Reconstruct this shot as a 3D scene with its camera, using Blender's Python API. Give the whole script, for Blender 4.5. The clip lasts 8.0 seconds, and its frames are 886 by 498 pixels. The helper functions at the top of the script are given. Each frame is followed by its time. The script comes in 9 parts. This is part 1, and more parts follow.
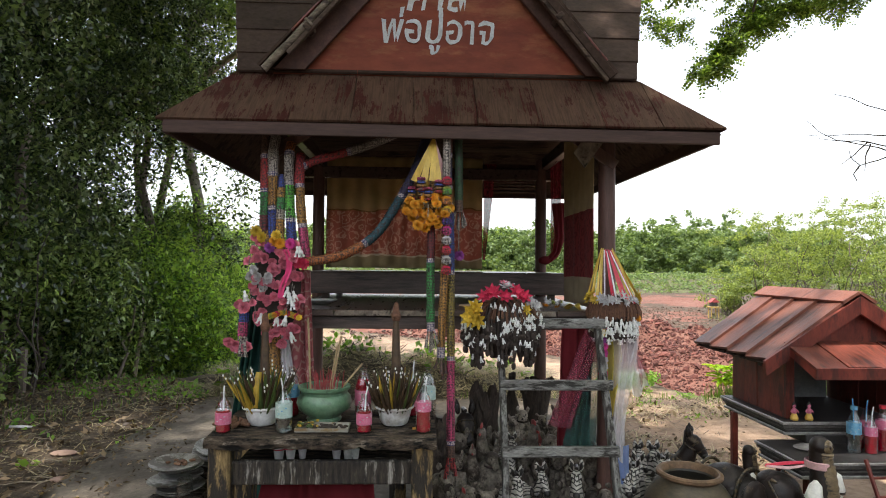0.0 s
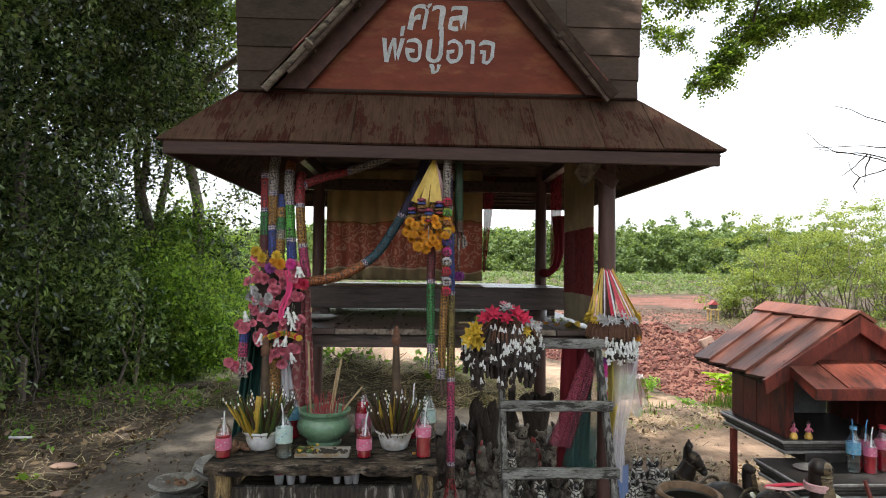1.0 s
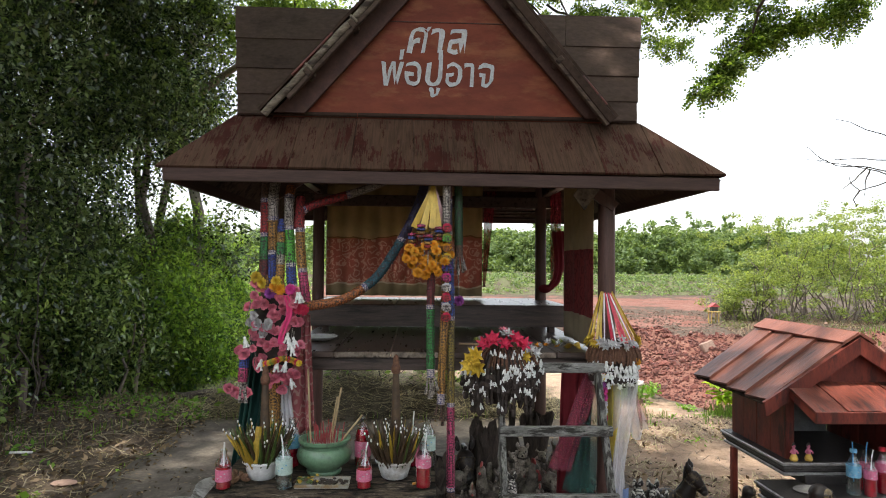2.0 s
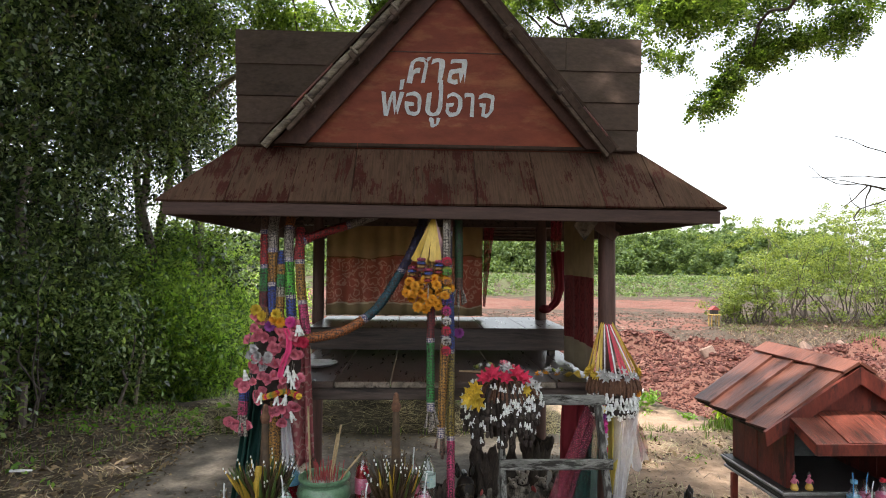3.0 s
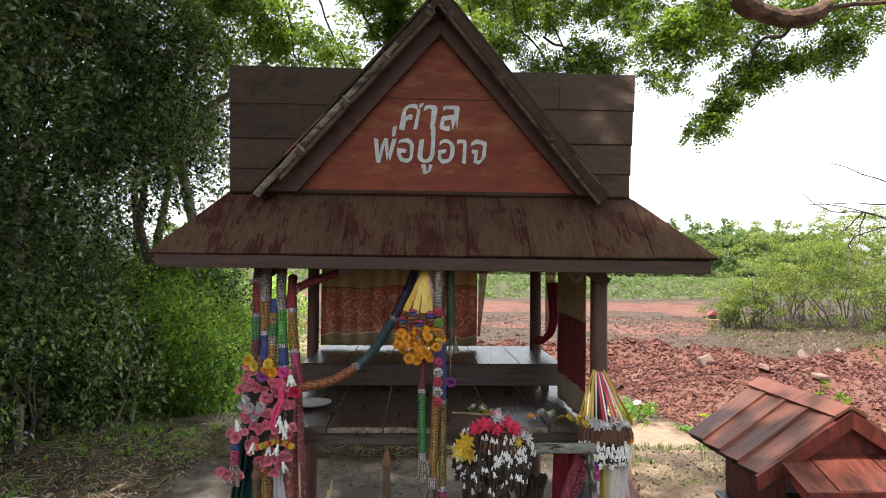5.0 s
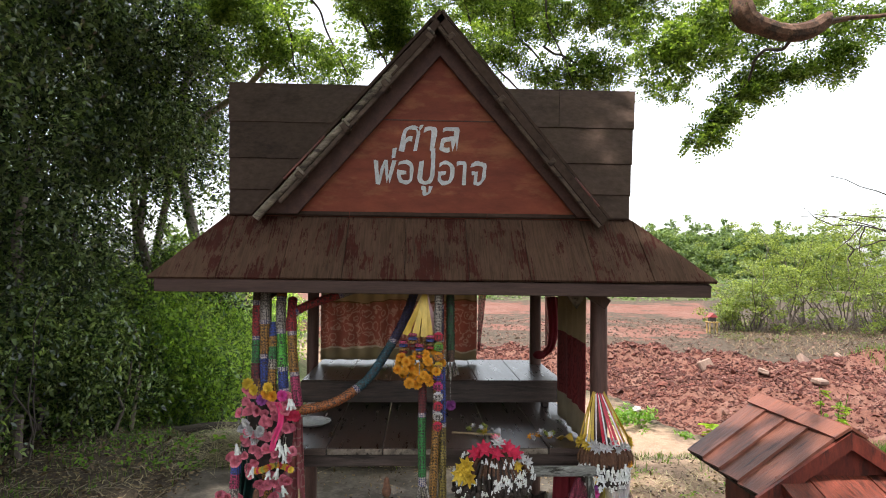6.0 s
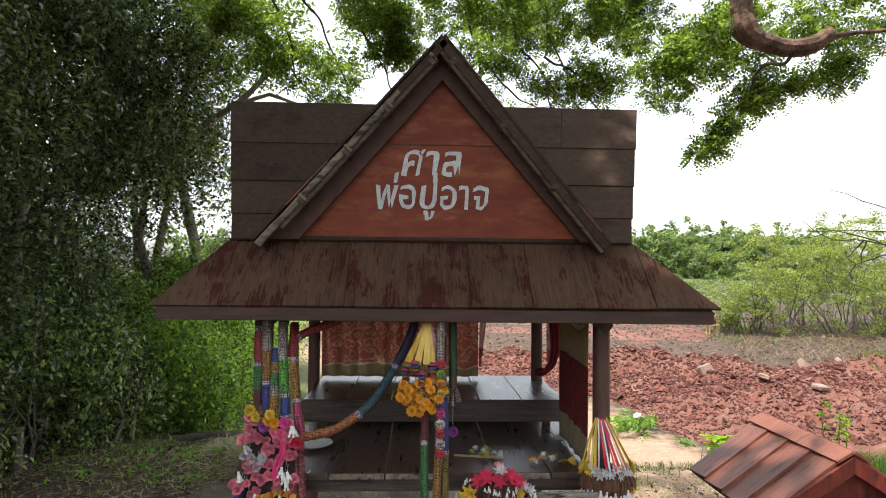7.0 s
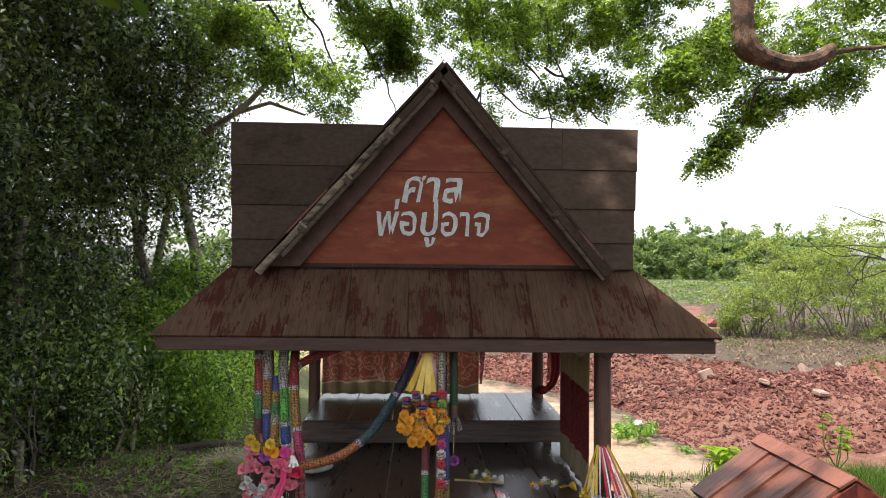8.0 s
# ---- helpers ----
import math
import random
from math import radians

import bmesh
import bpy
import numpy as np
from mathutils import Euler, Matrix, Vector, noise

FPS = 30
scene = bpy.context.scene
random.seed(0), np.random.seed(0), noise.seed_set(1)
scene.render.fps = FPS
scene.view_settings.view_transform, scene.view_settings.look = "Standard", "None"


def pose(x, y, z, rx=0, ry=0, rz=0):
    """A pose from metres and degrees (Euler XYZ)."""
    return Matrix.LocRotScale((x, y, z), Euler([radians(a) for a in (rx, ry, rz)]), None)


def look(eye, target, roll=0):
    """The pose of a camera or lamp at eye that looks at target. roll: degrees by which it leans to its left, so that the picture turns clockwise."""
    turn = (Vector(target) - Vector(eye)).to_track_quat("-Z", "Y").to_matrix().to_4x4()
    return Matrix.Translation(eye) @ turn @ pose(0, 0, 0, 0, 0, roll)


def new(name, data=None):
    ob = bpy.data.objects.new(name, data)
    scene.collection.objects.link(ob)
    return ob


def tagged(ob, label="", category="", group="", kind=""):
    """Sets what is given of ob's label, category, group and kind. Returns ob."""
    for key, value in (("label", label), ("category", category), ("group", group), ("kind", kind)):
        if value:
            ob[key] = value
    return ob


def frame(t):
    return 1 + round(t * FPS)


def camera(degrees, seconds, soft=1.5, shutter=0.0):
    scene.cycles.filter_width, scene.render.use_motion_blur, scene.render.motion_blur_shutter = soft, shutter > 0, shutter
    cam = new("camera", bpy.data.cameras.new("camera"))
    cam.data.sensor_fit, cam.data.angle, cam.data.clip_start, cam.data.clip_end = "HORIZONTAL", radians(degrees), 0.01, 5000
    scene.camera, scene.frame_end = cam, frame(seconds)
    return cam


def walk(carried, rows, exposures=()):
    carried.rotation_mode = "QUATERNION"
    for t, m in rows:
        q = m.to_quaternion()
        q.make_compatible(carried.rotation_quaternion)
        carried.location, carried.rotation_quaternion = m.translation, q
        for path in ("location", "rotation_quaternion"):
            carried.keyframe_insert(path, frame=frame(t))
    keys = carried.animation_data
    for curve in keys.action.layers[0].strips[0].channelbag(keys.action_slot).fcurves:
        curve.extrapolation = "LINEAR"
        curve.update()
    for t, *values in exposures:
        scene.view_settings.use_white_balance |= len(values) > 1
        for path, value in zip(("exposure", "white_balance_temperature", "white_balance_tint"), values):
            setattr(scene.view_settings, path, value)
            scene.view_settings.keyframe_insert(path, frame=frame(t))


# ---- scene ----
cam = camera(73.0, 8.0, soft=1.0)
PATH = [
    (0, (-0.085, -3.135, 1.45), (-0.003, -1.137, 1.505), 0.6),
    (0.5, (-0.085, -3.139, 1.503), (-0.003, -1.141, 1.556), 0.6),
    (1, (-0.089, -3.14, 1.554), (-0.006, -1.142, 1.608), 0.7),
    (1.5, (-0.086, -3.143, 1.609), (-0.004, -1.145, 1.664), 0.6),
    (3, (-0.088, -3.145, 1.841), (-0.007, -1.148, 1.895), 0.6),
    (3.5, (-0.087, -3.145, 1.924), (-0.004, -1.147, 1.976), 0.6),
    (4, (-0.073, -3.148, 1.99), (0.01, -1.15, 2.042), 0.6),
    (5.5, (-0.051, -3.163, 2.144), (0.032, -1.165, 2.198), 0.6),
    (6, (-0.055, -3.162, 2.207), (0.029, -1.164, 2.261), 0.6),
    (6.5, (-0.061, -3.165, 2.274), (0.022, -1.167, 2.328), 0.6),
    (7, (-0.07, -3.159, 2.338), (0.015, -1.162, 2.393), 0.6),
    (7.5, (-0.076, -3.158, 2.395), (0.008, -1.16, 2.451), 0.6),
    (8, (-0.074, -3.155, 2.481), (0.01, -1.158, 2.536), 0.6),
]
walk(cam, [(t, look(eye, target, roll)) for t, eye, target, roll in PATH])

# ---------------------------------------------------------------- light
SUN_ELEV, SUN_AZ = radians(72), radians(240)  # azimuth clockwise from +y
scene.view_settings.exposure = 1.7
world = bpy.data.worlds.new("sky")
scene.world = world
world.use_nodes = True
wn, wl = world.node_tree.nodes, world.node_tree.links
sky = wn.new("ShaderNodeTexSky")
sky.sky_type, sky.sun_disc = "NISHITA", False
sky.sun_elevation, sky.sun_rotation = SUN_ELEV, SUN_AZ
sky.air_density, sky.dust_density, sky.ozone_density = 1.0, 2.5, 1.0
soft_sky = wn.new("ShaderNodeHueSaturation")
soft_sky.inputs["Saturation"].default_value = 0.3
wl.new(sky.outputs[0], soft_sky.inputs["Color"])
wl.new(soft_sky.outputs[0], wn["Background"].inputs["Color"])
wn["Background"].inputs["Strength"].default_value = 0.15
sun = new("sun", bpy.data.lights.new("sun", "SUN"))
sun.data.energy, sun.data.angle, sun.data.color = 2.5, radians(1.5), (1.0, 0.95, 0.87)
sun.matrix_world = look((math.sin(SUN_AZ) * math.cos(SUN_ELEV) * 20, math.cos(SUN_AZ) * math.cos(SUN_ELEV) * 20, math.sin(SUN_ELEV) * 20), (0, 0, 0))


# ---------------------------------------------------------------- materials
def mat(name, c1, c2, scale=8.0, rough=0.7, stretch=(1, 1, 1), bump=0.25, stain=None, metal=0.0, vary=0.0, spec=0.5, trans=0.0, coat=0.0, contrast=0.17, grain=0.22, island=False):
    """Grain between two colours, an optional stain (colour, scale, share), fine relief and a change from piece to piece."""
    m = bpy.data.materials.new(name)
    m.use_nodes = True
    n, l = m.node_tree.nodes, m.node_tree.links
    b = n["Principled BSDF"]
    co = n.new("ShaderNodeTexCoord")
    mp = n.new("ShaderNodeMapping")
    mp.inputs["Scale"].default_value = stretch
    l.new(co.outputs["Object"], mp.inputs["Vector"])
    info = n.new("ShaderNodeObjectInfo")
    off = n.new("ShaderNodeVectorMath")
    off.operation = "MULTIPLY_ADD"
    off.inputs[1].default_value = (17, 23, 31)
    l.new(info.outputs["Random"], off.inputs[0])
    l.new(mp.outputs[0], off.inputs[2])
    no = n.new("ShaderNodeTexNoise")
    no.inputs["Scale"].default_value, no.inputs["Detail"].default_value, no.inputs["Roughness"].default_value = scale, 6, 0.65
    l.new(off.outputs[0], no.inputs["Vector"])
    ra = n.new("ShaderNodeValToRGB")
    ra.color_ramp.elements[0].position, ra.color_ramp.elements[1].position = 0.5 - contrast, 0.5 + contrast
    ra.color_ramp.elements[0].color, ra.color_ramp.elements[1].color = (*c1, 1), (*c2, 1)
    l.new(no.outputs["Fac"], ra.inputs[0])
    col = ra.outputs[0]
    if stain:
        c3, s3, share = stain
        n3 = n.new("ShaderNodeTexNoise")
        n3.inputs["Scale"].default_value, n3.inputs["Detail"].default_value, n3.inputs["Roughness"].default_value = s3, 8, 0.7
        l.new(off.outputs[0], n3.inputs["Vector"])
        r3 = n.new("ShaderNodeValToRGB")
        r3.color_ramp.elements[0].position, r3.color_ramp.elements[1].position = 0.62 - 0.3 * share, 0.70 - 0.3 * share
        l.new(n3.outputs["Fac"], r3.inputs[0])
        mx = n.new("ShaderNodeMixRGB")
        mx.inputs[2].default_value = (*c3, 1)
        l.new(r3.outputs[0], mx.inputs[0])
        l.new(col, mx.inputs[1])
        col = mx.outputs[0]
    if vary:
        hs = n.new("ShaderNodeHueSaturation")
        mr = n.new("ShaderNodeMapRange")
        mr.inputs["To Min"].default_value, mr.inputs["To Max"].default_value = 1 - vary, 1 + vary
        l.new(n.new("ShaderNodeNewGeometry").outputs["Random Per Island"] if island else info.outputs["Random"], mr.inputs["Value"])
        l.new(mr.outputs[0], hs.inputs["Value"])
        l.new(col, hs.inputs["Color"])
        col = hs.outputs[0]
    fine = n.new("ShaderNodeTexNoise")
    fine.inputs["Scale"].default_value, fine.inputs["Detail"].default_value, fine.inputs["Roughness"].default_value = scale * 5, 5, 0.7
    l.new(off.outputs[0], fine.inputs["Vector"])
    fr = n.new("ShaderNodeMapRange")
    fr.inputs["From Min"].default_value, fr.inputs["From Max"].default_value = 0.3, 0.7
    fr.inputs["To Min"].default_value, fr.inputs["To Max"].default_value = 1 - grain, 1 + grain
    l.new(fine.outputs["Fac"], fr.inputs["Value"])
    fh = n.new("ShaderNodeHueSaturation")
    l.new(fr.outputs[0], fh.inputs["Value"])
    l.new(col, fh.inputs["Color"])
    l.new(fh.outputs[0], b.inputs["Base Color"])
    rr = n.new("ShaderNodeMapRange")
    rr.inputs["To Min"].default_value, rr.inputs["To Max"].default_value = max(0.02, rough - 0.12), min(1, rough + 0.12)
    l.new(no.outputs["Fac"], rr.inputs["Value"])
    l.new(rr.outputs[0], b.inputs["Roughness"])
    b.inputs["Metallic"].default_value = metal
    b.inputs["Specular IOR Level"].default_value = spec
    b.inputs["Transmission Weight"].default_value = trans
    b.inputs["Coat Weight"].default_value = coat
    if bump:
        bp = n.new("ShaderNodeBump")
        bp.inputs["Strength"].default_value, bp.inputs["Distance"].default_value = bump, 0.01
        l.new(no.outputs["Fac"], bp.inputs["Height"])
        l.new(bp.outputs[0], b.inputs["Normal"])
    return m


def leaf_mat(name, c1, c2, glow=0.45, gloss=0.35, rough=0.5, skew=0.0):
    """Leaves: colour from leaf to leaf, light passing through the blade, a waxy face."""
    m = bpy.data.materials.new(name)
    m.use_nodes = True
    n, l = m.node_tree.nodes, m.node_tree.links
    b = n["Principled BSDF"]
    geo = n.new("ShaderNodeNewGeometry")
    ra = n.new("ShaderNodeValToRGB")
    ra.color_ramp.elements[0].color, ra.color_ramp.elements[1].color = (*c1, 1), (*c2, 1)
    ra.color_ramp.elements[0].position = skew
    l.new(geo.outputs["Random Per Island"], ra.inputs[0])
    l.new(ra.outputs[0], b.inputs["Base Color"])
    b.inputs["Roughness"].default_value, b.inputs["Specular IOR Level"].default_value = rough, gloss
    tr = n.new("ShaderNodeBsdfTranslucent")
    br = n.new("ShaderNodeMixRGB")
    br.blend_type, br.inputs[0].default_value, br.inputs[2].default_value = "MULTIPLY", 1, (2.0, 2.0, 0.85, 1)
    l.new(ra.outputs[0], br.inputs[1])
    l.new(br.outputs[0], tr.inputs["Color"])
    mx = n.new("ShaderNodeMixShader")
    mx.inputs[0].default_value = glow
    l.new(b.outputs[0], mx.inputs[1])
    l.new(tr.outputs[0], mx.inputs[2])
    l.new(mx.outputs[0], n["Material Output"].inputs["Surface"])
    return m


def flaky_mat(name, base, grain_c, flake, share=0.5, stretch=(1.5, 0.8, 0.8)):
    """Bare streaky boards with remains of an old coat that flakes off."""
    m = bpy.data.materials.new(name)
    m.use_nodes = True
    n, l = m.node_tree.nodes, m.node_tree.links
    b = n["Principled BSDF"]
    co, info = n.new("ShaderNodeTexCoord"), n.new("ShaderNodeObjectInfo")
    off = n.new("ShaderNodeVectorMath")
    off.operation, off.inputs[1].default_value = "MULTIPLY_ADD", (17, 23, 31)
    l.new(info.outputs["Random"], off.inputs[0])
    l.new(co.outputs["Object"], off.inputs[2])

    def tex(st, scale, detail, rough=0.65):
        mp = n.new("ShaderNodeMapping")
        mp.inputs["Scale"].default_value = st
        l.new(off.outputs[0], mp.inputs["Vector"])
        t = n.new("ShaderNodeTexNoise")
        t.inputs["Scale"].default_value, t.inputs["Detail"].default_value, t.inputs["Roughness"].default_value = scale, detail, rough
        l.new(mp.outputs[0], t.inputs["Vector"])
        return t.outputs["Fac"]

    def ramp(fac, c1, c2, p1, p2):
        r = n.new("ShaderNodeValToRGB")
        r.color_ramp.elements[0].position, r.color_ramp.elements[1].position = p1, p2
        r.color_ramp.elements[0].color, r.color_ramp.elements[1].color = (*c1, 1), (*c2, 1)
        l.new(fac, r.inputs[0])
        return r.outputs[0]

    def calc(op, a, v):
        q = n.new("ShaderNodeMath")
        q.operation = op
        l.new(a, q.inputs[0])
        if isinstance(v, float):
            q.inputs[1].default_value = v
        else:
            l.new(v, q.inputs[1])
        return q.outputs[0]

    def mixed(fac, a, c):
        x = n.new("ShaderNodeMixRGB")
        l.new(fac, x.inputs[0])
        l.new(a, x.inputs[1])
        l.new(c, x.inputs[2])
        return x.outputs[0]

    lines = tex((stretch[0] * 3, stretch[1] * 0.35, stretch[2] * 0.35), 22, 5)
    broad = tex(stretch, 4.6, 12, 0.74)
    wood = mixed(ramp(tex((1, 1, 1), 2.0, 6), (0, 0, 0), (1, 1, 1), 0.35, 0.7), ramp(lines, grain_c, base, 0.36, 0.56), ramp(lines, base, [min(1, 1.35 * k) for k in base], 0.35, 0.7))
    mask = calc("ADD", calc("ADD", broad, calc("MULTIPLY", lines, 0.6)), calc("MULTIPLY", info.outputs["Random"], 0.04))
    cut = 0.96 - 0.2 * share
    fl = ramp(mask, (0, 0, 0), (1, 1, 1), cut, cut + 0.025)
    coat = ramp(tex((1, 1, 1), 9, 5), flake, [1.7 * k for k in flake], 0.35, 0.7)
    l.new(mixed(fl, wood, coat), b.inputs["Base Color"])
    b.inputs["Roughness"].default_value, b.inputs["Specular IOR Level"].default_value = 0.85, 0.12
    bp = n.new("ShaderNodeBump")
    bp.inputs["Strength"].default_value, bp.inputs["Distance"].default_value = 0.5, 0.004
    l.new(calc("ADD", lines, fl), bp.inputs["Height"])
    l.new(bp.outputs[0], b.inputs["Normal"])
    return m


M_POST = mat("stained post wood", (0.075, 0.035, 0.028), (0.13, 0.065, 0.05), 6, 0.55, (6, 6, 0.7), 0.3)
M_DARK = mat("dark stained plank", (0.042, 0.026, 0.020), (0.095, 0.062, 0.048), 7, 0.30, (5, 0.6, 5), 0.25, vary=0.2)
M_BOARD = mat("dark stained board", (0.05, 0.034, 0.028), (0.125, 0.085, 0.068), 7, 0.5, (0.6, 6, 6), 0.35, vary=0.15, stain=((0.03, 0.02, 0.016), 3, 0.3))
M_SKIRT = flaky_mat("worn brown roof board", (0.076, 0.042, 0.028), (0.034, 0.020, 0.013), (0.034, 0.0095, 0.007), 0.5, (1.6, 0.7, 0.7))
M_ROOF = mat("weathered roof board", (0.042, 0.026, 0.020), (0.058, 0.037, 0.028), 5, 0.9, (1, 1, 1), 0.3, stain=((0.034, 0.021, 0.016), 2.2, 0.3), vary=0.12, spec=0.12, contrast=0.28, grain=0.3)
M_SOFFIT = mat("dark rough soffit", (0.055, 0.038, 0.030), (0.11, 0.075, 0.058), 8, 0.95, (1, 4, 4), bump=0.3, spec=0.15, stain=((0.03, 0.02, 0.016), 3, 0.35))
M_FASCIA = mat("brown fascia paint", (0.045, 0.025, 0.020), (0.075, 0.043, 0.035), 6, 0.65, (0.6, 6, 6), 0.2, spec=0.25)
M_BARGE = mat("brown barge board", (0.055, 0.027, 0.021), (0.095, 0.048, 0.037), 6, 0.65, (3, 3, 3), 0.25, spec=0.25)
M_GREY = mat("bare weathered wood", (0.11, 0.085, 0.062), (0.30, 0.245, 0.19), 8, 0.85, (3, 3, 3), 0.5, stain=((0.035, 0.025, 0.02), 5, 0.25))
M_VERGE = mat("sun-bleached brown edge wood", (0.06, 0.043, 0.03), (0.23, 0.185, 0.14), 10, 0.9, (1, 4, 4), 0.7, stain=((0.035, 0.022, 0.017), 4, 0.4), grain=0.4)
M_GABLE = mat("faded red paint", (0.135, 0.026, 0.014), (0.205, 0.05, 0.024), 2.2, 0.65, (0.7, 2, 2), 0.12, stain=((0.24, 0.085, 0.038), 1.3, 0.35), spec=0.25, contrast=0.25)
M_WHITE = mat("white lettering paint", (0.40, 0.40, 0.40), (0.58, 0.57, 0.57), 14, 0.7, bump=0.1, spec=0.2)
M_RED = mat("red varnished board", (0.085, 0.014, 0.010), (0.19, 0.036, 0.022), 7, 0.5, (2.5, 2.5, 0.8), 0.35, stain=((0.05, 0.012, 0.009), 4, 0.3), vary=0.18)
M_REDROOF = mat("red brown roof plank", (0.11, 0.036, 0.024), (0.25, 0.088, 0.056), 7, 0.5, (0.5, 5, 0.8), 0.5, stain=((0.055, 0.018, 0.013), 6, 0.2), vary=0.2, contrast=0.25)
M_CONC = mat("dirty concrete", (0.070, 0.056, 0.042), (0.125, 0.104, 0.082), 5, 0.9, bump=0.7, stain=((0.058, 0.045, 0.033), 2.4, 0.5), grain=0.4, contrast=0.25)
M_TABLE = mat("rotting table wood", (0.006, 0.005, 0.0045), (0.080, 0.060, 0.043), 9, 0.85, (1.4, 4, 4), 1.0, stain=((0.17, 0.14, 0.11), 7, 0.2), contrast=0.09, grain=0.6, spec=0.2)
M_APRON = mat("streaked black table rail", (0.010, 0.008, 0.007), (0.06, 0.047, 0.034), 9, 0.7, (9, 5, 1.2), 1.0, stain=((0.34, 0.32, 0.28), 3.2, 0.22), contrast=0.13, grain=0.4)
M_TLEG = mat("yellowed table leg wood", (0.07, 0.045, 0.02), (0.34, 0.235, 0.10), 7, 0.8, (6, 6, 1.2), 0.9, stain=((0.022, 0.017, 0.013), 4.5, 0.6), contrast=0.16, grain=0.5)
M_LADDER = mat("grey peeling ladder wood", (0.11, 0.105, 0.095), (0.29, 0.285, 0.265), 12, 0.85, (0.6, 3, 3), 0.8, stain=((0.028, 0.024, 0.020), 13, 0.42), contrast=0.2, grain=0.5)
M_STILE = mat("grey peeling upright wood", (0.09, 0.085, 0.078), (0.26, 0.255, 0.235), 12, 0.85, (3, 3, 0.6), 0.8, stain=((0.028, 0.024, 0.020), 13, 0.5), contrast=0.2, grain=0.5)
M_BARK = mat("grey brown bark", (0.10, 0.075, 0.06), (0.22, 0.18, 0.15), 9, 0.9, (2, 2, 0.6), 0.8)
M_TWIG = mat("dark twig bark", (0.045, 0.034, 0.028), (0.10, 0.08, 0.065), 9, 0.9, bump=0.4)
# mostly dark ramp; the few pale leaves paint glints into the hedge
L_HEDGE = leaf_mat("glossy dark leaves", (0.016, 0.032, 0.013), (0.16, 0.22, 0.09), 0.34, 1.0, 0.24, 0.3)
L_BRIGHT = leaf_mat("fresh green leaves", (0.05, 0.115, 0.024), (0.44, 0.60, 0.15), 0.52, 0.9, 0.30, 0.15)
L_CANOPY = leaf_mat("feathery canopy leaves", (0.045, 0.08, 0.020), (0.174, 0.244, 0.061), 0.6, 0.3, 0.5, 0.15)
# greyed green: the haze of distance is put into this leaf colour
L_FAR = leaf_mat("distant tree leaves", (0.055, 0.09, 0.042), (0.17, 0.23, 0.095), 0.35, 0.2)
L_BUSH = leaf_mat("yellow green bush leaves", (0.055, 0.085, 0.024), (0.235, 0.285, 0.085), 0.45, 0.35)
M_CLOD = mat("broken red clay", (0.052, 0.0155, 0.0115), (0.130, 0.043, 0.031), 5, 0.95, bump=0.6, stain=((0.16, 0.08, 0.06), 2, 0.18), vary=0.4, island=True)


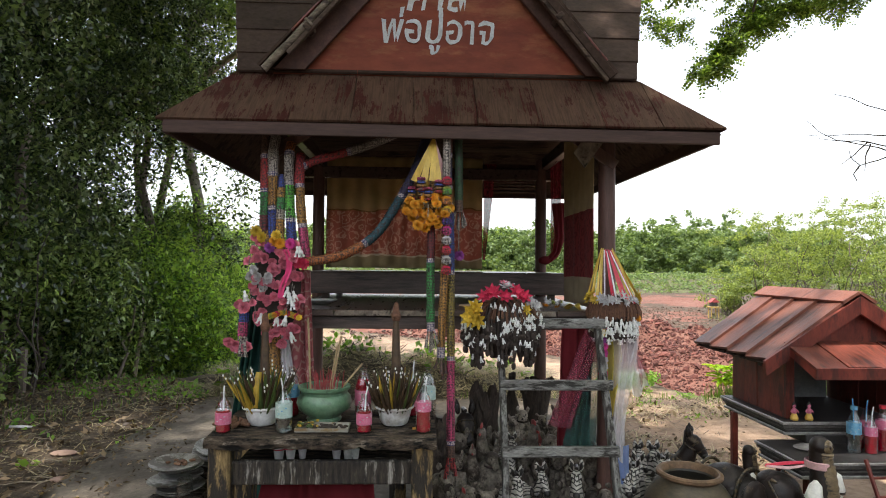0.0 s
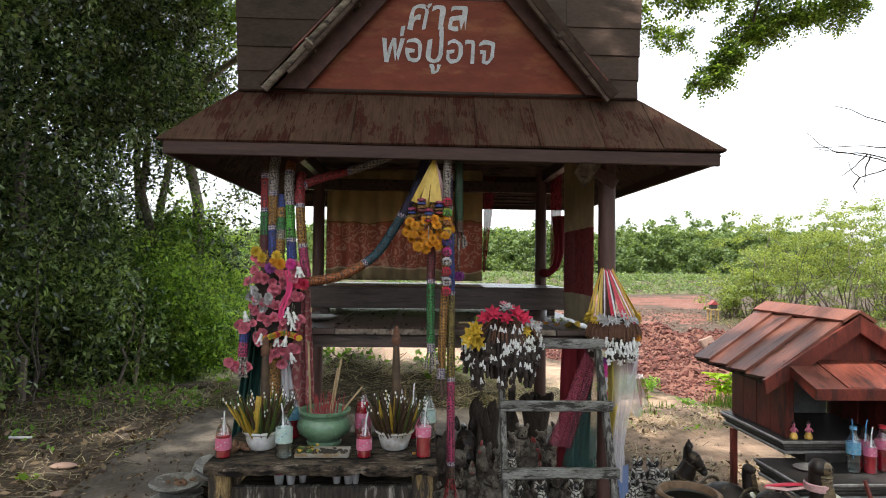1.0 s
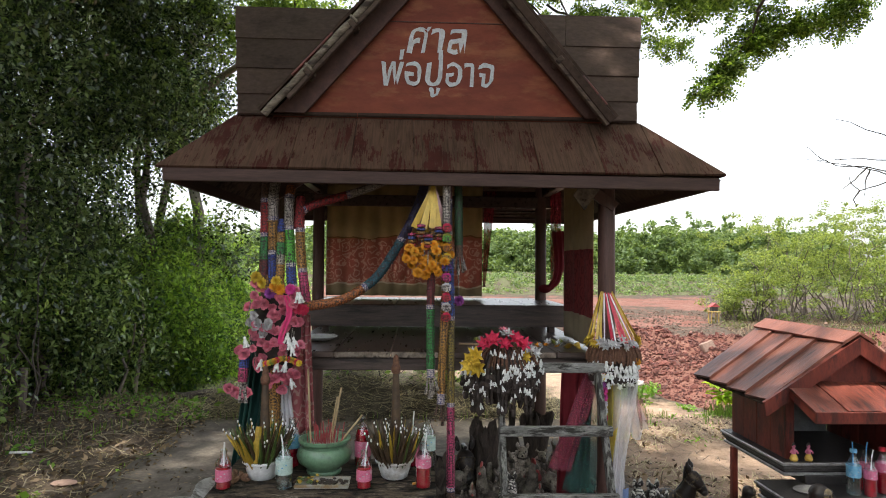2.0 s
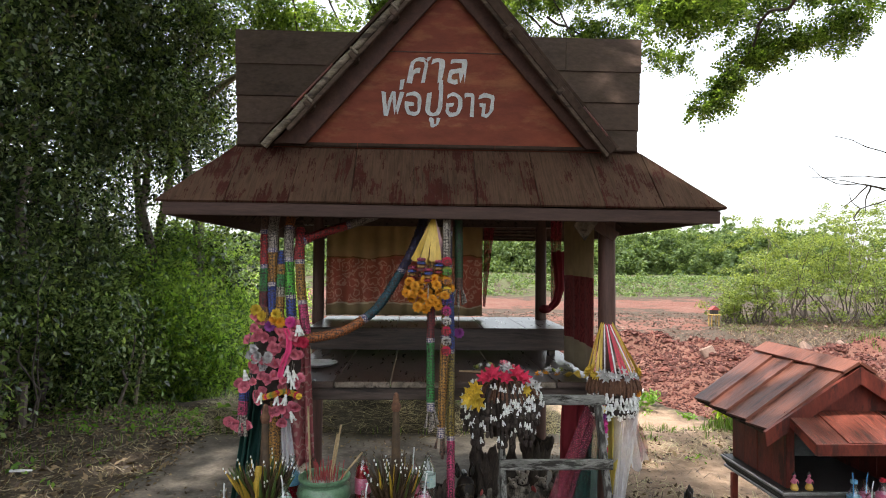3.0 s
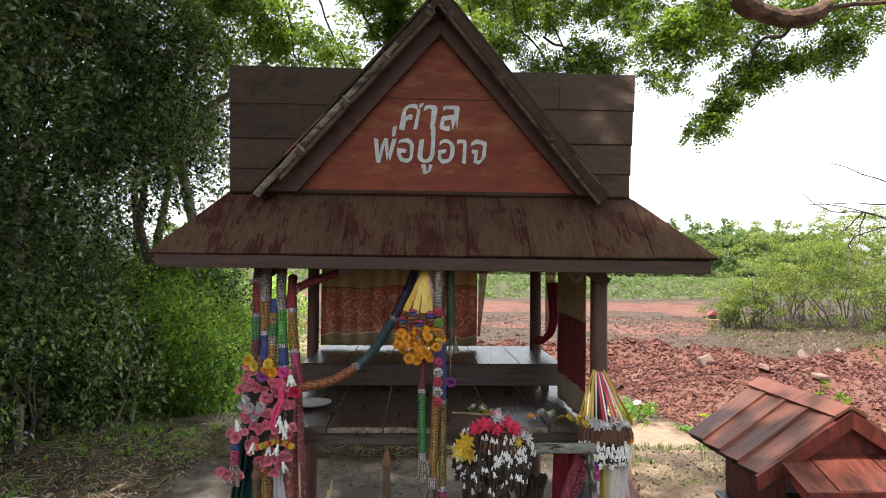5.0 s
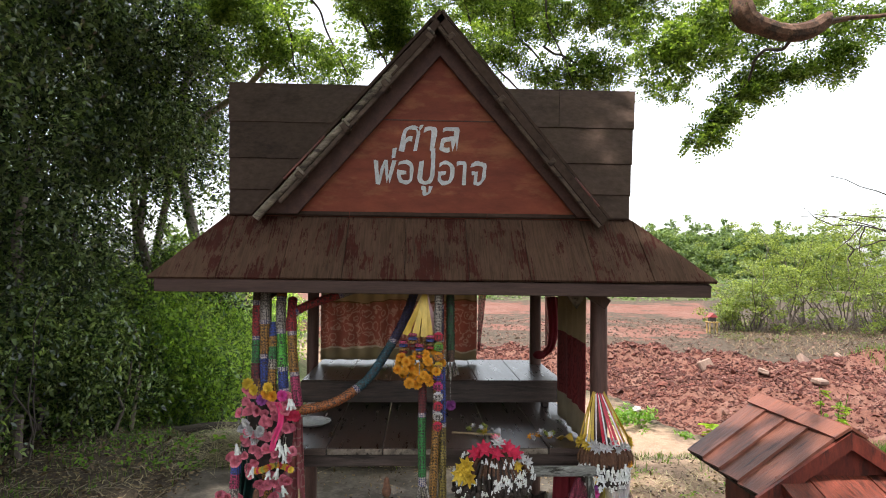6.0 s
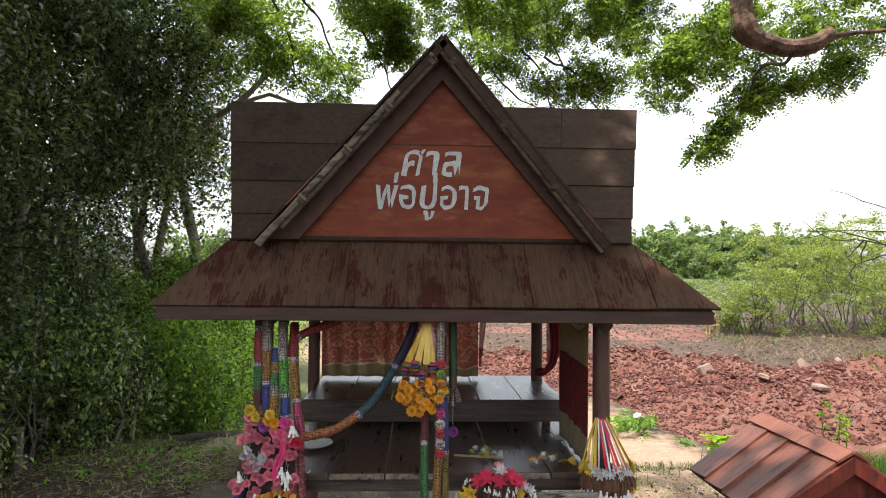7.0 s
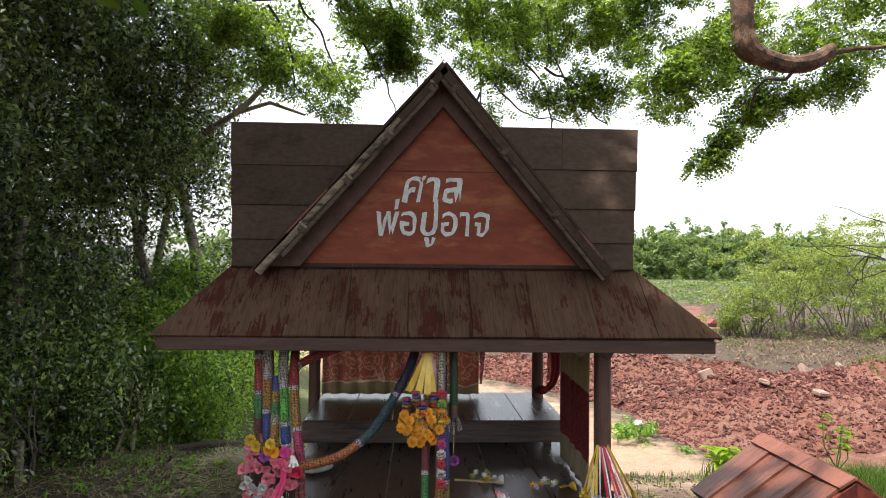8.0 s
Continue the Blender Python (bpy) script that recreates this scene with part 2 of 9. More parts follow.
# ---------------------------------------------------------------- mesh tools
class Shape:
    """Vertices and faces of one part, put together from simple forms."""

    def __init__(self):
        self.v, self.f, self.slot, self.slots = [], [], 0, []

    def add(self, vs, fs):
        k = len(self.v)
        self.slots.extend([self.slot] * len(fs))
        self.v.extend([tuple(p) for p in vs])
        self.f.extend([tuple(i + k for i in q) for q in fs])
        return self

    def box(self, c, s, b=0.004, rot=None):
        """A block with chamfered edges: centre, size, chamfer and rotation (degrees)."""
        h = [x / 2 for x in s]
        b = min(b, *[x * 0.45 for x in h])
        R = Euler([radians(a) for a in rot]).to_matrix() if rot else None
        vs, idx = [], {}
        for sx in (-1, 1):
            for sy in (-1, 1):
                for sz in (-1, 1):
                    for a in range(3):
                        p = Vector((sx * h[0], sy * h[1], sz * h[2]))
                        for k, sg in enumerate((sx, sy, sz)):
                            if k != a:
                                p[k] -= sg * b
                        idx[sx, sy, sz, a] = len(vs)
                        vs.append((R @ p if R else p) + Vector(c))
        fs = []
        for a in range(3):
            u, w = (a + 1) % 3, (a + 2) % 3
            for s0 in (-1, 1):
                def key(p, q, ax):
                    g = [0, 0, 0]
                    g[a], g[u], g[w] = s0, p, q
                    return idx[g[0], g[1], g[2], ax]
                ring = [key(-1, -1, a), key(1, -1, a), key(1, 1, a), key(-1, 1, a)]
                fs.append(ring if s0 > 0 else ring[::-1])
            for p in (-1, 1):
                for q in (-1, 1):
                    def edge(e, ax):
                        g = [0, 0, 0]
                        g[a], g[u], g[w] = e, p, q
                        return idx[g[0], g[1], g[2], ax]
                    ring = [edge(-1, u), edge(1, u), edge(1, w), edge(-1, w)]
                    fs.append(ring if p * q > 0 else ring[::-1])
        for sx in (-1, 1):
            for sy in (-1, 1):
                for sz in (-1, 1):
                    t = [idx[sx, sy, sz, 0], idx[sx, sy, sz, 1], idx[sx, sy, sz, 2]]
                    fs.append(t if sx * sy * sz > 0 else t[::-1])
        return self.add(vs, fs)

    def beam(self, a, b, w, h, c=0.004, up=(0, 0, 1)):
        """A straight bar of width w and height h from a to b."""
        a, b = Vector(a), Vector(b)
        d = (b - a)
        L = d.length
        d.normalize()
        side = d.cross(Vector(up)).normalized()
        top = side.cross(d)
        R = Matrix((d, -side, top)).transposed()
        t = Shape().box((0, 0, 0), (L, w, h), c)
        mid = (a + b) / 2
        return self.add([R @ Vector(p) + mid for p in t.v], t.f)

    def tube(self, pts, r, n=8, cap=True, flat=1.0):
        pts = [Vector(p) for p in pts]
        rs = list(r) if hasattr(r, "__len__") else [r] * len(pts)
        vs, fs = [], []
        ref = Vector((0.31, 0.87, 0.12)).normalized()
        for i, p in enumerate(pts):
            d = (pts[min(i + 1, len(pts) - 1)] - pts[max(i - 1, 0)]).normalized()
            x = ref - d * ref.dot(d)
            if x.length < 0.1:
                x = Vector((0.9, -0.2, 0.4)) - d * Vector((0.9, -0.2, 0.4)).dot(d)
            x.normalize()
            ref = x
            y = d.cross(x)
            for k in range(n):
                a = 2 * math.pi * k / n
                vs.append(p + (x * math.cos(a) + y * math.sin(a) * flat) * rs[i])
        for i in range(len(pts) - 1):
            for k in range(n):
                fs.append((i * n + k, i * n + (k + 1) % n, (i + 1) * n + (k + 1) % n, (i + 1) * n + k))
        if cap:
            fs.append(tuple(range(n - 1, -1, -1)))
            fs.append(tuple((len(pts) - 1) * n + k for k in range(n)))
        return self.add(vs, fs)

    def lathe(self, prof, c=(0, 0, 0), n=24, tilt=None, squash=1.0, cap=True):
        """A turned form: (radius, height) rows from the foot up."""
        R = Euler([radians(a) for a in tilt]).to_matrix() if tilt else None
        vs, fs = [], []
        for r, z in prof:
            for k in range(n):
                a = 2 * math.pi * k / n
                p = Vector((r * math.cos(a), r * math.sin(a) * squash, z))
                vs.append((R @ p if R else p) + Vector(c))
        for i in range(len(prof) - 1):
            for k in range(n):
                fs.append((i * n + k, i * n + (k + 1) % n, (i + 1) * n + (k + 1) % n, (i + 1) * n + k))
        if cap:
            fs.append(tuple(range(n - 1, -1, -1)))
            fs.append(tuple((len(prof) - 1) * n + k for k in range(n)))
        return self.add(vs, fs)

    def slab(self, quad, thick):
        """A board from four corners in order, given thickness against its normal."""
        q = [Vector(p) for p in quad]
        nn = (q[1] - q[0]).cross(q[3] - q[0]).normalized() * thick
        vs = q + [p - nn for p in q]
        return self.add(vs, [(0, 1, 2, 3), (7, 6, 5, 4), (0, 4, 5, 1), (1, 5, 6, 2), (2, 6, 7, 3), (3, 7, 4, 0)])

    def plate(self, poly, thick):
        """A flat board of any outline, given thickness against its normal."""
        q = [Vector(p) for p in poly]
        n = len(q)
        nn = (q[1] - q[0]).cross(q[2] - q[0]).normalized() * thick
        return self.add(q + [p - nn for p in q], [tuple(range(n)), tuple(range(2 * n - 1, n - 1, -1))] + [(i, i + n, (i + 1) % n + n, (i + 1) % n) for i in range(n)])

    def prism(self, poly, y0, y1):
        """An upright polygon of (x, z) points between two y planes."""
        n = len(poly)
        vs = [(x, y0, z) for x, z in poly] + [(x, y1, z) for x, z in poly]
        fs = [tuple(range(n)), tuple(range(2 * n - 1, n - 1, -1))]
        fs += [(i, i + n, (i + 1) % n + n, (i + 1) % n) for i in range(n)]
        return self.add(vs, fs)

    def ball(self, c, r, seg=10, rings=7, rot=None):
        r = r if hasattr(r, "__len__") else (r, r, r)
        R = Euler([radians(a) for a in rot]).to_matrix() if rot else None
        vs, fs = [], []
        for i in range(rings + 1):
            th = math.pi * i / rings
            for k in range(seg):
                a = 2 * math.pi * k / seg
                p = Vector((r[0] * math.sin(th) * math.cos(a), r[1] * math.sin(th) * math.sin(a), -r[2] * math.cos(th)))
                vs.append((R @ p if R else p) + Vector(c))
        for i in range(rings):
            for k in range(seg):
                fs.append((i * seg + k, i * seg + (k + 1) % seg, (i + 1) * seg + (k + 1) % seg, (i + 1) * seg + k))
        return self.add(vs, fs)

    def sheet(self, fn, nu, nv):
        vs = [fn(i / nu, j / nv) for j in range(nv + 1) for i in range(nu + 1)]
        w = nu + 1
        return self.add(vs, [(j * w + i, j * w + i + 1, (j + 1) * w + i + 1, (j + 1) * w + i) for j in range(nv) for i in range(nu)])

    def moved(self, m):
        self.v = [tuple(m @ Vector(p)) for p in self.v]
        return self

    def mesh(self, name, smooth=35):
        me = bpy.data.meshes.new(name)
        me.from_pydata(self.v, [], self.f)
        me.polygons.foreach_set("material_index", self.slots)
        if smooth:
            me.shade_smooth()
            me.set_sharp_from_angle(angle=radians(smooth))
        me.validate()
        return me


def thing(name, loc=(0, 0, 0), label="", category="", group="", kind="", rz=0):
    ob = new(name)
    ob.empty_display_size = 0.05
    ob.matrix_basis = pose(*loc, 0, 0, rz)
    return tagged(ob, label, category, group, kind)


def part(name, shape, material, parent=None, label="", smooth=35):
    me = shape if isinstance(shape, bpy.types.Mesh) else shape.mesh(name, smooth)
    ob = new(name, me)
    mats = material if isinstance(material, (list, tuple)) else [material]
    if not me.materials:
        for m in mats:
            me.materials.append(m)
    ob.parent = parent
    if label:
        ob["label"] = label
    return ob


def mesh_from_arrays(name, verts, quads, material):
    """Many small faces at once: verts (n, 3) and quads (m, 4)."""
    me = bpy.data.meshes.new(name)
    me.vertices.add(len(verts))
    me.vertices.foreach_set("co", np.asarray(verts, dtype=np.float32).ravel())
    me.loops.add(quads.size)
    me.loops.foreach_set("vertex_index", np.asarray(quads, dtype=np.int32).ravel())
    me.polygons.add(len(quads))
    me.polygons.foreach_set("loop_start", np.arange(0, quads.size, quads.shape[1], dtype=np.int32))
    me.update(calc_edges=True)
    me.materials.append(material)
    return me


RNG = np.random.default_rng(7)


def unit(a):
    return a / np.maximum(np.linalg.norm(a, axis=-1, keepdims=True), 1e-9)


def leaves(name, pts, size, material, parent=None, spread=0.35, aspect=0.45, droop=0.3, label=""):
    """One small folded blade at each point, turned at random and drooping."""
    n = len(pts)
    d = RNG.normal(size=(n, 3))
    d[:, 2] = d[:, 2] * 0.6 - droop
    d = unit(d)
    s = unit(np.cross(d, RNG.normal(size=(n, 3)) * (0.6, 0.6, 0.6) + (0, 0, 1.0)))
    up = np.cross(s, d)
    L = (size * (1 + spread * RNG.normal(size=n)).clip(0.4, 1.8))[:, None]
    W = L * aspect * 0.5
    p = np.asarray(pts)
    mid = p + d * L * 0.45 - up * L * 0.06
    v = np.stack([p, mid + s * W + up * W * 0.25, p + d * L - up * L * 0.14, mid - s * W + up * W * 0.25], axis=1).reshape(-1, 3)
    return part(name, mesh_from_arrays(name, v, np.arange(4 * n).reshape(-1, 4), material), material, parent, label)


def fbm(p, scale, seed=0.0):
    return noise.fractal(Vector((p[0] * scale + seed, p[1] * scale - seed, (p[2] if len(p) > 2 else 0) * scale)), 0.9, 2.1, 4)


# ---------------------------------------------------------------- ground
def smooth_step(a, b, x):
    t = min(1.0, max(0.0, (x - a) / (b - a)))
    return t * t * (3 - 2 * t)


ROAD = [(5.6, 2.6), (4.5, 6.0), (3.3, 9.5), (1.0, 13.0), (-3.5, 17.0), (-10.0, 20.0)]


def road_side(x, y):
    """Distance from the middle of the dirt road, negative on the shrine's side."""
    best, sign = 1e9, 1
    for (ax, ay), (bx, by) in zip(ROAD, ROAD[1:]):
        dx, dy = bx - ax, by - ay
        t = min(1, max(0, ((x - ax) * dx + (y - ay) * dy) / (dx * dx + dy * dy)))
        d = math.hypot(x - ax - t * dx, y - ay - t * dy)
        if d < best:
            best, sign = d, 1 if dx * (y - ay) - dy * (x - ax) < 0 else -1
    return best * sign


def earth(x, y):
    """Height of the earth and its cover (clay, grass, sand): level round the shrine, falling behind it to the dug field."""
    a, b = fbm((x, y), 0.35), fbm((x, y), 1.7, 5)
    left = smooth_step(2.2, 5.0, -x)
    drop = smooth_step(3.3, 8.0, y + 0.08 * x) * (1 - 0.7 * left)
    z = -0.02 - 1.02 * drop + 0.45 * smooth_step(44, 90, y)
    side = road_side(x, y) if y < 40 and abs(x) < 30 else 5
    sand = max(0.0, 1 - abs(side) / (2.1 + 1.2 * smooth_step(9, 12, y))) if y > 2.0 else 0.0
    field = side > 1.6 + 1.0 * smooth_step(9, 12, y) and 6.5 < y < 80
    red = 0.0
    green = 0.12 + 0.4 * (b > 0.15) * (y > 1.2)
    if field:
        far_side = y + 0.42 * (x - 5)
        heap = smooth_step(1.5 + smooth_step(9, 12, y), 3.4 + smooth_step(9, 12, y), side) * (1 - smooth_step(16.6 + 0.8 * b, 18.4 + 0.8 * b, far_side))
        c = fbm((x, y), 0.8, 11)
        z += heap * (0.36 + 0.34 * max(-0.7, a) + 0.24 * c + 0.10 * b + 0.16 * smooth_step(14.5, 16.5, far_side))
        red = 1.0 if far_side < 18.3 else (0.36 + 0.25 * b if far_side < 27 + 3 * a else 0.62 + 0.3 * math.sin(y * 0.33 + 2.5 * a) + 0.3 * b)
        green = 0.1
        if y > 16 and x > 0.5 * (y + 3.2) + a - 0.5:
            red, green = 0.2 * (a > 0.0), 0.35
    if y > 53 + 4 * a:
        red, green, sand = 0.25 * (b > 0.1), 0.55 + 0.5 * b, 0.0
        z += 1.3 * smooth_step(52, 64, y)
    # sandy dirt beside the shrine, its sunlit look put into the paler cover
    if x > 1.2 and 0.3 < y < 5 and not field:
        sand = max(sand, 0.62 * smooth_step(1.2, 1.9, x) * (1 - smooth_step(3.8, 4.6, x)))
    if x < -2.6 and not field:
        green, sand = (0.12 + 0.25 * b) if y < 5 else 0.7, sand * 0.6
    if -22 < x < 22 and -6 < y < 40:
        z += 0.018 * b + (0.03 * a if x < -2.6 or y > 3.5 else 0)
    return z, red, green, sand * (1 - red)


xs = np.concatenate([-np.geomspace(400, 8, 16), np.arange(-7.8, 18, 0.12), np.arange(18, 34, 0.4), np.geomspace(34.5, 400, 16)])
ys = np.concatenate([-np.geomspace(300, 5, 14), np.arange(-4.8, 22, 0.12), np.arange(22, 58, 0.4), np.geomspace(58.6, 600, 20)])
gx, gy = np.meshgrid(xs, ys)
cover = np.array([earth(x, y) for x, y in zip(gx.ravel(), gy.ravel())], dtype=np.float32)
verts = np.stack([gx.ravel(), gy.ravel(), cover[:, 0]], axis=1)
zone = np.concatenate([cover[:, 1:], np.ones((len(cover), 1), dtype=np.float32)], axis=1)
row_len = len(xs)
ii = (np.arange(len(ys) - 1)[:, None] * row_len + np.arange(row_len - 1)[None]).ravel()
ground_me = mesh_from_arrays("ground", verts, np.stack([ii, ii + 1, ii + 1 + row_len, ii + row_len], axis=1), None)
ground_me.materials.clear()
ground_me.shade_smooth()
attr = ground_me.color_attributes.new("zone", "FLOAT_COLOR", "POINT")
attr.data.foreach_set("color", zone.ravel())


def ground_mat():
    m = bpy.data.materials.new("earth, clay and grass")
    m.use_nodes = True
    n, l = m.node_tree.nodes, m.node_tree.links
    b = n["Principled BSDF"]
    co = n.new("ShaderNodeTexCoord")

    def tex(scale, detail=8):
        t = n.new("ShaderNodeTexNoise")
        t.inputs["Scale"].default_value, t.inputs["Detail"].default_value, t.inputs["Roughness"].default_value = scale, detail, 0.7
        l.new(co.outputs["Object"], t.inputs["Vector"])
        return t.outputs["Fac"]

    def ramp(fac, c1, c2, p1=0.35, p2=0.65):
        r = n.new("ShaderNodeValToRGB")
        r.color_ramp.elements[0].position, r.color_ramp.elements[1].position = p1, p2
        r.color_ramp.elements[0].color, r.color_ramp.elements[1].color = (*c1, 1), (*c2, 1)
        l.new(fac, r.inputs[0])
        return r.outputs[0]

    def mixed(fac, a, c):
        x = n.new("ShaderNodeMixRGB")
        l.new(fac, x.inputs[0])
        l.new(a, x.inputs[1])
        l.new(c, x.inputs[2])
        return x.outputs[0]

    fine, mid, big = tex(14), tex(3), tex(0.6)
    soil = mixed(ramp(mid, (0, 0, 0), (1, 1, 1)), ramp(fine, (0.024, 0.017, 0.012), (0.065, 0.047, 0.033)), ramp(fine, (0.045, 0.034, 0.024), (0.115, 0.088, 0.064)))
    clay = mixed(ramp(big, (0, 0, 0), (1, 1, 1)), ramp(fine, (0.075, 0.026, 0.019), (0.19, 0.075, 0.053)), ramp(mid, (0.11, 0.05, 0.037), (0.21, 0.12, 0.092)))
    grass = ramp(fine, (0.05, 0.062, 0.024), (0.12, 0.128, 0.06))
    sand = mixed(ramp(big, (0, 0, 0), (1, 1, 1)), ramp(mid, (0.22, 0.14, 0.092), (0.36, 0.25, 0.175)), ramp(fine, (0.18, 0.12, 0.082), (0.37, 0.265, 0.19)))
    z = n.new("ShaderNodeVertexColor")
    z.layer_name = "zone"
    sp = n.new("ShaderNodeSeparateColor")
    l.new(z.outputs[0], sp.inputs[0])

    def patchy(channel, lo=0.35, hi=0.65):
        a = n.new("ShaderNodeMath")
        a.operation = "ADD"
        l.new(sp.outputs[channel], a.inputs[0])
        s = n.new("ShaderNodeMapRange")
        s.inputs["To Min"].default_value, s.inputs["To Max"].default_value = -0.35, 0.35
        l.new(mid, s.inputs["Value"])
        l.new(s.outputs[0], a.inputs[1])
        r = n.new("ShaderNodeMapRange")
        r.inputs["From Min"].default_value, r.inputs["From Max"].default_value = lo, hi
        l.new(a.outputs[0], r.inputs["Value"])
        return r.outputs[0]

    col = mixed(patchy(1, 0.4, 0.7), soil, grass)
    col = mixed(patchy(2, 0.25, 0.6), col, sand)
    col = mixed(patchy(0, 0.4, 0.6), col, clay)
    l.new(col, b.inputs["Base Color"])
    b.inputs["Roughness"].default_value, b.inputs["Specular IOR Level"].default_value = 0.95, 0.2
    bp = n.new("ShaderNodeBump")
    bp.inputs["Strength"].default_value, bp.inputs["Distance"].default_value = 0.6, 0.04
    l.new(fine, bp.inputs["Height"])
    l.new(bp.outputs[0], b.inputs["Normal"])
    return m


ground = part("ground", ground_me, ground_mat())
tagged(ground, "brown earth running into a dug-up red clay field", "ground", kind="structure")

slab_shape = Shape()
slab_shape.sheet(lambda u, v: (-2.42 + 3.97 * u + (0.05 * fbm((v * 7, 3), 1.0) if u == 0 else 0), -4.5 + 7.9 * v + (0.06 * fbm((u * 7, 9), 1.0) if v == 1 else 0), 0.015 + 0.012 * fbm((u * 4, v * 8), 0.9)), 24, 40)
pavement = part("pavement", slab_shape, M_CONC)
tagged(pavement, "worn concrete slab strewn with dirt and leaves", "pavement", kind="structure")
sol = pavement.modifiers.new("depth", "SOLIDIFY")
sol.thickness, sol.offset = 0.12, -1

# ---------------------------------------------------------------- pavilion
pavilion = thing("shrine_pavilion", (0, 0, 0), "small brown wooden shrine pavilion with a red painted gable", "shrine")
EXL, EXR, EY, EZ = -1.337, 1.426, -0.268, 2.135     # eave
TXL, TXR, TY, TZ = -1.05, 1.09, 0.07, 2.475         # top of the skirt roof
BACK = 2.04
for x, y in ((-0.88, 0.10), (0.945, 0.10), (-0.895, 1.75), (0.92, 1.75)):
    part("post", Shape().tube([(x, y, -0.03), (x, y, 1.2), (x - 0.003, y, 2.32)], [0.05, 0.047, 0.045], 16), M_POST, pavilion)
# platform planks and their beams
for i in range(6):
    x0 = -0.84 + i * 0.304
    part("plank", Shape().box((x0 + 0.15, 1.045, 1.188), (0.298, 1.81, 0.034), 0.003), M_DARK, pavilion)
    part("plank_end", Shape().box((x0 + 0.15, 0.136, 1.188), (0.296, 0.006, 0.030), 0.002), M_GREY if i in (1, 2, 4) else M_BOARD, pavilion)
part("beam", Shape().box((0.06, 0.185, 1.135), (1.80, 0.05, 0.07), 0.004), M_BOARD, pavilion)
part("beam", Shape().box((0.06, 1.88, 1.13), (1.80, 0.05, 0.08), 0.004), M_BOARD, pavilion)
for x in (-0.80, 0.92):
    part("beam", Shape().box((x, 0.95, 1.13), (0.05, 1.8, 0.08), 0.004), M_BOARD, pavilion)
# top beams
for y in (0.10, 1.75):
    part("beam", Shape().box((0.03, y, 2.20), (2.1, 0.06, 0.09), 0.004), M_DARK, pavilion)
for x in (-0.88, 0.945):
    part("beam", Shape().box((x, 0.95, 2.29), (0.06, 1.9, 0.09), 0.004), M_DARK, pavilion)
# fascia boards
FZ = EZ - 0.035
part("fascia", Shape().beam((EXL + 0.03, EY + 0.02, FZ), (EXR - 0.03, EY + 0.02, FZ - 0.01), 0.022, 0.062, 0.003), M_FASCIA, pavilion)
part("fascia", Shape().beam((EXL + 0.03, BACK - EY - 0.02, FZ), (EXR - 0.03, BACK - EY - 0.02, FZ), 0.022, 0.062, 0.003), M_FASCIA, pavilion)
for x in (EXL + 0.035, EXR - 0.035):
    part("fascia", Shape().beam((x, EY + 0.035, FZ), (x, BACK - EY - 0.035, FZ), 0.02, 0.06, 0.003), M_FASCIA, pavilion)


def skirt_side(a0, a1, b0, b1, count, name):
    """Boards side by side up the slope from the eave a0-a1, cut along the hips to the top b0-b1."""
    a0, a1, b0, b1 = map(Vector, (a0, a1, b0, b1))
    L = (a1 - a0).length
    e = (a1 - a0) / L
    s0, s1 = (b0 - a0).dot(e), (b1 - a0).dot(e)
    rise = b0 - a0 - e * s0
    def top(s):
        return max(0.0, min(1.0, s / s0, (L - s) / (L - s1)))
    cuts = [0.0] + [L * (i + random.uniform(-0.06, 0.06)) / count for i in range(1, count)] + [L]
    for u, w in zip(cuts, cuts[1:]):
        w -= 0.003
        pts = [(u, 0.0), (w, 0.0)] + [(k, top(k)) for k in sorted({w, u, *[q for q in (s0, s1) if u < q < w]}, reverse=True) if top(k) > 0.005]
        lift = Vector((0, 0, 0.001 + 0.005 * random.random()))
        part(name, Shape().plate([a0 + e * k + rise * h + lift for k, h in pts], 0.012), M_SKIRT, pavilion, smooth=0)


def sheath(q):
    """Dark boarding under the roof boards."""
    part("sheathing", Shape().slab([Vector(p) - Vector((0, 0, 0.022)) for p in q], 0.01), M_SOFFIT, pavilion, smooth=0)


e_, t_ = 0.02, 0.01
sheath([(EXL + e_, EY + e_, EZ), (EXR - e_, EY + e_, EZ), (TXR, TY, TZ), (TXL, TY, TZ)])
sheath([(EXR - e_, EY + e_, EZ), (EXR - e_, BACK - EY - e_, EZ), (TXR, BACK - TY, TZ), (TXR, TY, TZ)])
sheath([(EXL + e_, BACK - EY - e_, EZ), (EXL + e_, EY + e_, EZ), (TXL, TY, TZ), (TXL, BACK - TY, TZ)])
sheath([(EXR - e_, BACK - EY - e_, EZ), (EXL + e_, BACK - EY - e_, EZ), (TXL, BACK - TY, TZ), (TXR, BACK - TY, TZ)])
part("ceiling", Shape().box((0.02, 1.02, 2.43), (2.1, 1.86, 0.02), 0.003), M_SOFFIT, pavilion)
skirt_side((EXL, EY, EZ), (EXR, EY, EZ), (TXL, TY, TZ), (TXR, TY, TZ), 9, "roof_board")
skirt_side((EXR, EY, EZ), (EXR, BACK - EY, EZ), (TXR, TY, TZ), (TXR, BACK - TY, TZ), 9, "roof_board")
skirt_side((EXL, BACK - EY, EZ), (EXL, EY, EZ), (TXL, BACK - TY, TZ), (TXL, TY, TZ), 9, "roof_board")
skirt_side((EXR, BACK - EY, EZ), (EXL, BACK - EY, EZ), (TXR, BACK - TY, TZ), (TXL, BACK - TY, TZ), 12, "roof_board")
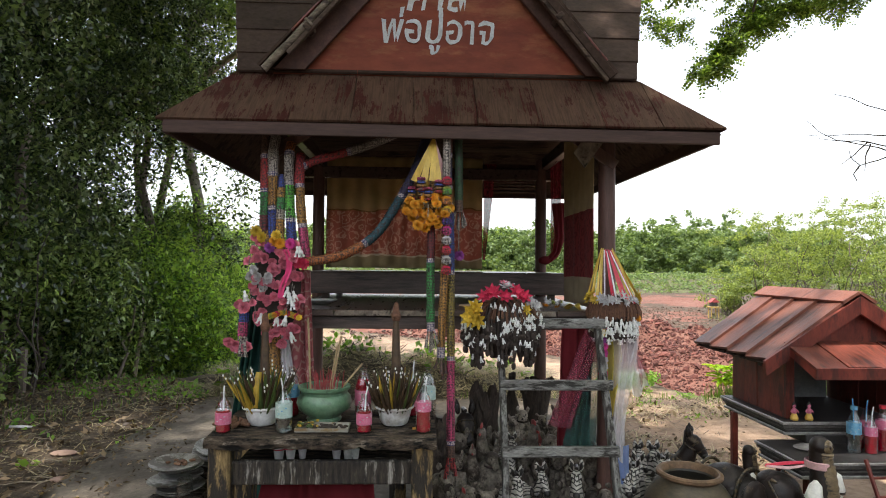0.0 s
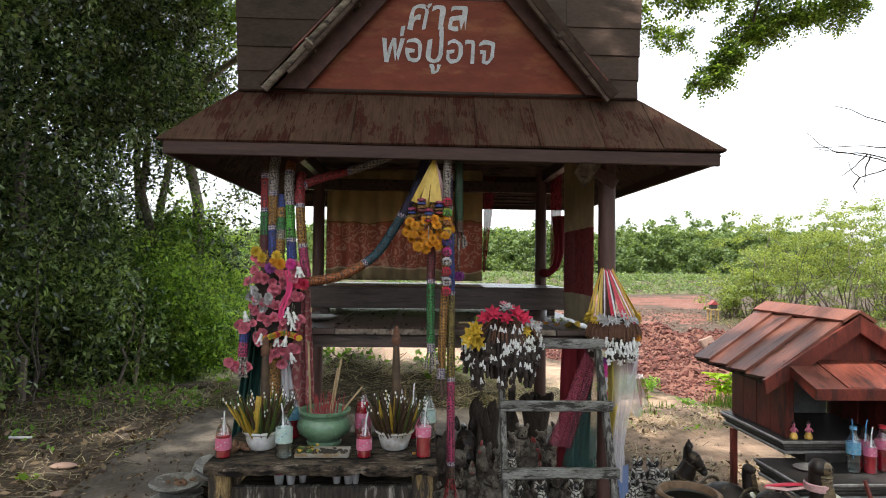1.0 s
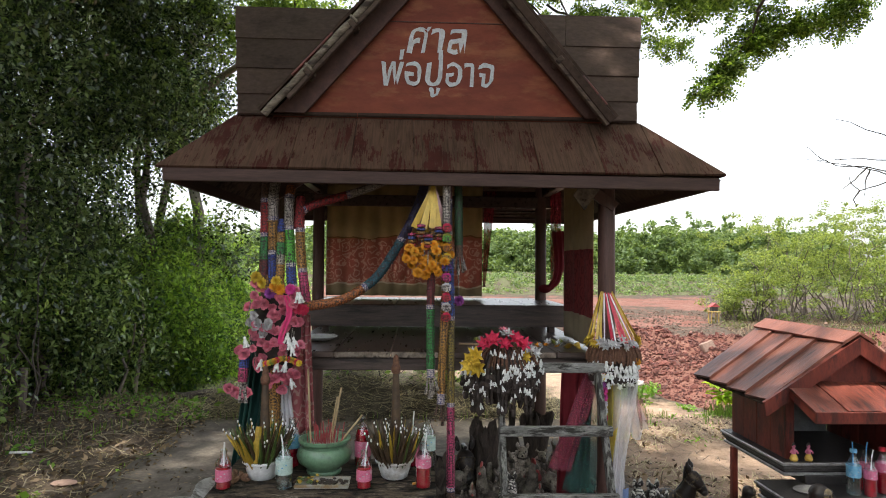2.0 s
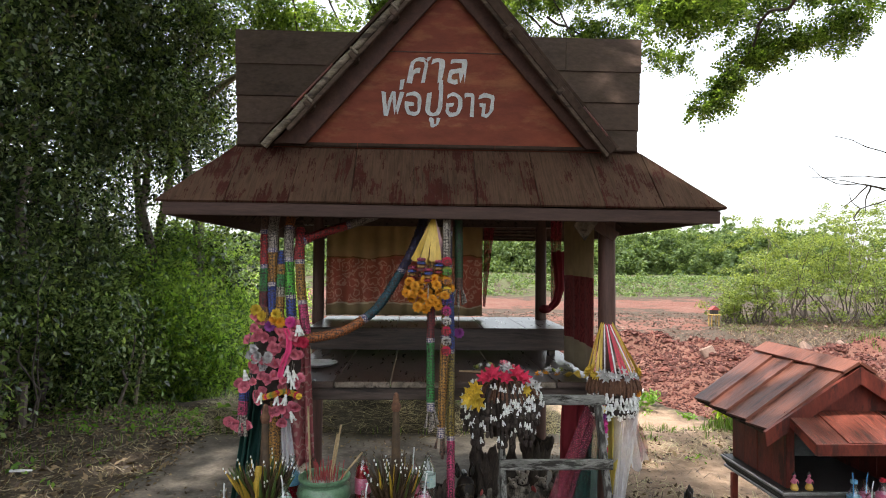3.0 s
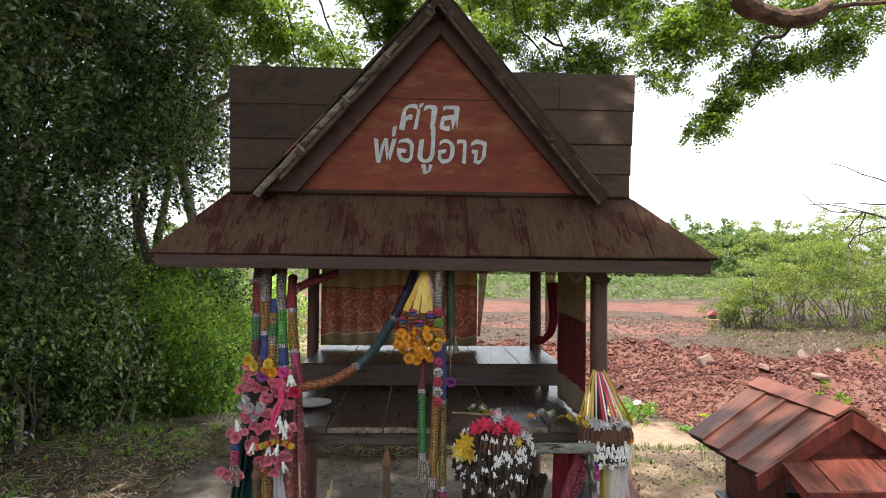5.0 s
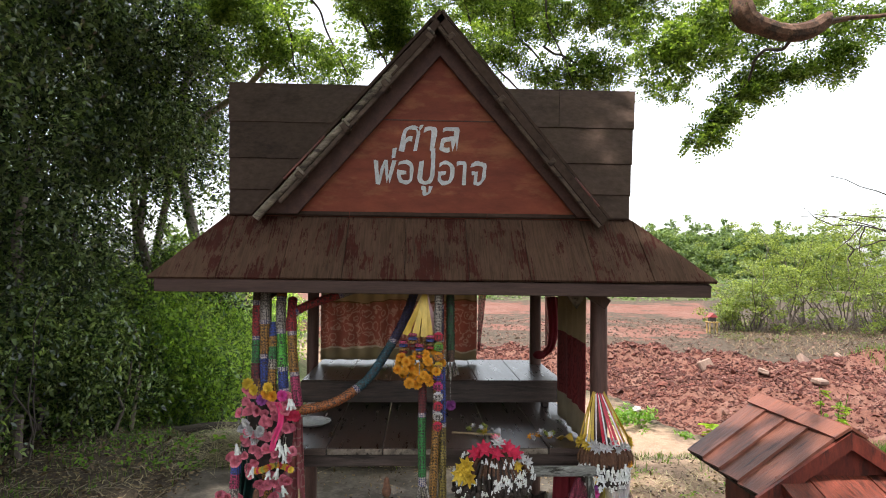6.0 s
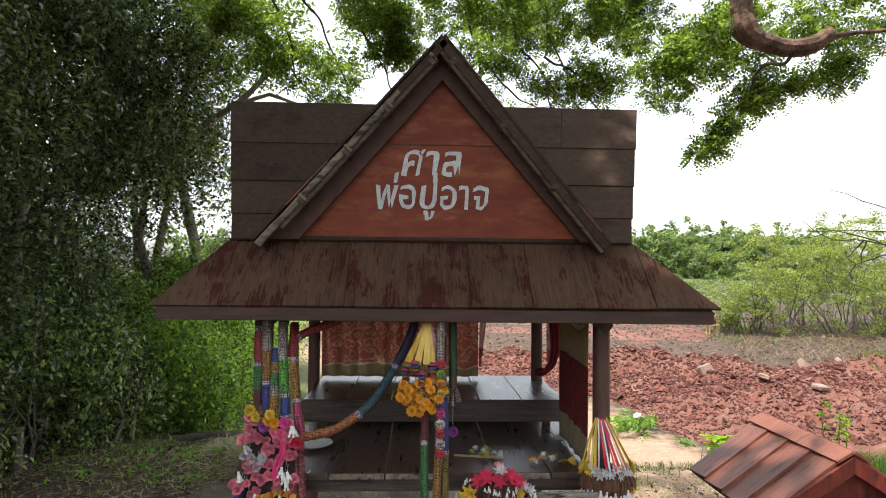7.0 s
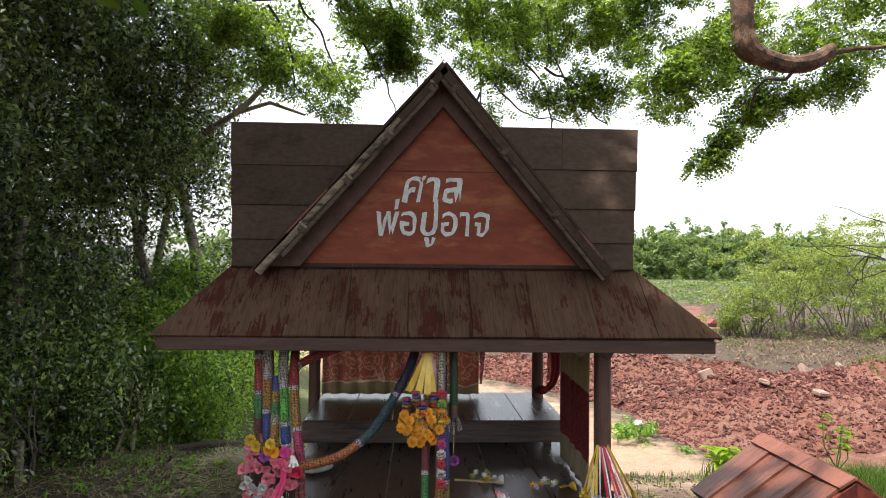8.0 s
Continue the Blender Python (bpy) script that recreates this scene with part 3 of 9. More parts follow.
# main roof: overlapping courses, wider at the ridge
RXL, RXR, RY, RZ = -1.375, 1.485, 1.02, 3.46
for side in (0, 1):
    for f0, f1 in ((0.0, 0.15), (0.15, 0.365), (0.365, 0.65), (0.65, 1.0)):
        lo = [TXL + (RXL - TXL) * f0, TXR + (RXR - TXR) * f0]
        hi = [TXL + (RXL - TXL) * f1, TXR + (RXR - TXR) * f1]
        y0, y1 = TY - 0.02 + (RY - TY + 0.02) * (f0 - 0.02), TY - 0.02 + (RY - TY + 0.02) * f1
        z0, z1 = TZ + (RZ - TZ) * (f0 - 0.02) + 0.012, TZ + (RZ - TZ) * f1
        joints = [0.0, 0.30 + random.uniform(-0.1, 0.1), 0.72 + random.uniform(-0.1, 0.1), 1.0]
        for j0, j1 in zip(joints, joints[1:]):
            up_ = 0.003 * random.random()
            ends = [lo[0] + (lo[1] - lo[0]) * j0, lo[0] + (lo[1] - lo[0]) * j1 - 0.003, hi[0] + (hi[1] - hi[0]) * j1 - 0.003, hi[0] + (hi[1] - hi[0]) * j0]
            q = [(ends[0], y0, z0 + up_), (ends[1], y0, z0 + up_), (ends[2], y1, z1 + up_), (ends[3], y1, z1 + up_)]
            if side:
                q = [(x, 2 * RY - y, z) for x, y, z in q][::-1]
            part("roof_course", Shape().slab(q, 0.012), M_ROOF, pavilion, smooth=0)
# cross gable roof, overhanging its panel
AX, AZ = 0.052, 3.565
GL, GR, GZ = -0.925, 0.962, 2.47
OY = -0.09
for gx0, px0_, sgn in ((-0.902, GL, -1), (0.935, GR, 1)):
    rz_, ra_ = 2.455, 3.527
    q = [(gx0, OY, rz_), (AX, OY, ra_), (AX, 2.13, ra_), (gx0, 2.13, rz_)]
    part("gable_roof", Shape().slab(q[::-1] if sgn < 0 else q, 0.014), M_ROOF, pavilion, smooth=0)
    lo0, hi0 = Vector((gx0, OY, rz_)), Vector((AX, OY, ra_))
    slope = (hi0 - lo0).normalized()
    nrm = Vector((-slope.z, 0, slope.x))
    nrm = nrm if nrm.z > 0 else -nrm
    lo_, hi_ = lo0 - nrm * 0.03, hi0 - nrm * 0.03
    if sgn < 0:
        # a bare split pole, rounded and uneven, along the lower part of the edge
        pole = [lo_.lerp(hi_, 0.74 * i / 24) + nrm * 0.004 * noise.noise(Vector((i * 0.3, 0, 0))) for i in range(25)]
        part("verge", Shape().tube(pole, [0.020 + 0.003 * noise.noise(Vector((i * 0.35, 3, 0))) for i in range(25)], 9), M_VERGE, pavilion, "weathered grey wooden roof edge", smooth=60)
        part("verge", Shape().beam(lo_.lerp(hi_, 0.70), hi_, 0.034, 0.040, 0.004, up=nrm), M_ROOF, pavilion)
        part("verge", Shape().beam(lo_.lerp(hi_, 0.10) - nrm * 0.034, lo_.lerp(hi_, 0.92) - nrm * 0.03, 0.03, 0.022, 0.003, up=nrm), M_SOFFIT, pavilion)
        part("verge", Shape().beam(lo_.lerp(hi_, 0.17) + nrm * 0.030, lo_.lerp(hi_, 0.38) + nrm * 0.026, 0.03, 0.010, 0.002, up=nrm), M_RED, pavilion)
    else:
        part("verge", Shape().beam(lo_, hi_, 0.034, 0.046, 0.004, up=nrm), M_ROOF, pavilion)
        part("verge", Shape().beam(lo_ - nrm * 0.034, hi_ - nrm * 0.034, 0.03, 0.020, 0.003, up=nrm), M_SOFFIT, pavilion)
        part("verge", Shape().beam(lo_.lerp(hi_, 0.06) + nrm * 0.030, lo_.lerp(hi_, 0.2) + nrm * 0.026, 0.03, 0.010, 0.002, up=nrm), M_RED, pavilion)
    part("barge_board", Shape().prism([(px0_ + 0.075 * -sgn, GZ), (AX, AZ - 0.10), (AX, AZ - 0.24), (px0_ + (0.235 if sgn < 0 else 0.165) * -sgn, GZ)], -0.002, 0.022), M_BARGE, pavilion, smooth=0)
    for f in ((0.215, 0.45, 0.665, 0.90) if sgn < 0 else (0.3, 0.6, 0.9)):
        c = lo0.lerp(hi0, f) - nrm * 0.048
        part("purlin", Shape().beam(c + Vector((0, -0.022, 0)), c + Vector((0, 0.6, 0)), 0.030, 0.044, 0.004, up=nrm), M_SOFFIT, pavilion)
        if sgn < 0:
            part("purlin_wedge", Shape().beam(c + slope * 0.024 + nrm * 0.012 + Vector((0, -0.026, 0)), c + slope * 0.024 + nrm * 0.012 + Vector((0, 0.3, 0)), 0.014, 0.05, 0.003, up=nrm), M_GREY, pavilion)
part("gable_panel", Shape().prism([(GL + 0.05, GZ - 0.02), (GR - 0.05, GZ - 0.02), (AX, AZ - 0.12)][::-1], 0.05, 0.07), M_GABLE, pavilion, "red painted gable panel", smooth=0)
part("gable_panel", Shape().prism([(GL + 0.05, GZ - 0.02), (GR - 0.05, GZ - 0.02), (AX, AZ - 0.12)][::-1], 1.97, 1.99), M_GABLE, pavilion, smooth=0)

# battens under the side eaves and braces at the front posts
for sx, x0, x1 in ((-1, -1.16, -0.93), (1, 1.24, 1.0)):
    for k in range(2):
        part("batten", Shape().beam((x0 + sx * 0.06 * k, -0.2, 2.088), (x1 + sx * 0.06 * k, 0.30, 2.20), 0.025, 0.016, 0.003), M_GREY, pavilion)
    part("brace", Shape().beam((x1 - sx * 0.02, 0.06, 2.0), (x1 - sx * 0.30, 0.06, 2.19), 0.025, 0.06, 0.004), M_POST, pavilion)
part("gusset", Shape().prism([(0.74, 2.06), (0.80, 1.98), (0.90, 2.12), (0.90, 2.18), (0.82, 2.18)], 0.02, 0.035), M_GREY, pavilion, smooth=0)
# bench on the platform
bench = thing("altar_bench", (0.065, 1.5, 1.205), "dark stained low wooden bench on the platform", "bench")
for i in range(6):
    part("plank", Shape().box((-0.915 + 0.305 * (i + 0.5), 0.0, 0.183), (0.3, 0.92, 0.03), 0.003), M_DARK, bench)
part("front_board", Shape().box((0, -0.452, 0.118), (1.84, 0.024, 0.145), 0.004), M_BOARD, bench)
part("back_board", Shape().box((0, 0.44, 0.118), (1.84, 0.024, 0.145), 0.004), M_BOARD, bench)
for x in (-0.8, 0.8):
    for y in (-0.38, 0.38):
        part("leg", Shape().box((x, y, 0.083), (0.05, 0.05, 0.166), 0.004), M_BOARD, bench)

# ---------------------------------------------------------------- ladder
ladder = thing("ladder", (0.6, -0.2, 0.015), "short weathered grey wooden ladder leaning against the platform", "ladder")
for sx in (-1, 1):
    part("stile", Shape().beam((sx * 0.268, -0.28, 0.0), (sx * (0.262 if sx < 0 else 0.238), 0.14, 1.18), 0.05, 0.030, 0.004, up=(1, 0, 0)), M_STILE, ladder)
for k in range(4):
    z = 0.27 + k * 0.292
    part("rung", Shape().box((0, -0.28 + 0.42 * z / 1.18 - 0.028, z), (0.56, 0.025, 0.05), 0.004), M_LADDER, ladder)

# ---------------------------------------------------------------- offering table
table = thing("offering_table", (-0.455, -0.55, 0.015), "rough rotting wooden offering table with yellowed legs", "table")
for i in range(3):
    # rotted planks with gnawed edges
    pk = Shape()
    for a in range(30):
        x_a, x_b = -0.45 + 0.03 * a, -0.45 + 0.03 * (a + 1)
        ring = []
        for x_ in (x_a, x_b):
            ny = 0.018 * noise.noise(Vector((x_ * 21, i * 5.0, 0.3)))
            nz = 0.020 * max(-0.2, noise.noise(Vector((x_ * 17, i * 5.0, 7.0))))
            y_f, y_b = -0.155 + i * 0.155 - 0.075 + (ny if i == 0 else 0), -0.155 + i * 0.155 + 0.073
            ring += [(x_, y_f, 0.717 + nz), (x_, y_f - 0.004, 0.738), (x_, y_f + 0.006, 0.757 - 0.3 * abs(nz)), (x_, y_b, 0.759), (x_, y_b, 0.717)]
        pk.add(ring, [(k, (k + 1) % 5, 5 + (k + 1) % 5, 5 + k) for k in range(5)] + ([(4, 3, 2, 1, 0)] if a == 0 else []) + ([(5, 6, 7, 8, 9)] if a == 29 else []))
    part("plank", pk, M_TABLE, table, smooth=30)
part("apron", Shape().box((0, -0.17, 0.612), (0.72, 0.035, 0.092), 0.006), M_APRON, table)
part("apron", Shape().box((0, 0.17, 0.60), (0.70, 0.035, 0.10), 0.006), M_TABLE, table)
for x in (-0.395, 0.395):
    for y in (-0.17, 0.17):
        part("leg", Shape().box((x, y, 0.365), (0.085, 0.085, 0.73), 0.008), M_TLEG, table)

# ---------------------------------------------------------------- red spirit house
spirit = thing("spirit_house", (0, 0, 0), "small red varnished wooden spirit house on posts", "spirit house")
SX, SY0, SY1, SZ = 2.365, 0.11, 0.98, 1.292
PX = 2.315
for sgn in (-1, 1):
    for i in range(4):
        y0, y1 = SY0 + (SY1 - SY0) * i / 4, SY0 + (SY1 - SY0) * (i + 1) / 4 + 0.01
        z_in, x_out, z_out = SZ, SX + sgn * 0.51, 0.925
        q = [(x_out, y0, z_out + 0.02), (SX, y0, z_in + 0.02), (SX, y1, z_in), (x_out, y1, z_out)]
        part("roof_plank", Shape().slab(q if sgn > 0 else q[::-1], 0.016), M_REDROOF, spirit, smooth=0)
    q = [(SX + sgn * 0.50, SY0, 0.912), (SX, SY0, SZ - 0.022), (SX, SY1, SZ - 0.022), (SX + sgn * 0.50, SY1, 0.912)]
    part("roof_lining", Shape().slab(q if sgn > 0 else q[::-1], 0.010), M_SOFFIT, spirit, smooth=0)
    part("barge_board", Shape().prism([(SX, SZ + 0.01), (SX + sgn * 0.545, 0.945), (SX + sgn * 0.535, 0.866), (SX, SZ - 0.085)], SY0 - 0.025, SY0 - 0.002), M_RED, spirit, smooth=0)
part("ridge_cap", Shape().slab([(SX - 0.09, SY0 - 0.02, SZ - 0.03), (SX, SY0 - 0.02, SZ + 0.025), (SX, SY1, SZ + 0.025), (SX - 0.09, SY1, SZ - 0.03)][::-1], 0.016).slab([(SX, SY0 - 0.02, SZ + 0.025), (SX + 0.09, SY0 - 0.02, SZ - 0.03), (SX + 0.09, SY1, SZ - 0.03), (SX, SY1, SZ + 0.025)][::-1], 0.016), M_REDROOF, spirit, smooth=0)
part("gable_panel", Shape().prism([(SX - 0.42, 0.95), (SX + 0.42, 0.95), (SX, SZ - 0.04)], 0.15, 0.17), M_RED, spirit, smooth=0)
# ---------------------------------------------------------------- trees and plants
def clump_points(centres, radii, per, shell=0.5, flat=0.8):
    """Points thick on the outside of many small clumps."""
    out = []
    for c, r in zip(centres, radii):
        k = max(4, int(per * (r / 0.5) ** 2))
        d = unit(RNG.normal(size=(k, 3)))
        out.append(np.asarray(c) + d * (r * (shell + (1 - shell) * RNG.random(k) ** 0.6))[:, None] * (1, 1, flat))
    return np.concatenate(out)


def wander(a, b, steps=6, amp=0.08):
    a, b = Vector(a), Vector(b)
    L = (b - a).length
    return [a.lerp(b, i / steps) + Vector([random.uniform(-1, 1) * amp * L * (0 < i < steps) for _ in range(3)]) for i in range(steps + 1)]


M_STAKE = mat("pale split wood", (0.16, 0.13, 0.09), (0.30, 0.25, 0.18), 8, 0.9, (4, 4, 0.6), 0.5)
# hedgerow of creeper-hung trees, each with stems and a crown
def hedge_tree(x, y, reach, height, clumps, per, leaf, material, label, low=0.15, size=0.08):
    ob = thing("tree", (x, y, earth(x, y)[0]), label, "tree", "hedgerow trees")
    for k in range(1 if low > 1 else 2):
        bx, by = random.uniform(-0.5, 0.5), random.uniform(-0.3, 0.6)
        top = (bx + random.uniform(-0.5, 0.5), by + random.uniform(-0.3, 0.5), min(height * 0.7, 3.0 if low < 1 else 9))
        part("trunk" if k == 0 else "stem", Shape().tube(wander((bx, by, -0.1), top, 6, 0.04), [(0.11 if k == 0 else 0.05) * min(1.0, height / 6) * (1 - 0.1 * i) for i in range(7)], 8), M_BARK, ob)
    cs = []
    for i in range(clumps):
        h = RNG.random()
        an = RNG.uniform(0, 2 * math.pi)
        bulge = noise.noise(Vector((x * 3 + 1.3 * math.cos(an), y * 3 + 1.3 * math.sin(an), h * height * 0.9)))
        w = reach * (0.75 + 0.35 * math.sin(h * 3.0)) * (0.55 + 0.45 * RNG.random()) * (1 + 0.5 * bulge)
        q = (w * math.cos(an), w * math.sin(an), low + h * (height - low))
        # hollows between the hanging masses of leaves
        if noise.noise(Vector((q[0] + x, q[1] + y, q[2] * 0.8)) * 1.25) > -0.12:
            cs.append(q)
    leaves("crown", clump_points(cs, 0.12 + 0.5 * RNG.random(len(cs)) ** 1.6, int(per * 1.25), 0.45, 1.05), size, material, ob, droop=0.55)
    return ob


DARK_TREE = "dense dark green tree hung with glossy creepers"
for x, y, r, h, c in ((-5.3, 2.6, 1.1, 6.6, 130), (-5.0, 4.4, 1.15, 7.5, 150), (-5.35, 6.2, 0.95, 7.6, 150), (-5.5, 5.4, 1.4, 9, 170), (-6.5, 7.6, 1.4, 9, 150), (-6.4, 3.6, 1.3, 8, 110), (-6.6, 5.8, 1.5, 9, 110), (-6.8, 1.2, 1.4, 8, 90)):
    hedge_tree(x, y, r, h, int(c * 1.4), 310, 0.08, L_HEDGE, DARK_TREE, size=0.072)
for x, y, r, h, c in ((-4.75, 7.0, 0.8, 2.2, 80), (-4.05, 6.7, 0.55, 1.9, 60), (-4.3, 8.4, 0.95, 2.6, 110), (-4.2, 9.6, 1.0, 2.5, 110), (-4.1, 11.4, 1.1, 1.8, 100), (-4.6, 13.6, 1.4, 2.0, 110), (-3.55, 7.4, 0.5, 1.7, 50), (-5.3, 8.6, 1.2, 2.5, 130)):
    hedge_tree(x, y, r, h, int(c * 1.4), 290, 0.09, L_BRIGHT, "fresh green creeper-covered shrub in the hedgerow", size=0.072)
for x, y, r, h, c in ((-7.8, 8.0, 1.9, 8.5, 130), (-10.4, 12.0, 2.2, 7.0, 130), (-9.2, 4.5, 2.0, 9, 130), (-7.6, 6.2, 1.6, 9, 130), (-8.2, 2.4, 1.8, 9, 130), (-7.9, 9.8, 1.3, 6.0, 90)):
    hedge_tree(x, y, r, h, c, 90, 0.12, L_HEDGE, DARK_TREE, size=0.17)
for x, y, r, h, c in ((-6.6, 7.2, 2.3, 9.0, 260), (-7.2, 4.6, 2.2, 9.0, 240), (-5.6, 9.4, 1.7, 8.6, 80)):
    hedge_tree(x, y, r, h, c, 200, 0.12, L_HEDGE, DARK_TREE, low=4.1 if y < 9 else 4.7, size=0.10)
hedge_tree(-4.7, 8.6, 1.25, 8.6, 150, 300, 0.09, L_HEDGE, DARK_TREE, low=4.2, size=0.07)
# lighter leaf colour that puts glints and light into the lower hedge
L_CREEP = leaf_mat("grey green creeper leaves", (0.024, 0.05, 0.018), (0.36, 0.47, 0.20), 0.42, 1.0, 0.26, 0.25)
for x, y, r, h, c in ((-4.9, 5.9, 0.6, 2.3, 70), (-4.6, 4.7, 0.45, 1.3, 60), (-4.85, 3.6, 0.42, 1.3, 50), (-4.8, 4.2, 0.4, 2.0, 60), (-4.6, 5.3, 0.42, 1.5, 60), (-4.5, 6.1, 0.45, 1.6, 60), (-5.1, 3.0, 0.5, 1.6, 60), (-5.3, 2.2, 0.5, 1.5, 60)):
    hedge_tree(x, y, r, h, c, 260, 0.08, L_CREEP, "low dark creeper-covered shrub under the hedgerow", size=0.075)
hedge_tree(-4.5, 7.0, 1.0, 6.6, 200, 380, 0.08, L_HEDGE, DARK_TREE, low=4.2, size=0.06)
hedge_tree(-5.2, 7.3, 0.6, 2.7, 46, 380, 0.08, L_HEDGE, DARK_TREE, low=1.2, size=0.055)
# tall pale-barked tree behind the hedge
tall = thing("tree", (-4.05, 7.8, earth(-4.05, 7.8)[0]), "tall tree with a leaning pale grey trunk", "tree")
part("trunk", Shape().tube([(0.05, 0, -0.1), (0.02, 0, 1.7), (-0.01, 0, 3.1), (-0.15, 0, 3.7), (-0.30, 0, 4.3), (-0.40, 0, 5.0), (-0.2, 0, 6.2), (0.4, 0, 7.6)], [0.12, 0.11, 0.095, 0.09, 0.085, 0.08, 0.07, 0.05], 12), mat("pale mottled bark", (0.13, 0.11, 0.085), (0.36, 0.33, 0.27), 5, 0.9, (1, 1, 0.6), 0.8), tall)
leaves("spray", clump_points([(RNG.uniform(-1.5, 0.75), RNG.uniform(-1.6, 0.6), RNG.uniform(2.5, 4.4)) for _ in range(40)], RNG.uniform(0.16, 0.36, 40), 170), 0.08, L_HEDGE, tall)
leaves("spray", clump_points([(RNG.uniform(0.1, 1.15), RNG.uniform(-0.8, 0.5), RNG.uniform(1.9, 3.5)) for _ in range(34)], RNG.uniform(0.12, 0.3, 34), 190), 0.075, L_HEDGE, tall)
leaves("creeper", clump_points([(RNG.normal() * 0.22 - 0.05, RNG.normal() * 0.2 - 0.15, RNG.uniform(1.6, 3.2)) for _ in range(26)] + [(RNG.normal() * 0.5 - 0.5, RNG.normal() * 0.3, RNG.uniform(3.9, 4.8)) for _ in range(14)], RNG.uniform(0.12, 0.3, 40), 260), 0.075, L_BRIGHT, tall)
leaves("spray", clump_points([(RNG.uniform(-1.3, 0.5), RNG.uniform(-0.8, 0.5), RNG.uniform(3.75, 5.5)) for _ in range(64)], RNG.uniform(0.16, 0.36, 64), 170), 0.075, L_HEDGE, tall)
part("limb", Shape().tube([(-0.35, -0.1, 4.9), (0.3, -0.4, 5.3), (0.87, -0.8, 5.5), (1.10, -0.8, 5.7), (1.37, -0.8, 6.0), (1.65, -0.8, 6.25), (2.1, -0.8, 6.4)], [0.08, 0.065, 0.05, 0.05, 0.045, 0.04, 0.02], 8), M_STAKE, tall)
part("limb", Shape().tube([(0.85, -0.8, 5.5), (1.45, -0.8, 5.7), (2.05, -0.8, 5.5)], [0.04, 0.035, 0.02], 8), M_STAKE, tall)
cs = [(RNG.uniform(-2.4, 0.6), RNG.uniform(-1.5, 1.2), RNG.uniform(4.4, 8.5)) for _ in range(130)] + [(RNG.uniform(-1.6, 0.5), RNG.uniform(-1.2, 1.0), RNG.uniform(2.4, 4.4)) for _ in range(16)] + [(RNG.uniform(0.2, 3.4), RNG.uniform(-1.4, -0.3), RNG.uniform(5.9, 8.0)) for _ in range(80)]
cs = [p for p in cs if noise.noise(Vector(p) * 1.0) > -0.32]
leaves("crown", clump_points(cs, RNG.uniform(0.2, 0.46, len(cs)), 270, 0.3, 0.6), 0.062, L_CANOPY, tall, aspect=0.6)


# canopy of fine feathery leaves
def fronds(name, centres, radii, per, parent, material, leaflet=0.042, pairs=5, length=0.16):
    """Compound leaves: a drooping rib with two rows of leaflets."""
    base = clump_points(centres, radii, per, 0.15, 0.7)
    n = len(base)
    d = RNG.normal(size=(n, 3))
    d[:, 2] = d[:, 2] * 0.6 - 0.3
    d = unit(d)
    s = unit(np.cross(d, RNG.normal(size=(n, 3)) * 0.75 + (0.05, 0.02, 0.9)))
    up = np.cross(s, d)
    V = []
    Ls = length * RNG.uniform(0.7, 1.25, n)[:, None]
    for i in range(pairs):
        f = (i + 1.0) / pairs
        c = base + d * Ls * f + np.array((0, 0, -0.16)) * Ls * f * f
        for sg in (-1, 1):
            w = leaflet * (0.75 + 0.5 * math.sin(math.pi * min(1, f * 0.9)))
            tip = unit(s * sg + d * 0.55 + up * RNG.normal(size=(n, 1)) * 0.45)
            across = unit(np.cross(tip, up)) * w * 0.30
            V.append(np.stack([c, c + tip * w * 0.5 + across, c + tip * w, c + tip * w * 0.5 - across], axis=1))
    V = np.concatenate(V).reshape(-1, 3)
    return part(name, mesh_from_arrays(name, V, np.arange(len(V)).reshape(-1, 4), material), material, parent)


shade = thing("shade_tree", (6.8, 0.2, 0), "spreading shade tree with feathery leaves and a brown limb", "tree")
part("trunk", Shape().tube([(0, 0, -0.1), (-0.1, 0.1, 2.0), (-0.5, 0.4, 4.2), (-1.2, 0.8, 5.6)], [0.34, 0.29, 0.25, 0.2], 14), M_BARK, shade)
M_LIMB = mat("reddish limb bark", (0.085, 0.042, 0.028), (0.21, 0.115, 0.08), 14, 0.95, (1, 1, 1), 1.0, stain=((0.05, 0.03, 0.022), 9, 0.4), grain=0.4)


def rel(p):
    return (p[0] - 6.8, p[1] - 0.2, p[2])


def limb(pts, rad, material=None):
    # a bent limb: eased between its knees, with knots in its girth
    p = [Vector(rel(q)) for q in pts]
    rs = list(rad)
    way, girth = [], []
    for i in range(len(p) - 1):
        a, b, c, d = p[max(i - 1, 0)], p[i], p[i + 1], p[min(i + 2, len(p) - 1)]
        for k in range(8):
            u = k / 8
            way.append(0.5 * (2 * b + (c - a) * u + (2 * a - 5 * b + 4 * c - d) * u * u + (3 * b - a - 3 * c + d) * u ** 3))
            girth.append((rs[i] + (rs[i + 1] - rs[i]) * u) * (1 + 0.12 * noise.noise(way[-1] * 5) + 0.10 * noise.noise(way[-1] * 19)))
    part("limb", Shape().tube(way + [p[-1]], girth + [rs[-1]], 10), material or M_LIMB, shade)


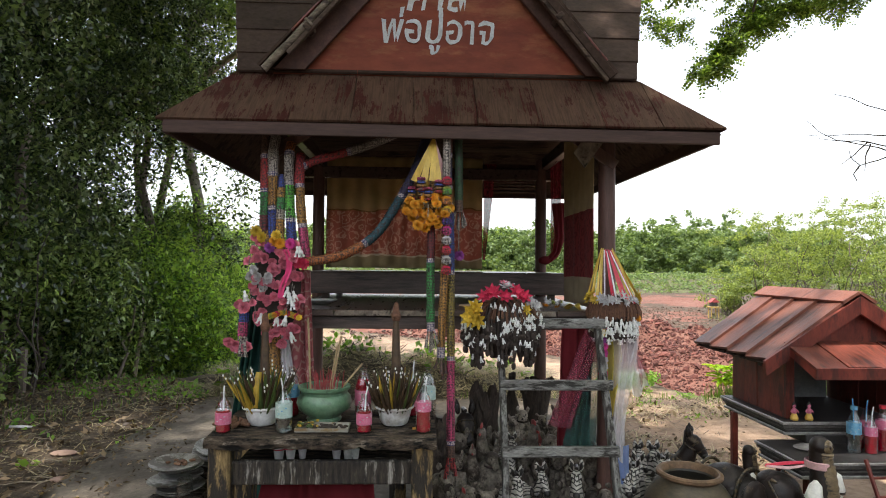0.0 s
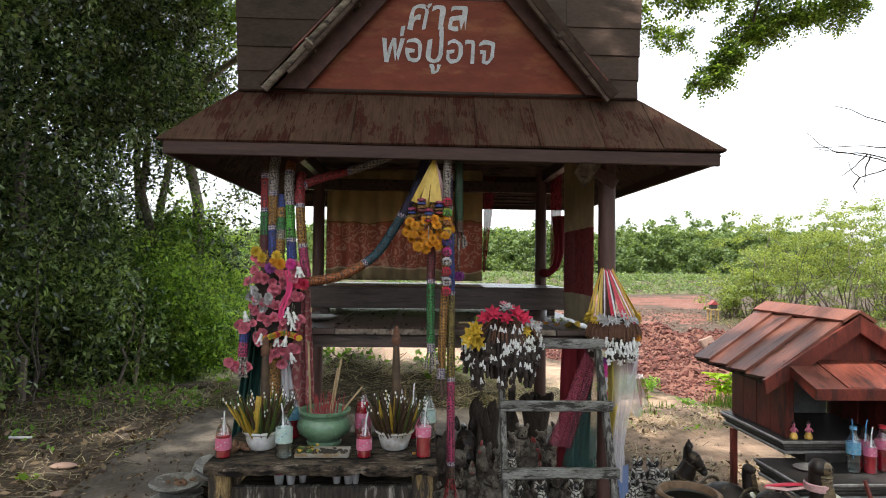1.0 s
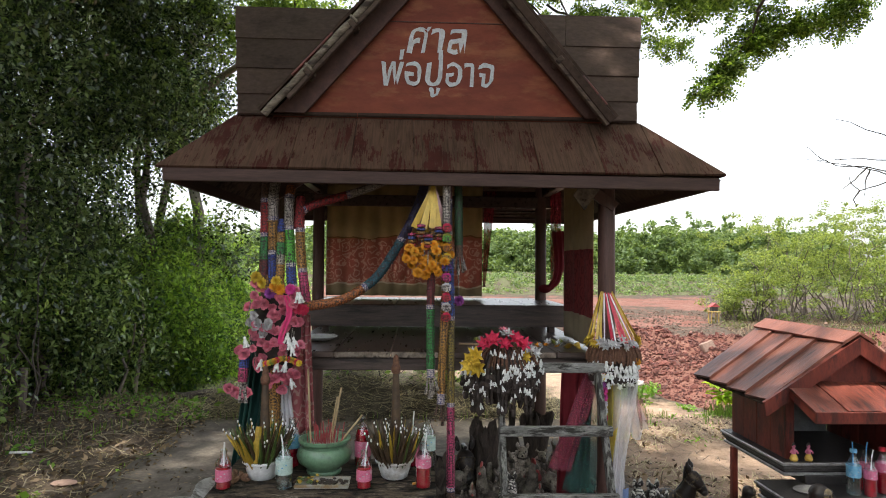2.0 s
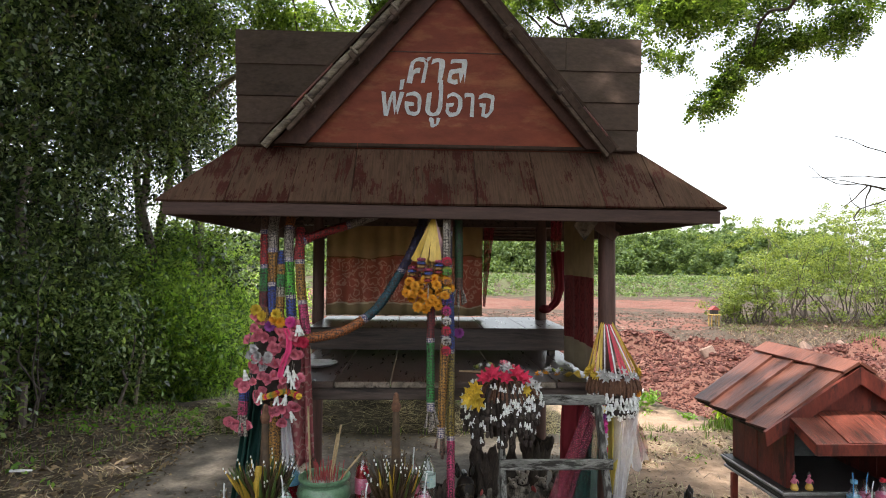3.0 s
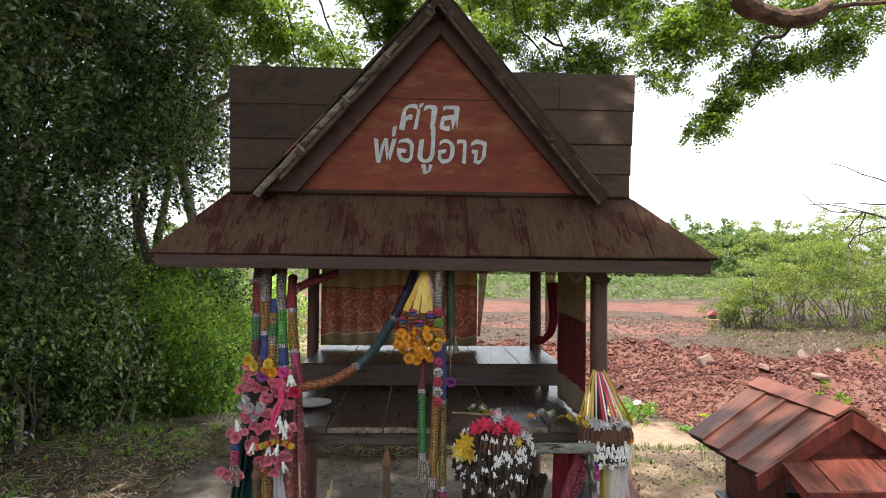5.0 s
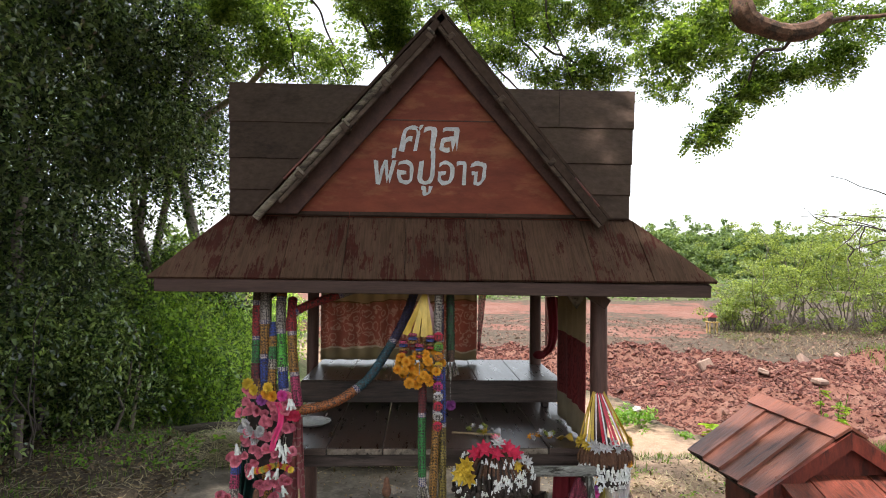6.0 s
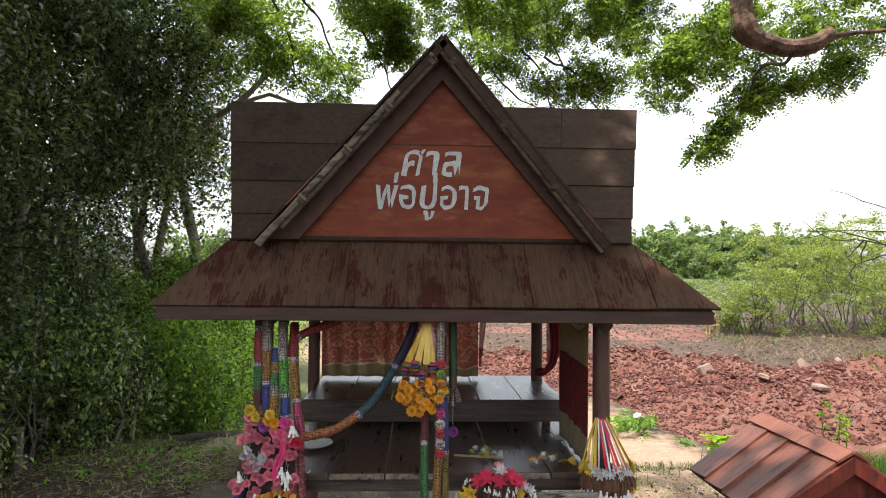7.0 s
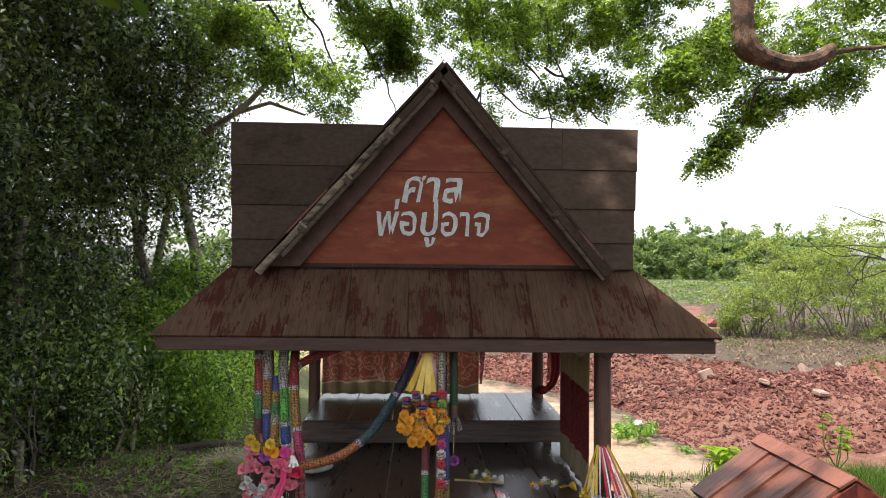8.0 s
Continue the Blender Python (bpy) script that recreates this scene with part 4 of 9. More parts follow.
limb([(5.6, 1.0, 5.6), (4.6, 1.4, 6.2), (3.4, 1.8, 6.2), (2.74, 1.8, 5.6), (2.69, 1.8, 4.95), (2.68, 1.8, 4.58), (2.72, 1.8, 4.37), (2.86, 1.8, 4.29), (3.08, 1.8, 4.235), (3.28, 1.8, 4.26), (3.42, 1.8, 4.345), (3.47, 1.8, 4.41)], [0.14, 0.12, 0.11, 0.095, 0.085, 0.088, 0.098, 0.078, 0.074, 0.076, 0.070, 0.03])
limb([(3.38, 1.8, 4.32), (3.7, 1.85, 4.40), (4.1, 1.9, 4.47), (4.8, 1.9, 4.7)], [0.03, 0.02, 0.018, 0.012], M_LIMB)
limb([(2.4, 1.8, 5.6), (1.0, 3.4, 5.9), (-0.5, 4.2, 5.9), (-2.2, 4.4, 5.8)], [0.06, 0.045, 0.035, 0.02], M_TWIG)
for pts in ([(0.35, 4.3, 5.9), (0.62, 4.6, 5.35), (0.72, 4.6, 4.9), (0.78, 4.6, 4.45), (0.92, 4.6, 4.1)],
            [(0.72, 4.6, 4.75), (0.6, 4.6, 4.45), (0.5, 4.6, 4.2)],
            [(0.7, 4.6, 5.1), (1.0, 4.6, 4.75), (1.35, 4.5, 4.45), (1.8, 4.5, 4.35)],
            [(1.3, 4.2, 6.0), (1.5, 4.1, 5.3), (1.66, 4.1, 4.9), (1.85, 4.1, 4.45)],
            [(3.15, 1.8, 4.24), (3.25, 2.6, 4.25), (3.6, 3.3, 4.3), (3.38, 3.4, 4.0), (3.15, 3.38, 3.7)],
            [(-0.5, 4.2, 5.85), (-0.3, 4.6, 5.5), (-0.1, 4.6, 4.8)],
            [(-1.6, 4.3, 5.8), (-1.3, 4.7, 5.3), (-1.0, 4.7, 4.7)],
            [(-1.1, 4.3, 5.8), (-0.75, 4.6, 5.25), (-0.5, 4.6, 4.85), (-0.38, 4.6, 4.45)],
            [(-2.0, 4.4, 5.75), (-1.75, 4.7, 5.2), (-1.7, 4.7, 4.8), (-1.35, 4.7, 4.4)],
            [(0.9, 4.2, 5.9), (1.2, 4.5, 5.2), (1.55, 4.4, 4.75), (1.62, 4.4, 4.35), (1.66, 4.4, 4.1)],
            [(1.5, 4.3, 5.0), (1.9, 4.3, 4.8), (2.2, 4.3, 4.72)],
            [(1.75, 4.3, 4.85), (2.0, 4.3, 4.55), (2.3, 4.3, 4.3)]):
    q = [Vector(p) for p in pts]
    way = [x for a_, b_ in zip(q, q[1:]) for x in wander(a_, b_, 3, 0.07)[:-1]] + [q[-1]]
    limb(way, [0.017 - 0.011 * i / len(way) for i in range(len(way))], M_TWIG)
cl = [(-2.0, 4.6, 5.1), (-1.55, 4.7, 5.15), (-1.2, 4.8, 4.95), (-0.95, 4.8, 4.75), (-1.35, 4.7, 4.6), (-1.75, 4.7, 4.85), (-0.6, 4.6, 5.05), (-0.35, 4.6, 5.3), (-0.15, 4.6, 5.0),
      (0.55, 4.6, 5.3), (0.95, 4.5, 5.0), (1.3, 4.4, 5.3), (1.65, 4.3, 5.15), (2.0, 4.3, 4.85), (2.2, 4.3, 4.65), (1.9, 4.3, 4.55), (1.55, 4.4, 4.6), (0.85, 4.6, 4.45),
      (2.35, 4.0, 5.1), (2.55, 3.8, 4.75), (2.7, 3.8, 4.6), (3.0, 3.4, 5.0), (3.3, 3.3, 4.85), (3.65, 3.4, 4.75), (3.85, 3.5, 4.6),
      (2.29, 2.4, 4.2), (2.36, 2.4, 4.36), (2.6, 2.4, 4.5), (2.2, 2.4, 4.5), (4.0, 3.2, 5.0), (4.5, 3.3, 4.95), (4.9, 3.5, 4.9), (4.3, 2.6, 5.0), (5.2, 3.5, 5.1), (4.8, 3.7, 4.65)]
cl += [(RNG.uniform(-3.2, 5.8), RNG.uniform(3.2, 5.2), RNG.uniform(5.45, 6.2)) for _ in range(70)]
cl = [p for p in cl if p[2] < 5.4 or noise.noise(Vector(p) * 1.1) > -0.1]
cl = [tuple(np.array(p) + RNG.normal(size=3) * 0.06) for p in cl] + [tuple(np.array(p) + RNG.normal(size=3) * (0.26, 0.25, 0.16)) for p in cl[::2]]
fronds("crown", [rel(p) for p in cl], RNG.uniform(0.17, 0.37, len(cl)), 270, shade, L_CANOPY)
spray = [(3.11, 3.36, 3.66), (3.2, 3.36, 3.76), (3.28, 3.38, 3.88), (3.4, 3.36, 4.02), (3.36, 3.4, 3.95), (3.62, 3.4, 4.22), (3.78, 3.42, 4.26), (3.95, 3.45, 4.34), (4.1, 3.45, 4.42), (3.85, 3.45, 4.42), (4.3, 3.5, 4.5), (3.68, 3.4, 4.36)]
fronds("hanging_spray", [rel(p) for p in spray], RNG.uniform(0.13, 0.22, len(spray)), 520, shade, L_CANOPY)
# unseen clumps added over and behind the camera's way to shade the place
cl = []
sun_way = Vector((math.sin(SUN_AZ) * math.cos(SUN_ELEV), math.cos(SUN_AZ) * math.cos(SUN_ELEV), math.sin(SUN_ELEV)))
def lets_sun(p):
    """True where a clump leaves the sunny gap over the little house free."""
    g = Vector(p) - Vector((2.05, 0.5, 1.15))
    return (g - sun_way * g.dot(sun_way)).length > 1.2


def shade_over(n, x0, x1, y0, y1, z0, z1):
    """Adds unseen clumps in the sun's way to shade a stretch of the place."""
    for _ in range(n):
        q = Vector((RNG.uniform(x0, x1), RNG.uniform(y0, y1), RNG.uniform(z0, z1)))
        q = q + sun_way * ((RNG.uniform(5.6, 7.6) - q.z) / sun_way.z)
        if lets_sun(q):
            cl.append((q.x - 6.8, q.y - 0.2, q.z))


while len(cl) < 115:
    x, y = RNG.uniform(-5, 9), RNG.uniform(-4.5, 3.6)
    z = max(5.4, 3.6 + 0.5 * (y + 3.2) + 0.9) + RNG.uniform(0, 2.6)
    if lets_sun((x, y, z)):
        cl.append((x - 6.8, y - 0.2, z))
shade_over(95, -1.6, 1.5, -0.9, 1.2, 0.5, 3.2)
shade_over(24, -4.2, -1.2, -0.5, 4.5, 0.0, 0.5)
shade_over(34, 0.2, 1.7, -0.3, 1.3, 2.2, 3.5)
shade_over(60, -1.3, 1.5, 0.0, 1.3, 2.6, 3.5)
shade_over(40, 0.3, 1.4, -0.4, 0.3, 2.1, 2.5)
shade_over(36, 0.5, 1.7, -0.5, 0.4, 2.0, 2.6)
shade_over(24, 1.0, 3.2, -0.8, 1.6, 0.0, 1.2)
# small unseen clumps that break the sun on the little house into dapples
for _ in range(12):
    q = Vector((RNG.uniform(1.7, 2.5), RNG.uniform(0.0, 0.85), 1.2))
    q = q + sun_way * ((RNG.uniform(5.2, 6.0) - q.z) / sun_way.z)
    cl.append((q.x - 6.8, q.y - 0.2, q.z))
# high unseen clumps added to darken the top of the hedge
for _ in range(40):
    cl.append((RNG.uniform(-8.5, -4.0) - 6.8, RNG.uniform(1.5, 9.5) - 0.2, RNG.uniform(9.6, 11.5)))
crown_r = np.concatenate([RNG.uniform(0.5, 0.95, len(cl) - 52), RNG.uniform(0.10, 0.2, 12), RNG.uniform(0.7, 1.2, 40)])
leaves("added_shade_crown", clump_points(cl, crown_r, 34), 0.26, L_CANOPY, shade, aspect=0.6)

# unseen leaf masses added behind the camera to hold back low sky light
back = thing("unseen_leaf_screen", (0, -18, 0), "unseen leaf masses added behind the camera to block sky light", "trees", kind="stuff")
cs = [(RNG.uniform(-22, 24), RNG.uniform(-3, 2.5), RNG.uniform(0, 3.5)) for _ in range(220)] + [(RNG.uniform(13, 18), RNG.uniform(0, 13), RNG.uniform(0, 9)) for _ in range(130)] + [(RNG.uniform(-18, -11), RNG.uniform(0, 22), RNG.uniform(0, 9)) for _ in range(170)]
leaves("foliage", clump_points(cs, RNG.uniform(0.9, 1.6, len(cs)), 14), 0.55, L_HEDGE, back, aspect=0.7)

# far woods
far = thing("far_trees", (20, 95, 0), "line of green trees beyond the clay field", "trees", kind="stuff")
cs, rr = [], []
for k in range(112):
    tx, ty = RNG.uniform(-54, 66), RNG.uniform(-14, 18)
    th = 7.0 + 2.7 * RNG.random() ** 1.3
    for _ in range(16):
        h = RNG.random()
        cs.append((tx + RNG.normal() * th * 0.33, ty + RNG.normal() * 1.4, -0.2 + h * th))
        rr.append(RNG.uniform(0.6, 1.25) * (1.15 - 0.5 * h))
leaves("foliage", clump_points(cs, rr, 26), 0.46, L_FAR, far, aspect=0.7)
cs = [(RNG.uniform(-54, 66), RNG.uniform(20, 27), 8.4 * RNG.random() ** 0.8 - 0.2) for _ in range(380)]
leaves("foliage", clump_points(cs, RNG.uniform(1.5, 2.4, len(cs)), 18), 0.8, L_FAR, far, aspect=0.7)


# small trees at the edge of the field
def bush_tree(x, y, h, seed_clumps):
    ob = thing("bush", (x, y, earth(x, y)[0]), "many-stemmed yellow green bush with grey bare stems", "bush", "field edge bushes")
    cs = []
    for k in range(9):
        an = RNG.uniform(0, 6.28)
        reach = h * RNG.uniform(0.2, 0.5)
        top = (math.cos(an) * reach, math.sin(an) * reach, h * RNG.uniform(0.55, 0.95))
        way = wander((math.cos(an) * 0.3, math.sin(an) * 0.3, -0.1), top, 5, 0.07)
        part("stem", Shape().tube(way, [0.04, 0.033, 0.027, 0.02, 0.014, 0.006], 6), M_BARK if k % 3 == 0 else M_TWIG, ob)
        # leafy layers along the upper part of each stem
        for _ in range(seed_clumps // 4):
            p = way[RNG.integers(1, 6)]
            q = Vector(p) + Vector((RNG.normal() * 0.17, RNG.normal() * 0.17, RNG.normal() * 0.08 + 0.05)) * h
            if (0.20 + 0.2 * RNG.random()) * h < q.z < 1.03 * h and noise.noise((q + Vector((x, y, 0))) * 0.9) > -0.18:
                cs.append(tuple(q))
    # thin bare shoots rising from the foot
    for _ in range(16):
        an, q = RNG.uniform(0, 6.28), RNG.random() ** 0.5
        foot = Vector((math.cos(an) * q * h * 0.36, math.sin(an) * q * h * 0.3, -0.1))
        part("shoot", Shape().tube(wander(foot, foot + Vector((RNG.normal() * 0.10, RNG.normal() * 0.10, RNG.uniform(0.22, 0.5))) * h, 4, 0.06), [0.016, 0.014, 0.011, 0.008, 0.003], 4), M_BARK if RNG.random() < 0.5 else M_TWIG, ob)
    for _ in range(seed_clumps // 7):
        an, q = RNG.uniform(0, 6.28), RNG.random() ** 0.5
        cs.append((math.cos(an) * q * h * 0.5, math.sin(an) * q * h * 0.4, h * RNG.uniform(0.02, 0.25)))
    leaves("crown", clump_points(cs, RNG.uniform(0.18, 0.5, len(cs)), 135, 0.3, 0.5), 0.10, L_BUSH, ob, aspect=0.7)


for x, y, h, c in ((17.3, 27.2, 3.4, 60), (19.4, 28.0, 5.6, 90), (21.8, 27.2, 6.5, 100), (24.5, 27.8, 5.8, 90), (27.1, 29.0, 6.9, 90), (16.0, 27.2, 1.8, 24), (30.2, 27.0, 6.0, 80), (23.0, 31.5, 6.2, 80), (28.2, 32.0, 6.4, 80)):
    bush_tree(x, y, h, c)
# bare dead branches beside the bushes
dead = thing("dead_tree", (5.1, 2.2, earth(5.1, 2.2)[0]), "bare dead sapling with thin crooked twigs", "tree")
part("trunk", Shape().tube([(0.1, 0, -0.1), (0.03, 0.02, 1.0), (-0.12, 0.0, 1.9), (-0.3, -0.02, 2.4), (-0.36, 0, 3.1)], [0.03, 0.026, 0.02, 0.015, 0.005], 7), M_BARK, dead)
for pts in ([(-0.3, 0, 2.42), (-0.72, -0.06, 2.57), (-1.14, -0.12, 2.63), (-1.46, -0.16, 2.63), (-1.62, -0.18, 2.69), (-1.76, -0.2, 2.79)],
            [(-1.14, -0.12, 2.63), (-1.32, -0.2, 2.50), (-1.48, -0.24, 2.40)],
            [(-0.45, 0, 2.46), (-0.95, -0.1, 2.50), (-1.24, -0.15, 2.41), (-1.34, -0.18, 2.47), (-1.38, -0.2, 2.54)],
            [(-1.24, -0.15, 2.41), (-1.30, -0.15, 2.33), (-1.28, -0.17, 2.26)],
            [(-0.34, 0, 2.6), (-0.85, 0, 2.72), (-1.18, 0.02, 2.73), (-1.6, 0.05, 2.72)],
            [(-0.36, 0, 2.8), (-0.9, 0, 2.96), (-1.35, 0.02, 3.10)],
            [(-1.1, -0.1, 2.62), (-1.12, -0.06, 2.5), (-1.12, -0.05, 2.38)],
            [(-0.7, -0.05, 2.56), (-0.86, -0.3, 2.4), (-0.98, -0.35, 2.2)],
            [(-0.6, 0, 2.52), (-0.9, 0.3, 2.7), (-1.2, 0.45, 2.78)]):
    q = [Vector(p) for p in pts]
    way = [x for a_, b_ in zip(q, q[1:]) for x in wander(a_, b_, 3, 0.03)[:-1]] + [q[-1]]
    part("twig", Shape().tube(way, [0.008 - 0.006 * i / len(way) for i in range(len(way))], 5), M_TWIG, dead)


# rubble of the dug field
def rubble(name, count, lo, hi, where, material, label, least=0.6):
    t = (1 + 5 ** 0.5) / 2
    ico = np.array([(-1, t, 0), (1, t, 0), (-1, -t, 0), (1, -t, 0), (0, -1, t), (0, 1, t), (0, -1, -t), (0, 1, -t), (t, 0, -1), (t, 0, 1), (-t, 0, -1), (-t, 0, 1)]) / 1.9
    tri = np.array([(0, 11, 5), (0, 5, 1), (0, 1, 7), (0, 7, 10), (0, 10, 11), (1, 5, 9), (5, 11, 4), (11, 10, 2), (10, 7, 6), (7, 1, 8), (3, 9, 4), (3, 4, 2), (3, 2, 6), (3, 6, 8), (3, 8, 9), (4, 9, 5), (2, 4, 11), (6, 2, 10), (8, 6, 7), (9, 8, 1)])
    if hi < 0.1:
        ico = np.array([(x_, y_, z_) for z_ in (-1, 1) for x_, y_ in ((-1, -1), (1, -1), (1, 1), (-1, 1))]) * 0.72
        tri = np.array([(0, 2, 1), (0, 3, 2), (4, 5, 6), (4, 6, 7), (0, 1, 5), (0, 5, 4), (1, 2, 6), (1, 6, 5), (2, 3, 7), (2, 7, 6), (3, 0, 4), (3, 4, 7)])
    m = len(ico)
    V, F = [], []
    while len(V) < count:
        x, y = where()
        z, red, _, _ = earth(x, y)
        if red < least:
            continue
        s = lo + (hi - lo) * RNG.random() ** 2.5
        v = ico * (1 + 0.3 * RNG.normal(size=(m, 1))) * (1, RNG.uniform(0.6, 1.2), RNG.uniform(0.5, 0.9)) * s
        q = Euler(tuple(RNG.uniform(-0.7, 0.7, 2)) + (RNG.uniform(0, 6.28),)).to_matrix()
        V.append(v @ np.array(q).T + (x, y, z + 0.15 * s))
        F.append(tri + m * (len(V) - 1))
    me = mesh_from_arrays(name, np.concatenate(V), np.concatenate(F), material)
    me.shade_flat()
    ob = part(name, me, material)
    return tagged(ob, label, "rubble", kind="stuff")


rubble("clay_rubble", 800, 0.03, 0.12, lambda: (RNG.uniform(1, 16), 7 + 11 * RNG.random() ** 1.2), M_CLOD, "larger broken clods of red clay")
rubble("clay_rubble", 27000, 0.010, 0.046, lambda: (RNG.uniform(1, 16), 7 + 11 * RNG.random() ** 1.2), M_CLOD, "heaps of broken red clay clods on the field")
rubble("clay_rubble", 8000, 0.018, 0.075, lambda: (RNG.uniform(-6, 12), RNG.uniform(11, 19)), M_CLOD, "heaps of broken red clay clods on the field")
rubble("earth_clods", 6000, 0.02, 0.09, lambda: (RNG.uniform(-6, 24), RNG.uniform(17, 34)), mat("brown field clods", (0.06, 0.038, 0.028), (0.16, 0.10, 0.075), 5, 0.95, bump=0.5, vary=0.4, island=True), "brown clods strewn over the flat field", -1.0)
M_PALE = mat("pale broken stone", (0.17, 0.105, 0.08), (0.27, 0.185, 0.145), 4, 0.9, bump=0.4)
for x, y, s, rot in ((11.3, 14.0, 0.42, (60, 20, 30)), (9.6, 13.2, 0.32, (15, 10, 60)), (8.3, 13.9, 0.34, (70, -20, 10)), (9.7, 11.0, 0.28, (8, 5, 20)), (12.2, 13.7, 0.3, (20, 40, 0))):
    st = Shape().box((0, 0, 0), (s * 1.2, s * 0.9, s * 0.45), s * 0.12, rot)
    st.v = [tuple(Vector(p) * (1 + 0.18 * noise.noise(Vector(p) * 5))) for p in st.v]
    ob = part("stone", st, M_PALE if s > 0.27 else M_CLOD, smooth=0)
    ob.location = (x, y, earth(x, y)[0] + s * 0.25)
    tagged(ob, "pale angular stone block on the red clay", "stone", "field stones")
# ---------------------------------------------------------------- lettering on the gable
def lettering(text, x0, x1, z0, z1, y, parent):
    cu = bpy.data.curves.new("lettering", "FONT")
    cu.body, cu.resolution_u, cu.offset = text, 6, 0.011
    tmp = new("lettering_curve", cu)
    bpy.context.view_layer.update()
    me = bpy.data.meshes.new_from_object(tmp.evaluated_get(bpy.context.evaluated_depsgraph_get()))
    bpy.data.objects.remove(tmp)
    p = np.array([v.co[:] for v in me.vertices])
    lo, hi = p.min(0), p.max(0)
    s = Shape()
    # brushed by hand: slightly uneven strokes with a lean
    vs = []
    for a in p:
        u, w = (a[0] - lo[0]) / (hi[0] - lo[0]), (a[1] - lo[1]) / (hi[1] - lo[1])
        k = noise.noise_vector(Vector((a[0] * 5, a[1] * 5, 1.0))) * 0.010
        vs.append((x0 + u * (x1 - x0) + (w - 0.5) * 0.022 + k.x, z0 + w * (z1 - z0) + k.y))
    # crossing strokes are joined row by row into one coat of paint
    tris = [[vs[k] for k in q.vertices] for q in me.polygons]
    step_ = 0.0014
    rows = int((max(v[1] for v in vs) - min(v[1] for v in vs)) / step_) + 1
    low = min(v[1] for v in vs)
    for r in range(rows):
        z, spans = low + (r + 0.5) * step_, []
        for c in tris:
            cut = []
            for (xa, za), (xb, zb) in zip(c, c[1:] + c[:1]):
                if (za <= z) != (zb <= z):
                    cut.append(xa + (xb - xa) * (z - za) / (zb - za))
            if len(cut) == 2:
                spans.append((min(cut), max(cut)))
        spans.sort()
        joined = []
        for lo_, hi_ in spans:
            if joined and lo_ <= joined[-1][1] + 0.0006:
                joined[-1][1] = max(joined[-1][1], hi_)
            else:
                joined.append([lo_, hi_])
        for lo_, hi_ in joined:
            s.add([(lo_, y, z - step_ / 2), (hi_, y, z - step_ / 2), (hi_, y, z + step_ / 2), (lo_, y, z + step_ / 2)], [(0, 1, 2, 3)])
    ob = part("lettering", s, M_WHITE, parent, "white painted lettering", smooth=0)
    return ob


gable_front = [o for o in pavilion.children if o.name == "gable_panel"][0]
lettering("ศาล", -0.152, 0.158, 2.815, 2.962, 0.047, gable_front)
lettering("พ่อปู่อาจ", -0.298, 0.307, 2.58, 2.832, 0.043, gable_front)
part("panel_joint", Shape().box((0.05, 0.048, 2.986), (0.78, 0.004, 0.006), 0.001), M_BARGE, gable_front)

